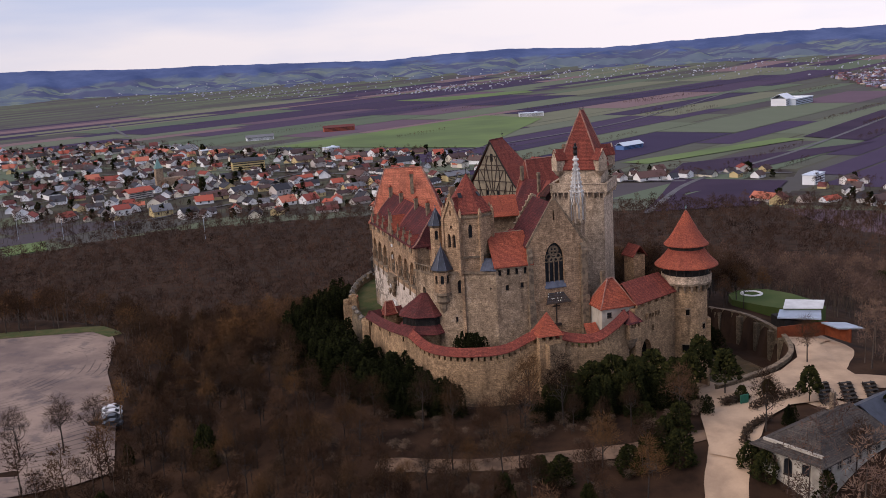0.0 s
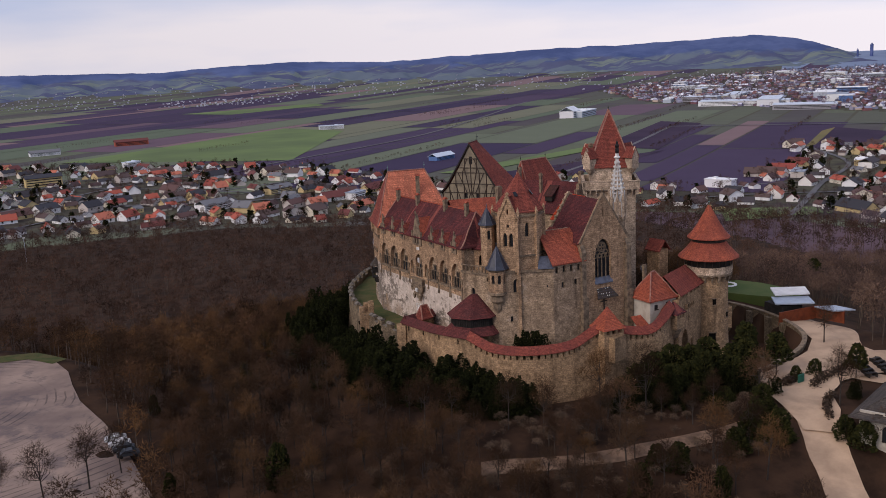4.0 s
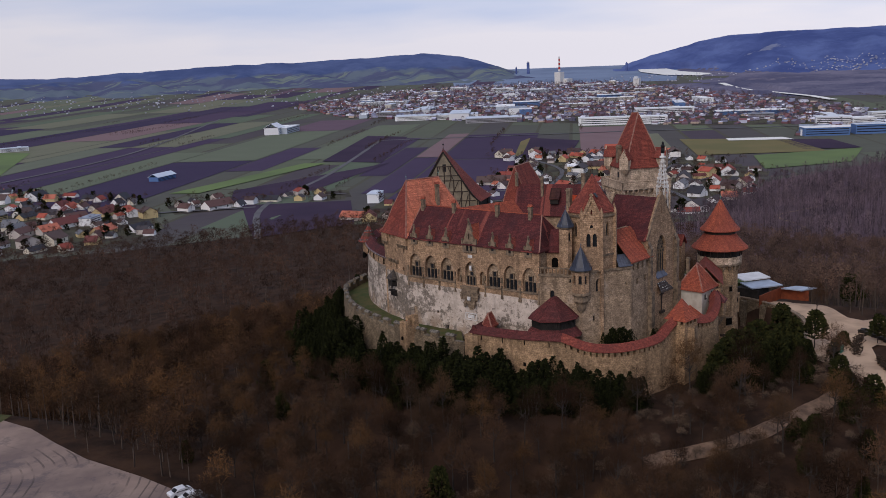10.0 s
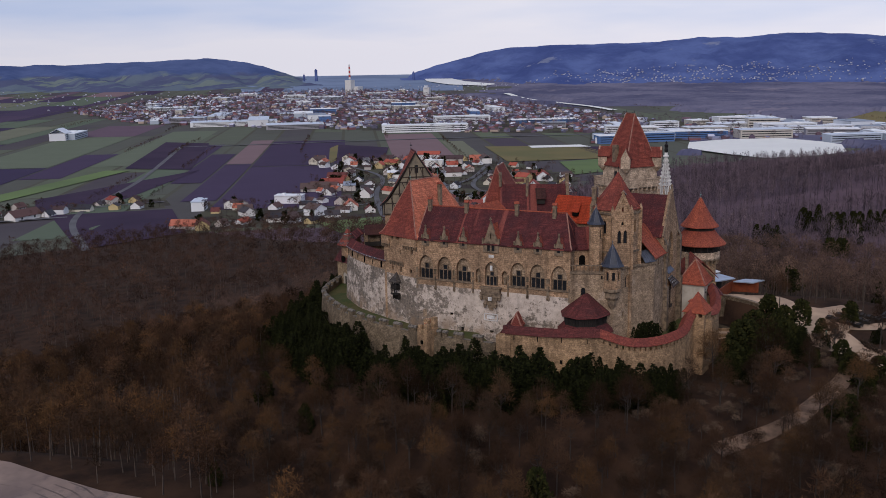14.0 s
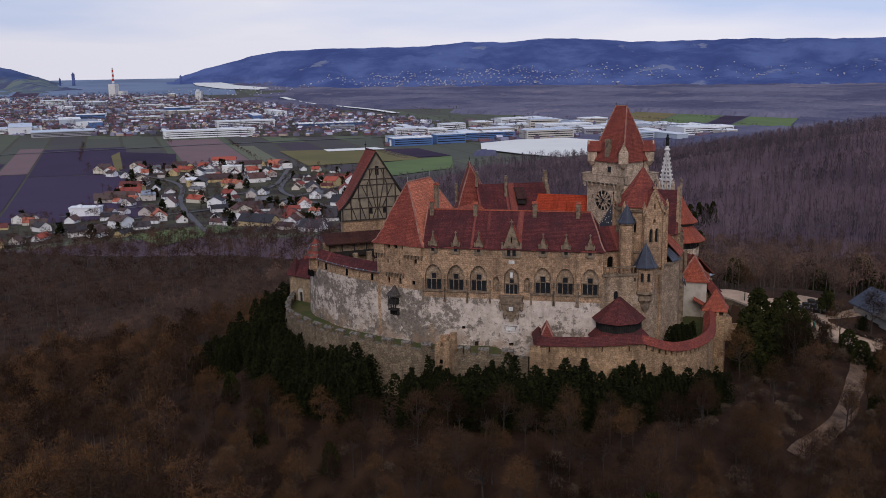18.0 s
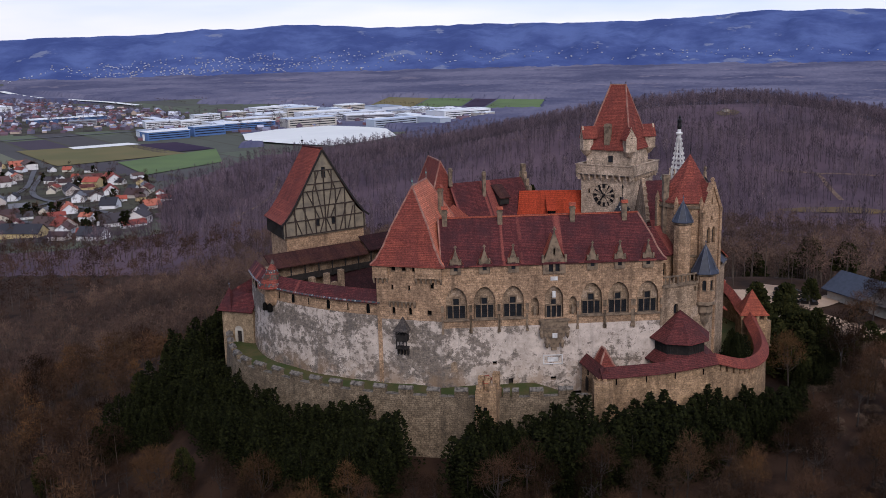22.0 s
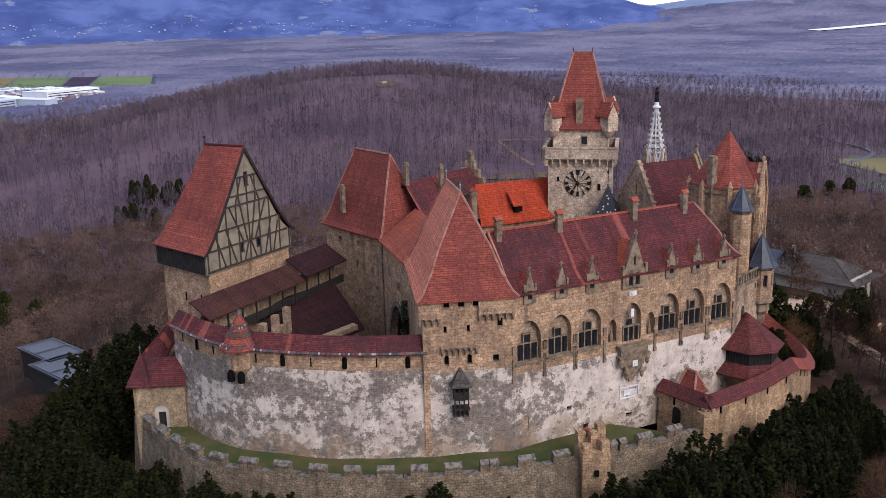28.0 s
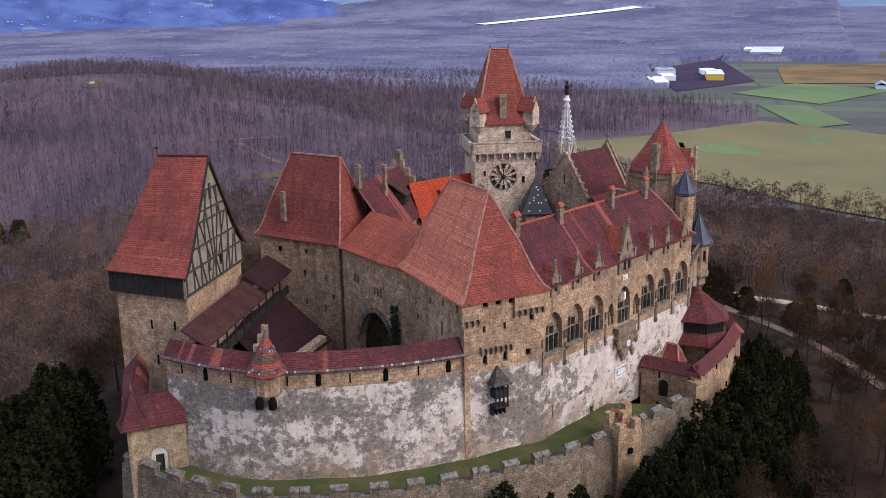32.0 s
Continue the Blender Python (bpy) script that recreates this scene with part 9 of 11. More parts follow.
def bush_mass(rng, stems, H, R, tufts, size):
    """A broad evergreen of several leaders of uneven height."""
    V, F, CV, CF = [], [], [], []
    for i in range(stems):
        a, q = 2.4 * i + rng.uniform(0, 0.8), R * 0.7 * math.sqrt(i / stems)
        v, f, cv, cf = conifer(rng, H * rng.uniform(0.62, 1.0), R * rng.uniform(0.55, 0.8), tufts // stems, rng.uniform(0.6, 0.9), 0.03, size)
        o = np.array([q * math.cos(a), q * math.sin(a), 0.0])
        CF += [tuple(j + len(CV) for j in t) for t in cf]
        if not i:
            V, F = list(v), f
        CV += list(cv + o)
    return np.array(V), F, np.array(CV), CF


RNG = np.random.default_rng(7)
forms = []
for i in range(6):
    V, F, TV, TF = bare_tree(RNG, 13.0, 15, 95, 0.035)
    t = thing("bare_tree", "leafless broadleaf tree with fine brown twigs on the castle hill", "tree", (0, 0, 0), "bare trees of the wood")
    a = new("trunk", quick_mesh("trunk", V, F, BARK))
    b = new("crown", quick_mesh("crown", TV, TF, TWIG))
    a.parent = b.parent = t
    forms.append(t)

# the trees nearest to the castle, one by one
gxx, gyy = np.meshgrid(np.arange(-190, 330, 5.0), np.arange(-40, 420, 5.0))
px, py = gxx.ravel() + RNG.uniform(-2.2, 2.2, gxx.size), gyy.ravel() + RNG.uniform(-2.2, 2.2, gxx.size)
ok = wooded(px, py) & ~((px > -2) & (px < 40) & (py > 262) & (py < 285)) & ~((px > 16) & (px < 45) & (py > 160) & (py < 176)) & ~((np.hypot((px - 8) / 45, (py - 226) / 65) < 1) & (px < 12)) & ~((np.hypot((px - 2) / 30, (py - 187) / 23) < 1) & (px < 12))
lawn_ = np.hypot((px - 20) / 30, (py - 155) / 16) < 1
ok &= ~(lawn_ & (RNG.uniform(0, 1, px.size) > 0.8)) & ~((px > 14) & (px < 50) & (py > 85) & (py < 140) & (RNG.uniform(0, 1, px.size) > 0.5))
ok &= ~((px > 14) & (px < 47) & (py > 140) & (py < 160) & (RNG.uniform(0, 1, px.size) > 0.55))
px, py = px[ok], py[ok]
dist = np.hypot(px - 8, py - 205)
order = np.argsort(dist)
near, rest = order[:290], order[290:]
for n, i in enumerate(near):
    m = Matrix.Translation((px[i], py[i], float(land(px[i], py[i])))) @ Matrix.Rotation(RNG.uniform(0, 6.28), 4, 'Z')
    s = RNG.uniform(0.45, 0.85) if px[i] < 12 else RNG.uniform(0.5, 1.0)
    f = forms[n % 6]
    if n < 6:
        f.matrix_basis = m @ Matrix.Diagonal((s, s, s, 1))
    else:
        c = copy_thing(f, m)
        c.scale = (s, s, s * RNG.uniform(0.9, 1.1))
# single trees on the forecourt and by the parking ground
for x, y, s in ((52.5, 149.5, 0.85), (70.5, 181, 0.75), (61.5, 135.5, 0.7), (-78, 182, 0.95), (-85, 178, 0.85), (-92, 176, 0.9), (-98, 172, 0.8), (-73, 188, 0.8)):
    c = copy_thing(forms[int(x) % 6], Matrix.Translation((x, y, float(land(x, y)))) @ Matrix.Rotation(x, 4, 'Z'))
    c.scale = (s, s, s)


def scatter(name, label, spots, forms_, material, smin, smax, category="wood", bark=None):
    """All other trees, joined: too many to count."""
    vs, fs, tone, limb, k = [], [], [], [], 0
    for n, (x, y, z) in enumerate(spots):
        V, F, wood = forms_[n % len(forms_)]
        tone.append(np.full(len(V), RNG.uniform(0, 1)))
        limb.append(np.arange(len(F)) < wood)
        a, s = RNG.uniform(0, 6.28), RNG.uniform(smin, smax)
        c, d = np.cos(a) * s, np.sin(a) * s
        W = np.empty_like(V)
        W[:, 0], W[:, 1], W[:, 2] = V[:, 0] * c - V[:, 1] * d + x, V[:, 0] * d + V[:, 1] * c + y, V[:, 2] * s + z
        vs.append(W)
        fs.append(F + k)
        k += len(V)
    V, F = np.concatenate(vs), np.concatenate(fs)
    me = bpy.data.meshes.new(name)
    me.vertices.add(len(V))
    me.vertices.foreach_set("co", V.astype(np.float32).ravel())
    me.loops.add(F.size)
    me.loops.foreach_set("vertex_index", F.astype(np.int32).ravel())
    me.polygons.add(len(F))
    me.polygons.foreach_set("loop_start", np.arange(0, F.size, 3, dtype=np.int32))
    me.update(calc_edges=True)
    me.materials.append(material)
    me.materials.append(bark or BARK)
    me.polygons.foreach_set("material_index", np.concatenate(limb).astype(np.int32))
    me.attributes.new("tree_tone", 'FLOAT', 'POINT').data.foreach_set("value", np.concatenate(tone).astype(np.float32))
    return tagged(new(name, me), label, category, kind="stuff")


def tri_form(V, F, TV, TF):
    out = [f for q in F for f in ((q[0], q[1], q[2]), (q[0], q[2], q[3]))] + [(a + len(V), b + len(V), c + len(V)) for a, b, c in TF]
    return np.concatenate([V, TV]), np.array(out), 12


mid_forms = [tri_form(*bare_tree(RNG, 13.0, 11, 34, 0.075, 3, 0.075)) for _ in range(9)]
thin_forms = [tri_form(*bare_tree(RNG, 13.0, 9, 24, 0.085, 3, 0.08, False)) for _ in range(6)]
front = rest[px[rest] < 45]
back = rest[px[rest] >= 45]
pr, qr = px[front], py[front]
scatter("bare_wood", "dense leafless brown woodland on the castle hill", np.stack([pr, qr, land(pr, qr)], -1), mid_forms, TWIG_NEAR, 0.5, 1.08, bark=TRUNK)
pr, qr = px[back], py[back]
scatter("hill_wood", "leafless woodland behind the castle", np.stack([pr, qr, land(pr, qr)], -1), thin_forms, TWIG_HILL, 0.6, 1.05, bark=TRUNK)

far_forms = [tri_form(*bare_tree(RNG, 15.0, 7, 19, 0.15, 3, 0.085, False)) for _ in range(8)]
gxx, gyy = np.meshgrid(np.arange(-700, 2100, 10.5), np.arange(-560, 900, 10.5))
dxx, dyy = np.meshgrid(np.arange(332, 1060, 7.4), np.arange(-330, 640, 7.4))
ax = np.concatenate([(gxx + RNG.uniform(-5, 5, gxx.shape))[(gxx < 332) | (gxx > 1060) | (gyy < -330) | (gyy > 640)], (dxx + RNG.uniform(-3.6, 3.6, dxx.shape)).ravel()])
ay = np.concatenate([(gyy + RNG.uniform(-5, 5, gyy.shape))[(gxx < 332) | (gxx > 1060) | (gyy < -330) | (gyy > 640)], (dyy + RNG.uniform(-3.6, 3.6, dyy.shape)).ravel()])
inner = (ax > -192) & (ax < 332) & (ay > -42) & (ay < 422)
az_ = np.degrees(np.arctan2(ax + 60, ay - 120))
ok = wooded(ax, ay) & ~inner & (np.hypot(ax, ay) < 1500) & (az_ > -48) & (az_ < 150)
ax, ay = ax[ok], ay[ok]
mid_ = ax < 330
young = (ax > 420) & (ax < 800) & (np.sin(ax * 0.013 + 1.0) * np.cos(ay * 0.017) + 0.5 * np.sin(ax * 0.041 + ay * 0.03) > 0.35) & (RNG.uniform(0, 1, ax.size) < 0.6)
ax, ay, mid_ = ax[~young], ay[~young], mid_[~young]


def tall_tree(rng, H, twigs_, width):
    """A slim forest tree: one straight stem and a narrow brush of rising twigs."""
    V, F, TV, TF = [], [], [], []
    lean = rng.normal(0, 0.02, 2) * H
    tube(V, F, (0, 0, -1.0), (lean[0], lean[1], H * 0.86), 0.013 * H, 0.004 * H, 3)
    R = H * rng.uniform(0.17, 0.27)
    for i in range(twigs_):
        h = rng.uniform(0.0, 1.0)
        a = rng.uniform(0, 6.283)
        q = R * math.sqrt(max(0.02, 1 - (2 * h - 0.9) ** 2)) * rng.uniform(0.15, 0.95)
        p = np.array([lean[0] + q * math.cos(a), lean[1] + q * math.sin(a), H * (0.36 + 0.54 * h)])
        d = np.array([math.cos(a) * 0.45, math.sin(a) * 0.45, rng.uniform(0.5, 1.3)]) + rng.normal(0, 0.2, 3)
        w = np.array([-math.sin(a), math.cos(a), 0.0]) * width * rng.uniform(0.6, 1.3) + rng.normal(0, 0.3 * width, 3)
        k = len(TV)
        TV += [p - w, p + w, p + d * H * rng.uniform(0.07, 0.15)]
        TF.append((k, k + 1, k + 2))
    return np.array(V), F, np.array(TV), TF


tall_forms = [(v, f, 6) for v, f, _ in (tri_form(*tall_tree(RNG, 16.0, 74, 0.12)) for _ in range(9))]
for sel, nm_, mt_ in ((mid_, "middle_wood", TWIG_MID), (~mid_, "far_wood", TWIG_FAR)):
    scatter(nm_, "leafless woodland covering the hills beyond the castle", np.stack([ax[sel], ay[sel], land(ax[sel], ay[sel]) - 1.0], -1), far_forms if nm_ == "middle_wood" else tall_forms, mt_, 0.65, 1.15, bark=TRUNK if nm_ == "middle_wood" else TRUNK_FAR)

hx_ = np.concatenate([RNG.normal(426, 6, 34), RNG.normal(362, 6, 10), RNG.normal(395, 5, 6), RNG.normal(430, 5, 8)])
hy_ = np.concatenate([RNG.normal(314, 11, 34), RNG.normal(326, 6, 10), RNG.normal(300, 8, 6), RNG.normal(300, 6, 8)])
fir_forms = [tri_form(*conifer(RNG, 14.0, 3.4, 620, 0.7, 0.06, 0.75)) for _ in range(4)]
scatter("hill_firs", "dark green firs in the leafless wood on the hill", np.stack([hx_, hy_, land(hx_, hy_)], -1), fir_forms, PINE, 0.6, 1.05)
bx_, by_ = RNG.uniform(-560, -40, 1500), RNG.uniform(690, 960, 1500)
ok = in_poly(bx_, by_, [(-560, 820), (-440, 700), (-260, 835), (-60, 850), (-60, 872), (-200, 895), (-340, 926), (-420, 944), (-490, 960)]) & ~in_poly(bx_, by_, [(-395, 800), (-362, 755), (-335, 770), (-362, 822)])
bx_, by_ = bx_[ok], by_[ok]
scatter("edge_wood", "leafless trees between the wood and the town", np.stack([bx_, by_, land(bx_, by_)], -1), far_forms, TWIG_MID, 0.5, 0.95)

# dark yews and firs along the foot of the walls
cforms = []
for i in range(5):
    V, F, CV, CF = bush_mass(RNG, 5 + i % 3, 8.2, 3.0, 2900, 0.27)
    t = thing("yew", "dark green bushy yew at the foot of the castle wall", "tree", (0, 0, 0), "evergreens below the walls")
    a, b = new("trunk", quick_mesh("trunk", V, F, BARK)), new("crown", quick_mesh("crown", CV, CF, NEEDLE))
    a.parent = b.parent = t
    cforms.append(t)
spots = []
for i in range(2600):
    a = RNG.uniform(0, 1)
    if a < 0.86:
        y = RNG.uniform(168, 275)
        edge_ = np.interp(y, [168, 174, 180, 197, 213, 230, 245, 258, 275], [3, -1, -8, -20, -25, -26, -23, -15, 2])
        x = edge_ - RNG.uniform(0.5, 1.0) - RNG.uniform(0, 1) ** 1.3 * np.interp(y, [168, 185, 235, 275], [10, 10, 10, 5])
    else:
        x, y = RNG.uniform(16, 42), RNG.uniform(160, 172)
        if x < 24 and y > 168:
            continue
    if all((x - u) ** 2 + (y - v) ** 2 > 2.3 ** 2 for u, v, _ in spots) and len(spots) < 295 and not (214 < y < 225 and x < -24) and not near_path([x], [y], PATHS[:1], 4)[0]:
        spots.append((x, y, RNG.uniform(0.7, 1.15) * (float(np.interp(y, [168, 180, 190, 200, 235, 262, 275], [1.0, 1.1, 1.25, 1.25, 1.12, 1.15, 1.3])) if x < 14 else 0.75)))
for n, (x, y, s) in enumerate(spots):
    m = Matrix.Translation((x, y, float(land(x, y)) - 0.3)) @ Matrix.Rotation(RNG.uniform(0, 6.28), 4, 'Z')
    f = cforms[n % 5]
    if n < 5:
        f.matrix_basis = m @ Matrix.Diagonal((s, s, s, 1))
    else:
        c = copy_thing(f, m)
        w_ = RNG.uniform(0.85, 1.3)
        c.scale = (s * w_, s * w_ * RNG.uniform(0.8, 1.2), s)
# more evergreens: behind the barn, by the moat, ivy in the ward
for x, y, z, s in ((10, 277, None, 1.7), (15, 275, None, 1.9), (20, 273.5, None, 2.0), (25, 272.5, None, 2.0), (30, 271.5, None, 1.9), (35, 270, None, 1.7), (12, 281, None, 1.7), (18, 279, None, 1.9), (24, 278, None, 1.9), (30, 277, None, 1.8), (5, 276.5, None, 1.4), (36, 275, None, 1.6), (8, 281, None, 1.75), (14, 285, None, 1.8), (20, 283, None, 1.6), (3, 288, None, 1.0), (26, 282, None, 1.5), (12, 293, None, 1.1), (-6, 277, None, 1.15), (-10, 281, None, 1.2), (-3, 281, None, 1.5), (-14, 274, None, 1.1), (-5, 288, None, 1.3), (2, 278, None, 1.7), (9, 277.5, None, 1.3), (15, 279, None, 1.4), (-9, 270, None, 0.9), (-12, 286, None, 1.2), (55, 205, None, 0.9), (59, 209, None, 1.0), (72, 146, None, 0.9),
                   (4.4, 177.6, 1.4, 0.7), (6.4, 177.2, 1.4, 0.75), (2.8, 178.2, 1.4, 0.55), (15, 177.8, 1.4, 0.4), (57, 152, None, 0.5), (45, 158, None, 0.5)):
    c = copy_thing(cforms[int(x * 3) % 5], Matrix.Translation((x, y, (float(land(x, y)) - 0.3) if z is None else z)) @ Matrix.Rotation(x, 4, 'Z'))
    c.scale = (s, s, s)
lf = []
for i in range(3):
    V, F, CV, CF = conifer(RNG, 7.0, 3.0, 1000, 0.42, 0.04, 0.5)
    t = thing("evergreen_bush", "large rounded evergreen bush on the castle hill", "bush", (0, 0, 0), "evergreens below the walls")
    a, b = new("trunk", quick_mesh("trunk", V, F, BARK)), new("crown", quick_mesh("crown", CV, CF, PINE))
    a.parent = b.parent = t
    lf.append(t)
for n, (x, y, s) in enumerate(((19, 166, 0.8), (23, 168.5, 0.95), (27, 169.5, 1.1), (31, 170.5, 1.15), (35, 171, 1.0), (38.5, 171.5, 1.1), (42, 168, 1.0), (40, 164, 0.9), (36, 165, 1.05), (32, 165, 0.9), (28, 164.5, 0.95), (24, 163.5, 0.75), (43, 163, 0.7), (34, 156, 0.6), (39, 152, 0.75), (36, 149, 0.7),
                                (33, 145, 0.8), (37, 143.5, 0.85), (29, 143, 0.7), (15, 143, 0.6), (18, 141.5, 0.7), (52.5, 163, 0.45), (57.5, 164.5, 0.5), (47, 140, 0.6), (48.5, 137, 0.7))):
    m = Matrix.Translation((x, y, float(land(x, y)) - 0.3)) @ Matrix.Rotation(x, 4, 'Z')
    if n < 3:
        lf[n].matrix_basis = m @ Matrix.Diagonal((s, s, s, 1))
    else:
        copy_thing(lf[n % 3], m).scale = (s, s, s)
gw = np.random.default_rng(21)
sf = []
for i in range(3):
    V, F, TV, TF = bare_tree(RNG, 4.4, 12, 34, 0.03, 3, 0.13)
    t = thing("shrub", "pale leafless shrub overgrown with creepers", "shrub", (0, 0, 0), "pale shrubs of the wood")
    a, b = new("stem", quick_mesh("stem", V, F, BARK)), new("crown", quick_mesh("crown", TV, TF, TWIG_PALE))
    a.parent = b.parent = t
    sf.append(t)
n = 0
while n < 95:
    a = gw.uniform(2.6, 5.0)
    q = gw.uniform(0.0, 1.0)
    x, y = 8 + (50 + 22 * q) * math.cos(a), 215 + (68 + 26 * q) * math.sin(a)
    if not wooded([x], [y])[0]:
        continue
    m = Matrix.Translation((x, y, float(land(x, y)) - 0.4)) @ Matrix.Rotation(x, 4, 'Z')
    k_s = gw.uniform(0.6, 1.25)
    if n < 3:
        sf[n].matrix_basis = m @ Matrix.Diagonal((k_s, k_s, k_s, 1))
    else:
        copy_thing(sf[n % 3], m).scale = (k_s, k_s, k_s * 0.8)
    n += 1
for n in range(150):
    x, y = gw.uniform(-14, 46), gw.uniform(140, 170)
    if x < 14 and y > 172 - abs(x) * 0.2:
        continue
    if not near_path([x], [y], PATHS[:5], 2.6)[0] and not near_path([x], [y], PATHS[:1], 6.0)[0]:
        k_s = gw.uniform(0.4, 0.85)
        copy_thing(sf[n % 3], Matrix.Translation((x, y, float(land(x, y)) - 0.3)) @ Matrix.Rotation(x, 4, 'Z')).scale = (k_s * 1.2, k_s * 1.2, k_s * 0.8)
for n in range(46):
    x, y = gw.uniform(-70, 60), gw.uniform(40, 300)
    if wooded([x], [y])[0] and not castle_plot(x, y, 12):
        k_s = gw.uniform(0.5, 1.0)
        copy_thing(lf[n % 3], Matrix.Translation((x, y, float(land(x, y)) - 0.3)) @ Matrix.Rotation(x, 4, 'Z')).scale = (k_s * 0.8, k_s * 0.8, k_s * 1.25)
pf = []
for i in range(3):
    V, F, CV, CF = conifer(RNG, 11.0, 3.4, 620, 0.45, 0.38, 0.75)
    t = thing("pine", "green pine with an uneven crown beyond the inn", "tree", (0, 0, 0), "pines")
    a, b = new("trunk", quick_mesh("trunk", V, F, BARK)), new("crown", quick_mesh("crown", CV, CF, PINE))
    a.parent = b.parent = t
    pf.append(t)
for n, (x, y, s) in enumerate(((92, 150, 1.0), (63.5, 160.5, 0.62), (47.5, 172.5, 0.85), (50.5, 166.5, 0.8), (44.5, 167.5, 0.75), (98, 158, 1.1), (104, 148, 0.9), (96, 190, 0.9), (110, 170, 1.0), (118, 160, 1.1), (88, 140, 0.9), (330, -20, 1.2), (300, 10, 1.3), (345, -40, 1.2), (430, -30, 1.2), (445, -45, 1.1), (460, -38, 1.2), (480, -48, 1.1),
                                (150, 330, 1.1), (158, 322, 1.0), (170, 335, 1.2), (300, 260, 1.3), (306, 268, 1.2), (128, 210, 1.0))):
    m = Matrix.Translation((x, y, float(land(x, y)) - 0.3)) @ Matrix.Rotation(x, 4, 'Z')
    if n < 3:
        pf[n].matrix_basis = m @ Matrix.Diagonal((s, s, s, 1))
    else:
        copy_thing(pf[n % 3], m).scale = (s, s, s)
# ivy on the link wing
ip_, s0 = ivy_wall
V, F = [], []
for i in range(900):
    s, z = s0 + RNG.normal(0.6, 0.75), 4 + RNG.uniform(0, 1) ** 0.7 * 11.5
    if abs(s - s0 - 0.4) > 1.7 * (1.1 - (z - 4) / 16):
        continue
    c = np.array(ip_.at(s, z, -0.25 - RNG.uniform(0, 0.35)))
    k = len(V)
    t = RNG.normal(0, 0.22, (3, 3))
    V += [c + t[0], c + t[1], c + t[2]]
    F.append((k, k + 1, k + 2))
iv_ = new("ivy", quick_mesh("ivy", np.array(V), F, IVY))
tagged(iv_, "dark ivy climbing the wall beside the carriage arch", "ivy", kind="stuff")
V, F = [], []
for i in range(260):                    # bare creeper stems
    s, z = s0 + 1.2 + RNG.uniform(0, 6.0), RNG.uniform(11, 20)
    c = np.array(np_.at(RNG.uniform(0.3, 7.5), z, -0.06))
    d = np.array(np_.at(RNG.normal(0, 0.5), 0, 0)) - np.array(np_.at(0, 0, 0)) + np.array([0, 0, RNG.uniform(0.4, 1.6)])
    k = len(V)
    w = np.array([0.02, 0.0, 0.02])
    V += [c - w, c + w, c + d]
    F.append((k, k + 1, k + 2))
tagged(new("creeper", quick_mesh("creeper", np.array(V), F, BARK)), "bare brown creeper stems on the tower wall", "creeper", kind="stuff")


# ---- fields, villages and the far land ----
FD, FP = np.array([0.64, 0.768]), np.array([0.768, -0.64])


def field_patch(corners, material, label, lift=0.35, n=6, across=2):
    bm = bmesh.new()
    a, b, c, d = [np.array(p, float) for p in corners]
    rings = []
    for i in range(n + 1):
        l, r = a + (d - a) * i / n, b + (c - b) * i / n
        rings.append([(*(l + (r - l) * j / across), float(land(*(l + (r - l) * j / across))) + lift) for j in range(across + 1)])
    loop_faces(bm, rings, False)
    return solo("field", bm, material, label, kind="structure")


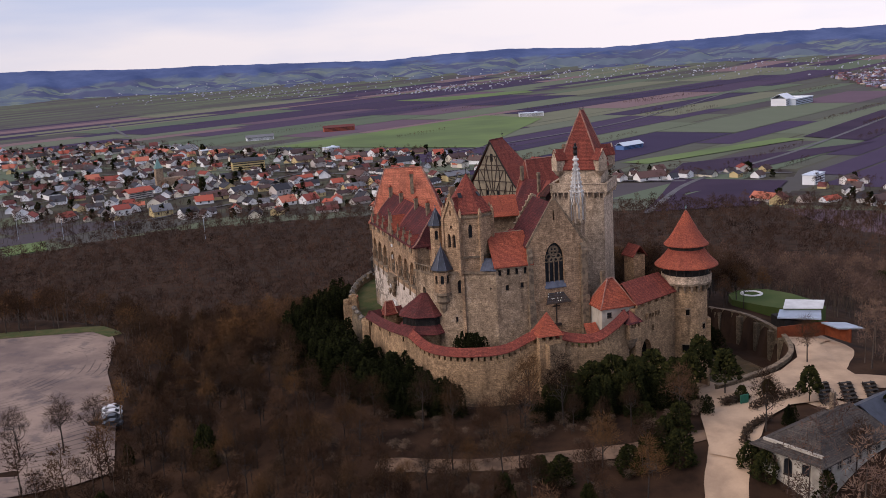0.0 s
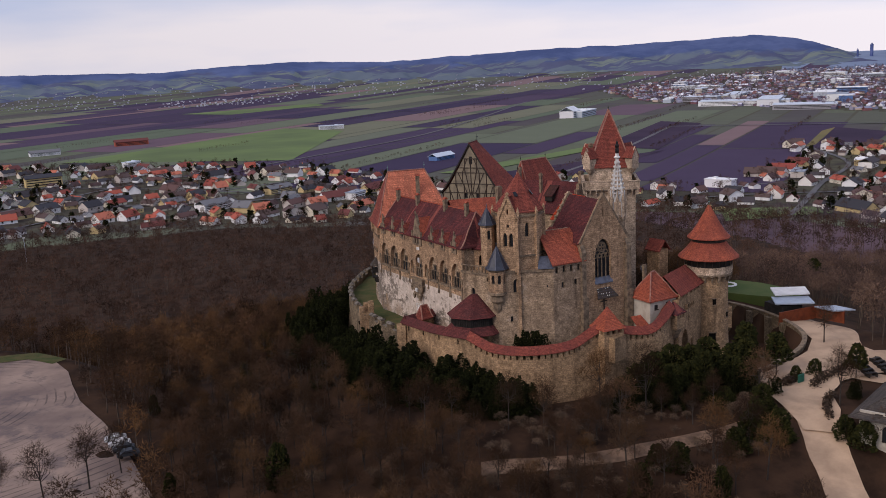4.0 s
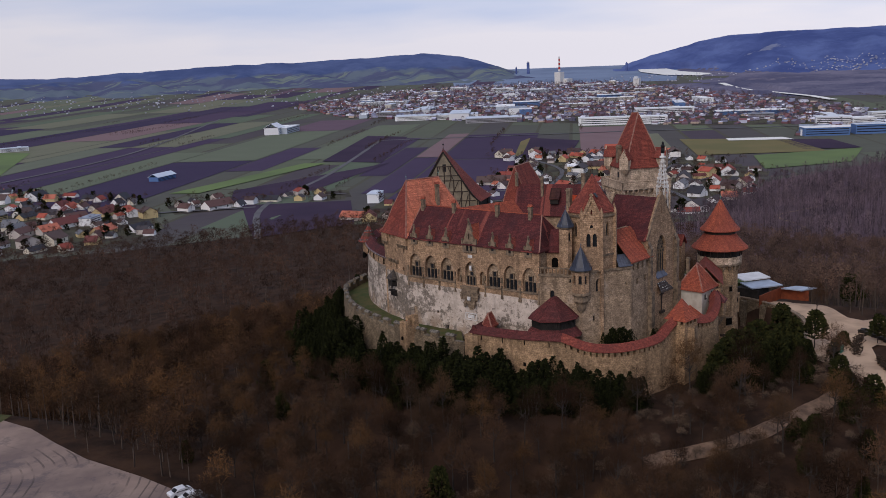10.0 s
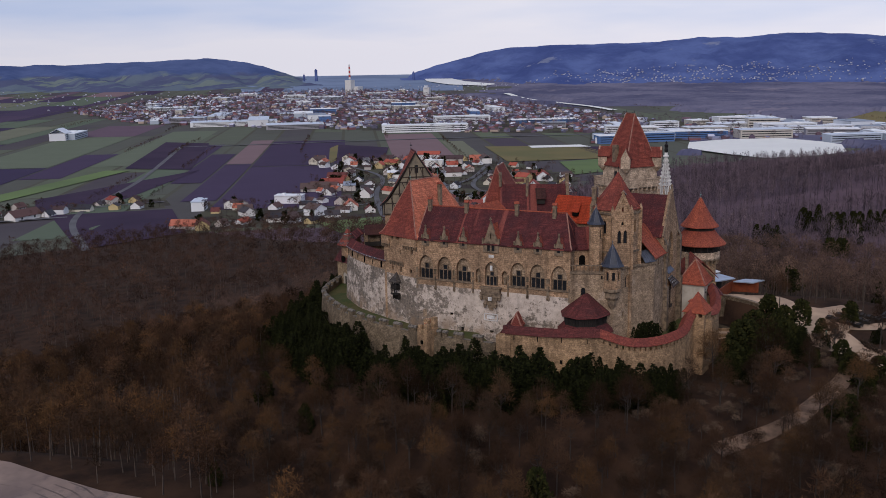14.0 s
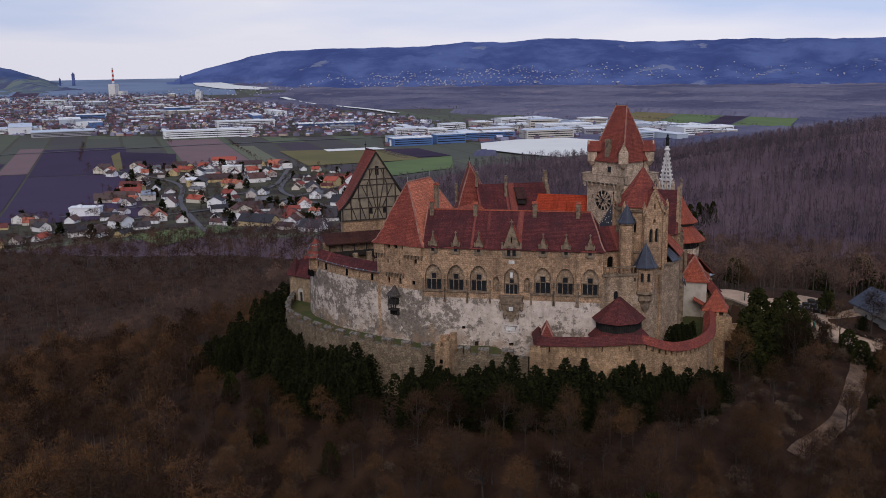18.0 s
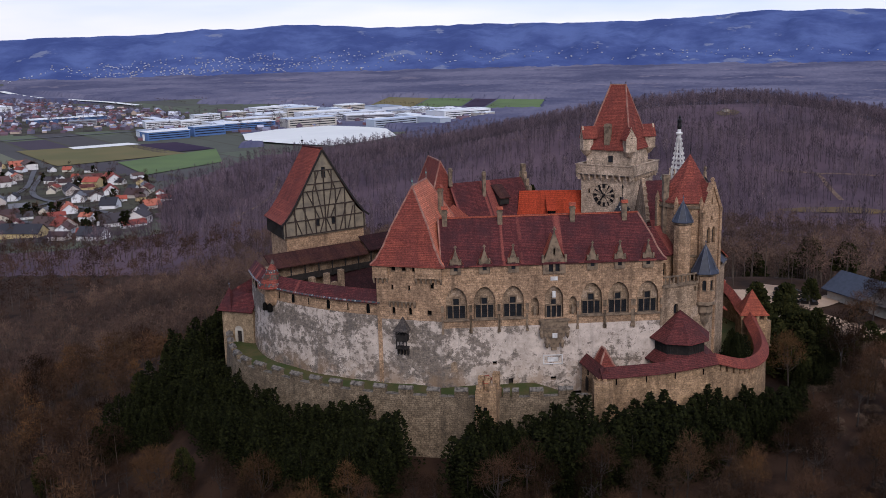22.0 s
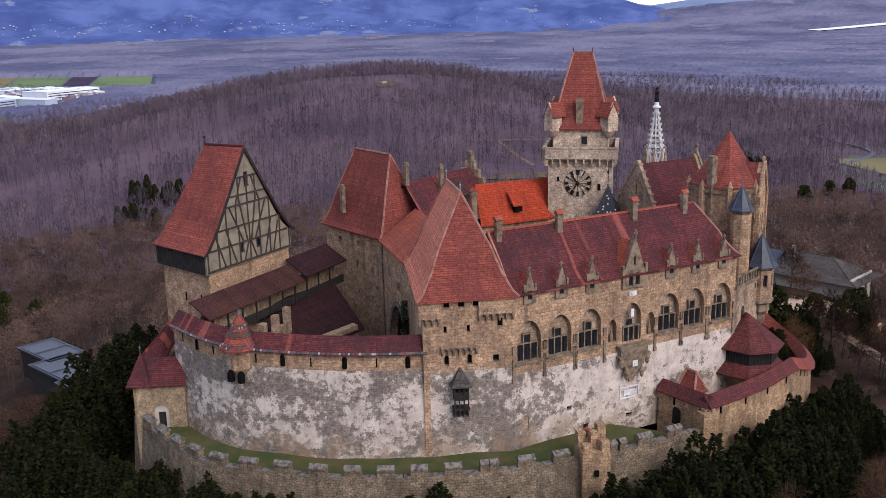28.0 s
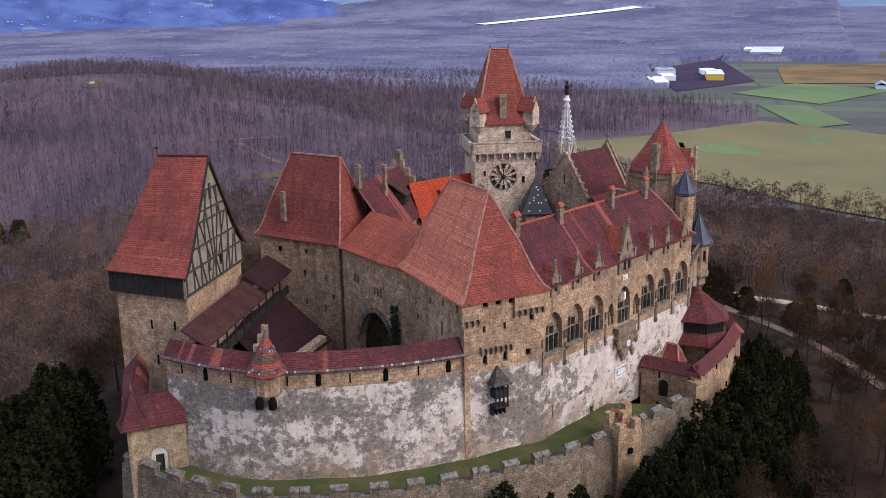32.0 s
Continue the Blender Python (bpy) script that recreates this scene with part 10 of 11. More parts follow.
SPECIAL = [([(199, 1153), (225, 1126), (470, 1300), (449, 1327)], FIELD_GREEN, "narrow bright green strip of winter wheat"), ([(264, 1115), (211, 985), (330, 1040), (535, 1228)], FIELD_BROWN, "dark ploughed field"),
           ([(477, 1328), (527, 1238), (771, 1585), (736, 1675)], FIELD_BROWN, "long dark ploughed strip"), ([(686, 1140), (724, 1170), (889, 1368), (840, 1330)], FIELD_OLIVE, "tan stubble strip"),
           ([(724, 1165), (761, 1108), (907, 1260), (889, 1368)], FIELD_BROWN, "dark field beyond the village"), ([(150, 760), (240, 760), (320, 925), (225, 985)], FIELD_BROWN, "dark purple-brown ploughed field by the row of houses"),
           ([(-176, 2900), (-35, 2735), (245, 2951), (229, 3060)], FIELD_GREEN, "bright green field"), ([(-307, 1616), (38, 1425), (175, 1915), (69, 2082)], FIELD_GREEN, "broad green field beyond the village"),
           ([(860, 960), (1000, 860), (1110, 1020), (1010, 1140)], FIELD_OLIVE, "olive meadow by the pond"), ([(790, 790), (910, 760), (1060, 850), (900, 900)], FIELD_GREEN, "green field at the wood's edge"),
           ([(1000, 900), (1060, 850), (1140, 960), (1090, 1020)], FIELD_BROWN, "dark square field"), ([(1790, 905), (1785, 800), (2170, 862), (2220, 985)], FIELD_OLIVE, "olive strip in the river woods"), ([(1785, 797), (1770, 690), (2140, 742), (2168, 858)], FIELD_GREEN, "bright green strip in the river woods"), ([(1769, 687), (1760, 640), (2120, 680), (2138, 738)], FIELD_BROWN, "dark ploughed strip in the river woods"), ([(1759, 636), (1750, 515), (2090, 560), (2118, 676)], FIELD_GREEN, "second bright green strip in the river woods"),
           ([(185, -106), (130, -560), (660, -500), (590, -170)], FIELD_OLIVE, "wide olive field below the wood"), ([(440, -290), (545, -520), (600, -500), (520, -260)], FIELD_GREEN, "bright green strip across the olive field"),
           ([(588, -490), (592, -560), (740, -655), (775, -612)], FIELD_GREEN, "small green field beyond the belt of trees"), ([(740, -680), (800, -900), (950, -860), (900, -690)], FIELD_GREEN, "green field by the works"),
           ([(870, -960), (1110, -1290), (1200, -1080), (960, -850)], FIELD_OCHRE, "ochre striped field beyond the works"),
           ([(960, -640), (1290, -860), (1400, -1130), (1010, -840)], FIELD_BROWN, "yards of the works"),
           ([(300, 640), (395, 650), (410, 700), (340, 720)], FIELD_GREEN, "green sports ground in the village"),
           ([(-389, 801), (-362, 755), (-335, 770), (-358, 820)], FIELD_GREEN, "green sports ground at the wood's edge")]
for c, m, l in SPECIAL:
    field_patch(c, m, l, 0.8, 22, 16)
# dark hedgerows along the field edges
HG = np.random.default_rng(23)
hp_ = []
for _ in range(70):
    a0, b0 = HG.uniform(700, 2600), HG.uniform(-1700, 1100)
    ln = HG.uniform(80, 330)
    for q in np.arange(0, ln, 7.0):
        p_ = FD * (a0 + q) + FP * (b0 + HG.normal(0, 1.5))
        hp_.append((p_[0], p_[1]))
hp_ = np.array(hp_)
ok = ~in_poly(hp_[:, 0], hp_[:, 1], WOODS) & (np.hypot(hp_[:, 0] - EYE[0], hp_[:, 1] - EYE[1]) > 900)
for P_ in BUILT:
    ok &= ~in_poly(hp_[:, 0], hp_[:, 1], P_)
hp_ = hp_[ok]
scatter("hedgerows", "dark leafless hedgerows between the fields", np.stack([hp_[:, 0], hp_[:, 1], land(hp_[:, 0], hp_[:, 1])], -1), far_forms[:4], TWIG_MID, 0.3, 0.6, "hedge")
# narrow strips of the open fields, all running one way
b = -2600.0
FR = random.Random(3)
while b < 2000:
    w = FR.choice((40, 56, 70, 95, 130))
    a = 300.0
    while a < 4100:
        ln = FR.uniform(260, 720)
        q = [FD * s + FP * t for s, t in ((a, b), (a, b + w - 3), (a + ln - 6, b + w - 3), (a + ln - 6, b))]
        cx, cy = sum(p[0] for p in q) / 4, sum(p[1] for p in q) / 4
        az = math.degrees(math.atan2(cx - EYE[0], cy - EYE[1]))
        rr = math.hypot(cx - EYE[0], cy - EYE[1])
        pts = [np.array([p[0] for p in q] + [cx]), np.array([p[1] for p in q] + [cy])]
        if -32 < az < 56 and 700 < rr < (4100 if az < 38 else 3200) and not any(in_poly(*pts, P).any() for P in (CITY, TRADE, WOODS)) and not any(in_poly(*pts, P)[4] for P in (TOWN, VILLAGE, ROW)) \
                and not (floodwood(*pts)[4] and rr > 1500) and FR.random() < 0.9:
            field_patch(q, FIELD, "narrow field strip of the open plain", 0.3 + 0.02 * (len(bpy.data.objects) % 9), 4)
        a += ln
    b += w
for pts, w in (([(-16, 1369), (318, 1749), (743, 2522)], 7), ([(-904, 2522), (-687, 2036)], 8), ([(150, 750), (240, 960), (420, 1180), (700, 1560)], 6), ([(700, 1560), (1100, 1300), (1400, 1060)], 9), ([(-400, 1200), (-120, 1050), (120, 1010), (230, 960)], 7),
               ([(1130, 830), (1240, 640), (1420, 600)], 8), ([(440, 600), (520, 760), (640, 900), (760, 1080)], 6), ([(520, -120), (640, -240), (760, -250)], 4)):
    solo("road", ribbon(pts, w, 1.0, 25.0), ASPHALT, "grey country road across the plain", kind="structure")
for P, nm, l in (([(1241, 901), (1322, 879), (1393, 816), (1370, 740), (1339, 693), (1230, 640), (1150, 655), (1090, 690), (1108, 759), (1150, 850)], "water", "pale gravel-pit lake with the sky reflection put into its colour"),
                 ([(1058, 1088), (1123, 1032), (1105, 997), (1034, 1061)], "water", "small pale pond")):
    z = max(float(land(x, y)) for x, y in P) + 1.2
    solo(nm, sheet(P, 0.0, 200, z), WATER, l, kind="structure")
RIVER = [(EYE[0] + r * math.sin(radians(a)), EYE[1] + r * math.cos(radians(a))) for a, r in ((43.8, 4720), (45.3, 4640), (46.4, 4330), (48.2, 4120), (47.6, 3990), (45.4, 4120), (44.1, 4380))]
solo("water", sheet(RIVER, 3.0, 60.0), WATER, "broad pale river reach between the hills", kind="structure")
for pts, w, l in (([(1932, 1534), (2050, 1688), (2163, 1891), (2279, 2114), (2518, 2411)], 22, "pale river arm"),
                  ([(3213, -1602), (3277, -1901), (3313, -2235), (3331, -2457)], 60, "pale far river reach")):
    solo("water", ribbon(pts, w, 3.0, 60.0), WATER, l, kind="structure")


STREETS = [[(-420, 945), (-330, 1030), (-250, 1150), (-140, 1290), (20, 1340)], [(-300, 905), (-210, 1010), (-80, 1120), (60, 1200)], [(-500, 1070), (-390, 1160), (-280, 1290), (-230, 1440)], [(-620, 1330), (-460, 1340), (-300, 1300), (-120, 1180), (60, 1010)],
           [(-700, 1600), (-520, 1540), (-380, 1420), (-200, 1330)], [(350, 640), (430, 740), (520, 850), (640, 980), (700, 1150)], [(300, 800), (420, 800), (560, 770), (700, 780)], [(480, 590), (560, 700), (640, 820), (780, 920)], [(400, 880), (520, 860), (650, 850), (820, 960)], [(165, 1015), (240, 1010), (345, 985)]]
for ln in STREETS:
    solo("road", ribbon(ln, 5.5, 0.9, 12.0), ASPHALT, "grey village street between the houses", kind="structure")


def house_form(w, d, h, rh, two=False):
    """Wall, roof and window meshes of a village house about the origin."""
    bm = bmesh.new()
    x, y = w / 2, d / 2
    vs = [bm.verts.new(p) for p in ((-x, -y, -2), (x, -y, -2), (x, y, -2), (-x, y, -2), (-x, -y, h), (x, -y, h), (x, y, h), (-x, y, h), (-x, 0, h + rh - 0.1), (x, 0, h + rh - 0.1))]
    for f in ((0, 1, 5, 4), (1, 2, 6, 9, 5), (2, 3, 7, 6), (3, 0, 4, 8, 7)):
        bm.faces.new([vs[i] for i in f])
    wall = mesh_of("wall", bm, HOUSE_WALL)
    bm = bmesh.new()
    for sg in (-1, 1):
        slope(bm, (-x - 0.5, sg * (y + 0.6), h - 0.3), (x + 0.5, sg * (y + 0.6), h - 0.3), (x + 0.5, 0, h + rh), (-x - 0.5, 0, h + rh), 0.25)
    box(bm, (x * 0.4, y * 0.25, h + rh * 0.9), (0.8, 0.8, 1.8))
    roof = mesh_of("roof", bm, HOUSE_ROOF)
    wins = []
    for px, py, dx, dy in ((-x * 0.5, -y - 0.03, 1.3, 0.1), (x * 0.45, -y - 0.03, 1.3, 0.1), (x + 0.03, -y * 0.4, 0.1, 1.3), (x + 0.03, y * 0.4, 0.1, 1.3)):
        bm = bmesh.new()
        box(bm, (px, py, h * 0.55), (dx, dy, 1.5))
        wins.append(mesh_of("window", bm, GLASS))
    return wall, roof, wins


HOUSES = [house_form(w, d, h, r) for w, d, h, r in ((13, 10, 3.4, 4.2), (15, 11, 4.6, 4.2), (11, 10, 3.2, 4.6), (19, 11, 4.6, 3.8), (12, 11, 5.4, 3.0), (24, 11, 3.4, 4.2), (14, 10, 3.0, 3.8))]
TR = np.random.default_rng(11)


def lots(poly, cell, fill):
    xs, ys = [p[0] for p in poly], [p[1] for p in poly]
    gx, gy = np.meshgrid(np.arange(min(xs), max(xs), cell), np.arange(min(ys), max(ys), cell))
    gx, gy = gx.ravel() + TR.uniform(-cell * 0.3, cell * 0.3, gx.size), gy.ravel() + TR.uniform(-cell * 0.3, cell * 0.3, gx.size)
    ok = in_poly(gx, gy, poly) & (TR.uniform(0, 1, gx.size) < fill)
    for c, m, l in SPECIAL:
        ok &= ~in_poly(gx, gy, c)
    return np.stack([gx[ok], gy[ok]], -1)


homes = np.concatenate([lots(TOWN, 24.0, 0.66), lots(ROW, 22.0, 0.7), lots(VILLAGE, 23.0, 0.66)])
homes = homes[~near_path(homes[:, 0], homes[:, 1], STREETS, 9.0)]
homes = homes[np.argsort(np.hypot(homes[:, 0] - 100, homes[:, 1] - 150))]
wv_, wf_, rv_, rf_ = [], [], [], []
for n, (x, y) in enumerate(homes):
    wall, roof, wins = HOUSES[int(TR.integers(0, len(HOUSES)))]
    a = math.radians(float(TR.choice((38, 50, 128, 140, 20, 95)) + TR.normal(0, 6)))
    z = float(land(x, y))
    s = float(TR.choice((0.72, 0.85, 0.95, 1.05, 1.3)))
    m = Matrix.Translation((x, y, z)) @ Matrix.Rotation(a, 4, 'Z') @ Matrix.Scale(s, 4)
    if n < 290:
        h = thing("village_house", "small plastered village house with a pitched tiled roof", "house", (0, 0, 0), "village houses")
        h.matrix_basis = m
        for nm, me in (("wall", wall), ("roof", roof), *(("window", w_) for w_ in wins)):
            o = new(nm, me)
            o.parent = h
    else:
        for me, vv, ff in ((wall, wv_, wf_), (roof, rv_, rf_)):
            k = len(vv)
            vv += [tuple(m @ v.co) for v in me.vertices]
            ff += [[i + k for i in p.vertices] for p in me.polygons]
for nm, vv, ff, mt, l in (("village_walls", wv_, wf_, HOUSE_WALL_FAR, "plastered walls of the many houses farther off"), ("village_roofs", rv_, rf_, HOUSE_ROOF_FAR, "red and brown roofs of the many houses farther off")):
    tagged(new(nm, quick_mesh(nm, vv, ff, mt)), l, "houses", kind="stuff")
# garden trees and hedges among the houses
sp_ = np.concatenate([homes, homes, homes, homes, homes])
sp_ = sp_ + TR.normal(0, 13, sp_.shape)
sp_ = sp_[TR.uniform(0, 1, len(sp_)) < 0.95]
scatter("garden_trees", "bare garden trees between the houses", np.stack([sp_[:, 0], sp_[:, 1], land(sp_[:, 0], sp_[:, 1])], -1), far_forms, TWIG_MID, 0.45, 0.85, "trees")
cf_ = [tri_form(*conifer(TR, 9.0, 2.4, 60, 0.7, 0.05, 2.0)) for _ in range(4)]
sp_ = homes[TR.uniform(0, 1, len(homes)) < 0.5]
sp_ = sp_ + TR.normal(0, 10, sp_.shape)
scatter("garden_firs", "dark firs and hedges between the houses", np.stack([sp_[:, 0], sp_[:, 1], land(sp_[:, 0], sp_[:, 1])], -1), cf_, NEEDLE, 0.6, 1.3, "trees")

# floodlight masts of the sports ground
fl = thing("floodlight_mast", "thin grey floodlight mast at the sports ground", "lamp", (-391, 842, float(land(-391, 842))), "floodlights of the sports ground")
bm = bmesh.new()
lathe(bm, -391, 842, [(0.3, float(land(-391, 842)) - 1), (0.16, float(land(-391, 842)) + 18)], 8, 0, True, True)
part("mast", bm, ROOF_METAL, fl)
bm = bmesh.new()
box(bm, (-391, 842, float(land(-391, 842)) + 18.2), (1.8, 0.4, 0.7))
part("lamp_head", bm, ROOF_WHITE, fl)
for x, y in ((-343, 824), (-283, 786), (-202, 761)):
    copy_thing(fl, Matrix.Translation((x, y, float(land(x, y)))))

# church, school and other single buildings
cz = PLAIN
cx, cy = -362, 1172
chu = thing("village_church", "village church with a square tower and grey-green spire", "church", (cx, cy, cz))
bm = bmesh.new()
box(bm, (cx, cy, cz + 11), (9, 9, 26), 30)
part("tower", bm, STONE_GREY, chu)
bm = bmesh.new()
poly_roof(bm, [(cx + 7 * math.cos(radians(75 + 90 * i)), cy + 7 * math.sin(radians(75 + 90 * i))) for i in range(4)], cz + 24, (cx, cy), cz + 36, 0.1)
part("spire", bm, COPPER, chu)
bm = bmesh.new()
box(bm, (cx + 15, cy + 8, cz + 5), (26, 13, 12), 30)
part("nave", bm, STONE_GREY, chu)


def big_hall(x, y, w, d, h, ang, wall=None, roof=None, name="industrial_hall", label="long flat-roofed pale industrial hall on the plain", flat=True):
    z = float(land(x, y))
    t = thing(name, label, "building", (0, 0, 0), "halls and works on the plain")
    bm = bmesh.new()
    box(bm, (0, 0, h / 2 - 1), (w, d, h + 2))
    part("wall", bm, wall or HALL_WALL, t)
    bm = bmesh.new()
    if flat:
        box(bm, (0, 0, h + 0.4), (w + 1, d + 1, 0.8))
        box(bm, (w * 0.2, 0, h + 1.5), (w * 0.12, d * 0.4, 1.6))
    else:
        for sg in (-1, 1):
            slope(bm, (-w / 2 - 1, sg * (d / 2 + 1), h), (w / 2 + 1, sg * (d / 2 + 1), h), (w / 2 + 1, 0, h + d * 0.3), (-w / 2 - 1, 0, h + d * 0.3), 0.5)
    part("roof", bm, roof or HALL_ROOF, t)
    for k in range(3):
        bm = bmesh.new()
        box(bm, (0, -d / 2 - 0.1, h * (0.25 + 0.27 * k)), (w * 0.94, 0.2, h * 0.1))
        part("window_band", bm, GLASS, t)
    t.matrix_basis = Matrix.Translation((x, y, z)) @ Matrix.Rotation(radians(ang), 4, 'Z')


for x, y, w, d, h, a, fl in ((671, 1923, 90, 40, 12, 50, True), (640, 1900, 40, 30, 14, 50, False), (236, 1304, 40, 14, 6, 40, False), (1066, 1956, 190, 60, 10, -35, True), (1087, 1758, 120, 60, 10, -35, True), (1183, 1459, 170, 30, 14, -40, True),
                             (1385, 1134, 60, 40, 12, -50, True), (1628, 971, 60, 30, 18, -50, True), (1283, 997, 70, 30, 9, -45, True), (159, 1992, 50, 16, 7, 0, True), (1075, -700, 50, 24, 8, -35, True), (1210, -830, 60, 30, 8, -35, True),
                             (1040, -680, 40, 20, 7, -35, True), (1430, -1290, 190, 60, 12, -48, True), (1500, -1330, 90, 50, 10, -48, True), (830, -900, 40, 14, 6, -50, False), (1120, -760, 60, 20, 7, -35, True), (1160, -880, 40, 24, 7, -35, True), (335, 899, 24, 12, 9, 50, True), (1550, 800, 90, 40, 10, -60, True), (1480, 1010, 80, 40, 9, -40, True)):
    big_hall(x, y, w, d, h, a, flat=fl)
big_hall(-283, 1315, 44, 14, 12, 20, plain("yellow_plaster", (0.62, 0.48, 0.22), (0.55, 0.42, 0.20), 0.05), HOUSE_ROOF, "village_school", "long yellow school building in the village", False)
big_hall(-225, 1895, 60, 14, 8, 15, plain("brick_works_wall", (0.40, 0.10, 0.06), (0.34, 0.09, 0.05), 0.05), HOUSE_ROOF, "brickworks", "red brick works with a square tower", False)
big_hall(-360, 1789, 50, 14, 6, 20, HOUSE_WALL, HOUSE_ROOF, "farm_barn", "long white farm barn with red roof", False)
big_hall(1090, -830, 90, 26, 10, -40, plain("yellow_cladding", (0.70, 0.48, 0.05), (0.62, 0.42, 0.05), 0.05), HALL_ROOF, "industrial_hall", "long yellow-clad works hall on the plain", True)
for i in range(22):                     # larger white houses and halls of the village
    q = homes[int(TR.integers(0, len(homes)))]
    big_hall(float(q[0]), float(q[1]), float(TR.uniform(18, 34)), float(TR.uniform(11, 15)), float(TR.uniform(5, 9)), float(TR.choice((38, 128, 50))), HOUSE_WALL, HOUSE_ROOF if i % 3 else HALL_ROOF, "village_hall", "large white-walled village building", i % 3 == 0)
for i in range(78):
    while True:
        P = CITY if i < 40 else TRADE
        x, y = TR.uniform(900, 2500), TR.uniform(560, 3300)
        if in_poly([x], [y], P)[0] and not any(in_poly([x], [y], q[0])[0] for q in SPECIAL) and not (1060 < x < 1410 and 620 < y < 920):
            break
    big_hall(x, y, float(TR.uniform(30, 110) * (1.5 if i % 5 == 0 else 1.0)), float(TR.uniform(18, 50)), float(TR.uniform(6, 15)), float(TR.choice((-40, 50)) + TR.normal(0, 5)))
# the town's houses, too many and too far to count
bx = np.array([(-1, -1, -0.5), (1, -1, -0.5), (1, 1, -0.5), (-1, 1, -0.5), (-1, -1, 1), (1, -1, 1), (1, 1, 1), (-1, 1, 1), (-1, 0, 1.7), (1, 0, 1.7)], float)
bw = [(0, 1, 5), (0, 5, 4), (1, 2, 6), (1, 6, 5), (5, 6, 9), (2, 3, 7), (2, 7, 6), (3, 0, 4), (3, 4, 7), (4, 8, 7)]
br_ = [(4, 5, 9), (4, 9, 8), (6, 7, 8), (6, 8, 9)]


def speck_town(name, label, spots, smin, smax, mat=None):
    V, F = [], []
    for x, y, z in spots:
        a, s, l, h = TR.uniform(0, 3.14), TR.uniform(smin, smax), TR.uniform(0.9, 1.9), TR.uniform(0.6, 1.1)
        c, d = math.cos(a), math.sin(a)
        for fs in (bw, br_):
            k = len(V)
            for p in bx:
                u, v = p[0] * s * l, p[1] * s
                V.append((u * c - v * d + x, u * d + v * c + y, z + p[2] * s * h))
            F += [(f[0] + k, f[1] + k, f[2] + k) for f in fs]
    tagged(new(name, quick_mesh(name, V, F, mat or SPECK_WALL)), label, "houses", kind="stuff")


tn = lots(CITY, 25.0, 0.72)
tr2 = lots(TRADE, 28.0, 0.45)
tn = np.concatenate([tn, tr2])
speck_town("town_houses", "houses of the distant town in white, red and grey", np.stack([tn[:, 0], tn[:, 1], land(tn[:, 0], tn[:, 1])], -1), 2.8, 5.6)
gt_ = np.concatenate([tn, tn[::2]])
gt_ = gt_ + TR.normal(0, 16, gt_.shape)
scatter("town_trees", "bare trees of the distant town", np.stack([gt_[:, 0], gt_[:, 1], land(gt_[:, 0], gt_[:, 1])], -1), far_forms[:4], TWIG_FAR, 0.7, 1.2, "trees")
far_sp = []
for az, r0, r1, n, sp in ((-14, 3500, 4400, 130, 2.5), (-8, 3300, 4300, 80, 1.5), (-3, 3600, 4300, 60, 2), (1, 3100, 3500, 160, 2), (6, 3400, 4300, 90, 2.5), (11, 3300, 4200, 60, 3), (17, 3200, 4200, 120, 4), (26, 3000, 4000, 120, 5), (33, 3300, 4000, 70, 3), (47, 3600, 4150, 60, 3), (52, 3950, 4150, 130, 4), (58, 3950, 4220, 200, 3), (62, 3950, 4250, 160, 3), (67, 3950, 4250, 120, 3), (77, 4050, 4300, 90, 6), (92, 4050, 4200, 70, 6), (104, 4000, 4150, 30, 4)):
    for _ in range(n):
        a, r = math.radians(az + TR.normal(0, sp)), TR.uniform(r0, r1)
        x, y = EYE[0] + r * math.sin(a), EYE[1] + r * math.cos(a)
        far_sp.append((x, y, r, a))

# hills on the skyline: bearing from the flight's middle, height of the crest
CREST_A = [(-40, 40), (-30, 60), (-24.5, 64), (-18, 45), (-12, 35), (-7, 25), (-3, 15), (1, 30), (4.5, 36), (8, 22), (10, 14), (14, 26), (17.5, 36), (22, 44), (25.5, 46), (29, 55), (31.2, 66), (33.5, 42), (35.3, 4), (36.5, -32), (38, -60)]
CREST_B = [(42.5, -60), (43.5, -15), (45.3, 26), (47.2, 68), (49, 90), (51, 100), (54, 104), (57, 106), (60, 124), (62, 122), (65.5, 138), (67.5, 130), (70.5, 115), (75, 125), (80, 118), (85, 120), (88, 128), (91.5, 150), (96, 146), (102, 130),
           (106, 75), (108.6, 30), (110.5, -5), (112.3, -45), (114, -70)]
R_IN, R_OUT = 3850.0, 4760.0


def crest_height(az, crest):
    return float(np.interp(az, [c[0] for c in crest], [c[1] for c in crest]))


def foot_of(az, crest):
    return float(np.interp(az, [46.5, 52], [4480, R_IN])) if crest is CREST_B else 4050.0


def hill_z(az, f, crest):
    """Height on the hills: f from 0 at the foot to 1 on the crest."""
    r = foot_of(az, crest) + (R_OUT - foot_of(az, crest)) * f
    base = PLAIN + 45 * (max(r - 2600, 0) / 2150) ** 2
    top = crest_height(az, crest)
    v = Vector((az * 0.22, f * 2.0, 1.7 if crest is CREST_B else 5.1))
    spur = noise.fractal(v, 1.0, 2.0, 5)
    g = f ** (1.35 if crest is CREST_B else 1.9) * (1 + 0.35 * spur * (1 - f) * 2)
    fold = noise.fractal(Vector((az * 0.55, f * 2.6, 9.3)), 1.0, 2.0, 4)
    top += 5.0 * noise.fractal(Vector((az * 0.9, 0.0, 3.3)), 1.0, 2.0, 4)
    return base + (top - base) * max(0.0, min(1.0, g)) + 30.0 * fold * math.sin(math.pi * f) - 3.0 * (1 - f)


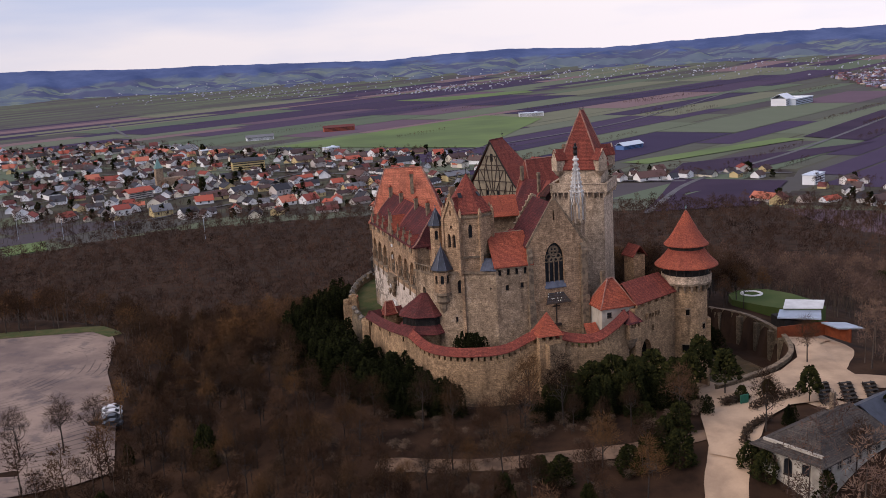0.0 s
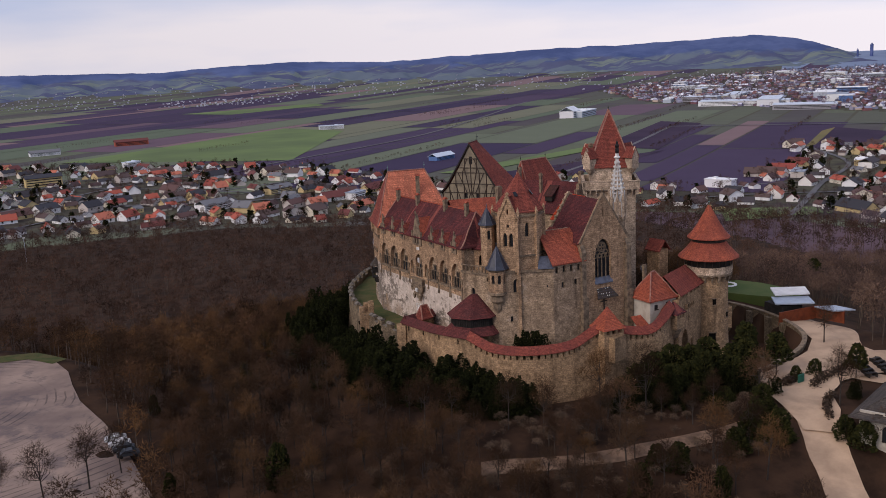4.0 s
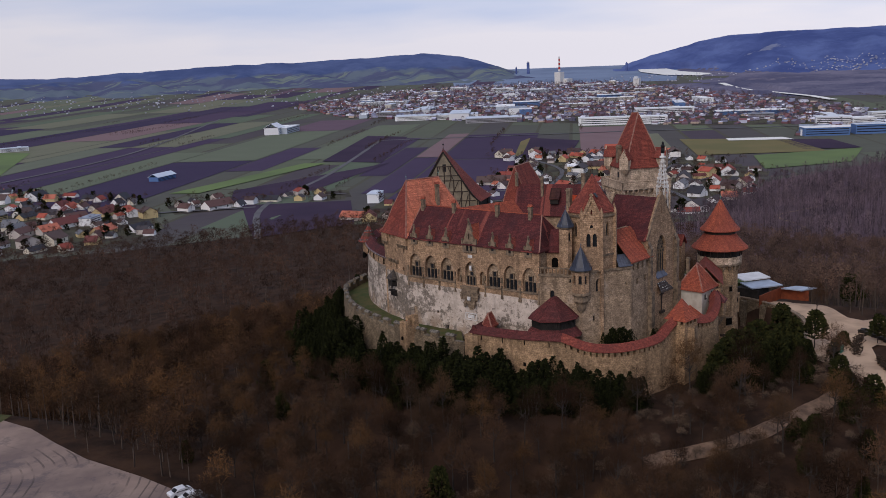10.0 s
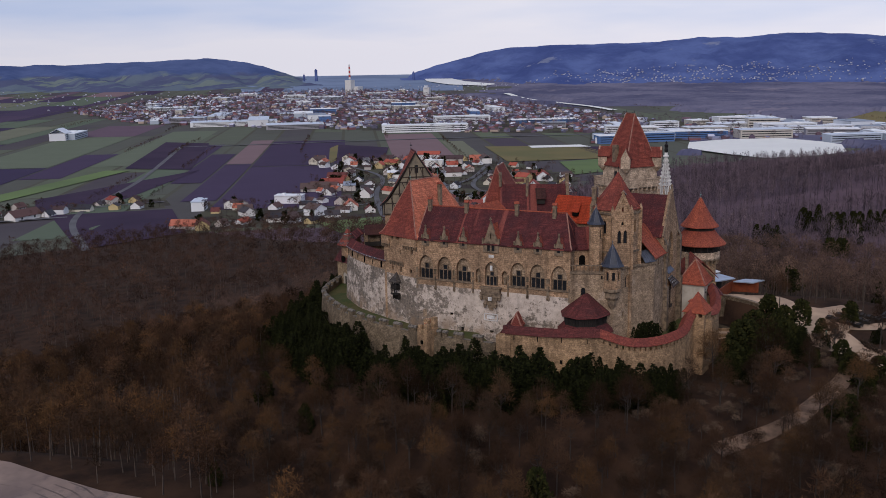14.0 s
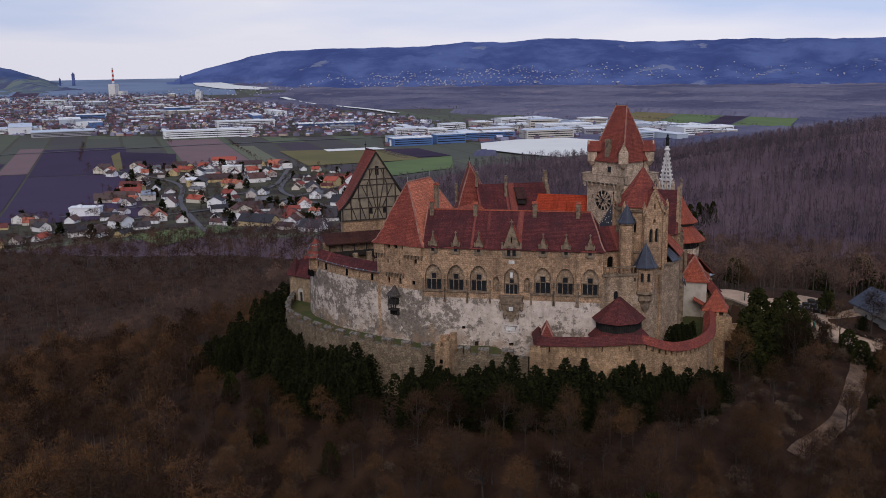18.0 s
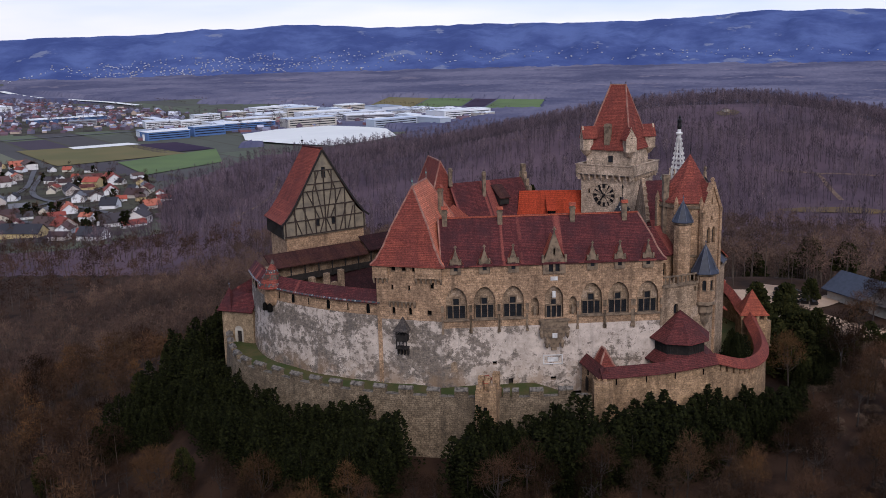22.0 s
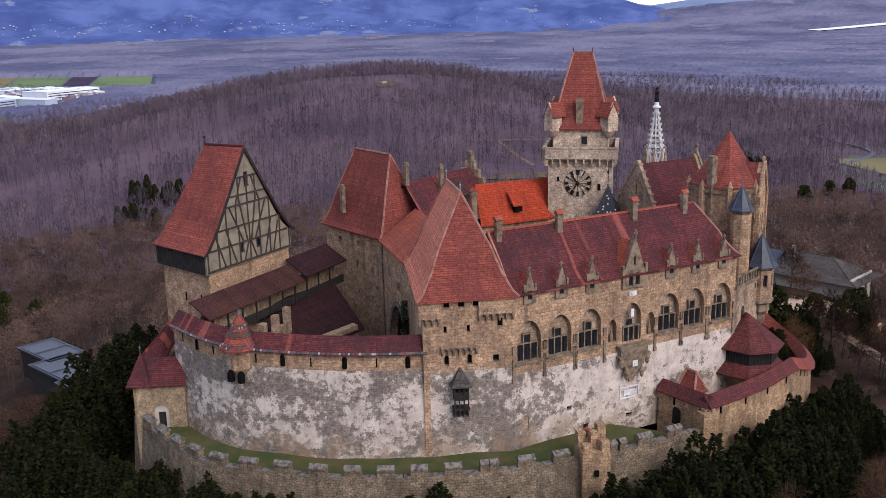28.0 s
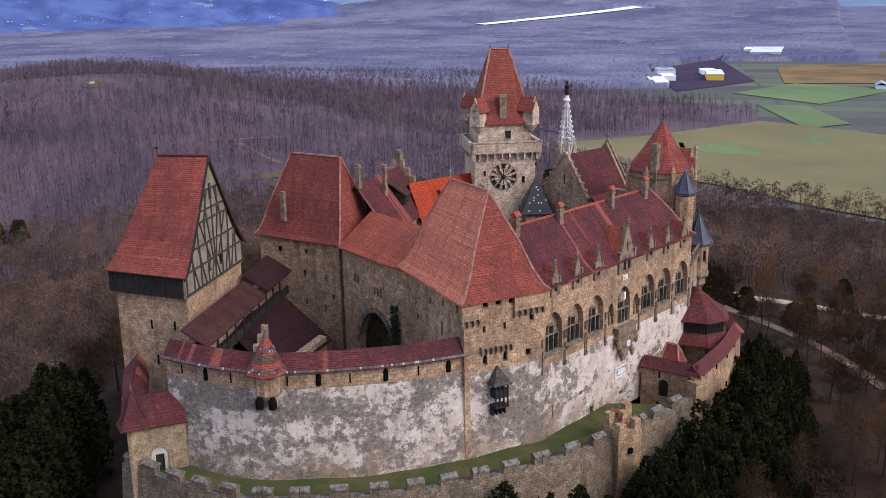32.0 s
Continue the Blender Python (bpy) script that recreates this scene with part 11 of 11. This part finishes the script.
for nm, crest, mt, l in (("far_hills", CREST_A, RIDGE_PASTURE, "wooded hills on the skyline, haze blue put into their colour"), ("far_mountains", CREST_B, RIDGE_HAZE, "long wooded mountain ridge on the skyline, haze blue put into its colour")):
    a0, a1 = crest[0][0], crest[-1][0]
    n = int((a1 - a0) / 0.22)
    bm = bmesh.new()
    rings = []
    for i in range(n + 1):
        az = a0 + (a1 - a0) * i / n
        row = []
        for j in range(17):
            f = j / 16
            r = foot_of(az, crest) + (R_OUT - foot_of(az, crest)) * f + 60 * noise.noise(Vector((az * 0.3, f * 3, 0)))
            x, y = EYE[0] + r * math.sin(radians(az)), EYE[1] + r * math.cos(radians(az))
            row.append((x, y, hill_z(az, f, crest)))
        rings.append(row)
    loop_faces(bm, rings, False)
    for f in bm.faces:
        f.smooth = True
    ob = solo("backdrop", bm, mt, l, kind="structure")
spots = []
for x, y, r, a in far_sp:
    az = math.degrees(a)
    z = float(land(x, y))
    for crest in (CREST_A, CREST_B):
        r0_ = foot_of(az, crest)
        if r > r0_ and crest[0][0] < az < crest[-1][0]:
            z = max(z, hill_z(az, (r - r0_) / (R_OUT - r0_), crest) + 3)
    spots.append((x, y, z + 2))
speck_town("hillside_houses", "scattered pale houses of far villages", spots, 1.2, 2.4, SPECK_WHITE)
# power station with its banded stack
px_, py_ = 2290.0, 3020.0
pz_ = float(land(px_, py_))
ps = thing("power_station", "white power station block with a red and white banded stack", "power station", (px_, py_, pz_))
bm = bmesh.new()
box(bm, (px_, py_, pz_ + 22), (30, 26, 50), 20)
box(bm, (px_ + 30, py_ - 6, pz_ + 10), (40, 30, 22), 20)
part("boiler_house", bm, ROOF_WHITE, ps)
STACK_RED = plain("stack_red", (0.45, 0.05, 0.04), (0.38, 0.05, 0.04), 0.02)
for i in range(7):
    bm = bmesh.new()
    z0, z1 = pz_ + 50 + i * 8, pz_ + 58 + i * 8
    lathe(bm, px_, py_, [(4.2 - i * 0.2, z0), (4.0 - i * 0.2, z1)], 12, 0, True, True)
    part("stack_band", bm, STACK_RED if i % 2 else ROOF_WHITE, ps)
for x, y, w, h in ((2700, 3760, 15, 52), (2660, 3800, 9, 30), (3010, 3420, 14, 36), (2560, 3900, 12, 22)):
    z = float(land(x, y))
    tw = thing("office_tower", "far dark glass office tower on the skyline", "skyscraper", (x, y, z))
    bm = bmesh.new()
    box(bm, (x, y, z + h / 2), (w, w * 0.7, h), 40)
    # the towers share the hill colour that holds the haze
    part("shaft", bm, RIDGE_HAZE, tw)
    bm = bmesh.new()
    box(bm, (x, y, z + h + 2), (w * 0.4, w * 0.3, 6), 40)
    part("plant_room", bm, RIDGE_HAZE, tw)
silo = thing("grain_silo", "pale square grain silo on the edge of the town", "silo", (2300, 2600, float(land(2300, 2600))))
bm = bmesh.new()
box(bm, (2300, 2600, float(land(2300, 2600)) + 14), (26, 20, 32), 30)
part("block", bm, ROOF_WHITE, silo)
bm = bmesh.new()
box(bm, (2290, 2594, float(land(2300, 2600)) + 32), (10, 12, 8), 30)
part("headhouse", bm, HALL_ROOF, silo)
# river woods: a ragged canopy over the far plain
rs2 = np.geomspace(1350, 4700, 150)
as2 = np.radians(np.linspace(44, 138, 520))
A2, R2 = np.meshgrid(as2, rs2)
X2, Y2 = EYE[0] + R2 * np.sin(A2), EYE[1] + R2 * np.cos(A2)
X2, Y2 = X2 + TR.uniform(-1, 1, X2.shape) * R2 * 0.0011, Y2 + TR.uniform(-1, 1, Y2.shape) * R2 * 0.0011
clump = np.sin(X2 * 0.021 + 2 * np.sin(Y2 * 0.008)) * np.sin(Y2 * 0.017 + 2 * np.sin(X2 * 0.009))
Z2 = land(X2, Y2) + 5.0 + 3.0 * np.clip(clump + 0.4, 0, 1.4) + TR.uniform(0, 3.0, X2.shape)
n0, n1 = X2.shape
ii, jj = np.meshgrid(np.arange(n0 - 1), np.arange(n1 - 1), indexing="ij")
Q2 = np.stack([ii * n1 + jj, ii * n1 + jj + 1, (ii + 1) * n1 + jj + 1, (ii + 1) * n1 + jj], -1).reshape(-1, 4)
C2 = np.stack([X2, Y2], -1).reshape(-1, 2)[Q2].mean(1)
keep_ = (floodwood(C2[:, 0], C2[:, 1]) | in_poly(C2[:, 0], C2[:, 1], WOODS))
LAKES = [[(EYE[0] + r * math.sin(radians(a)), EYE[1] + r * math.cos(radians(a))) for a, r in ((43.0, 4840), (46.0, 4840), (47.5, 4400), (50.0, 4180), (48.6, 3600), (44.6, 3600), (43.0, 4100))], [(1260, 930), (1400, 850), (1400, 730), (1345, 670), (1230, 615), (1130, 640), (1065, 690), (1090, 770), (1150, 880)], [(2400, 2350), (2590, 2420), (3280, 3330), (3150, 3460), (2900, 3200), (2560, 2600)], [(1900, 1500), (1980, 1500), (2560, 2400), (2480, 2450)], [(3140, -1560), (3300, -1560), (3410, -2500), (3250, -2500)]]
for P in [CITY, TRADE] + LAKES + [s[0] for s in SPECIAL]:
    keep_ &= ~in_poly(C2[:, 0], C2[:, 1], P)
edge_ = np.bincount(Q2[keep_].ravel(), minlength=n0 * n1) < 4      # the canopy comes down to the ground at its edge
Z2 = np.where(edge_.reshape(n0, n1), land(X2, Y2) - 0.5, Z2)
tagged(new("river_woods", quick_mesh("river_woods", np.stack([X2, Y2, Z2], -1).reshape(-1, 3), Q2[keep_].tolist(), FARWOOD)), "river woods across the far plain, violet haze put into their colour", "wood", kind="stuff")
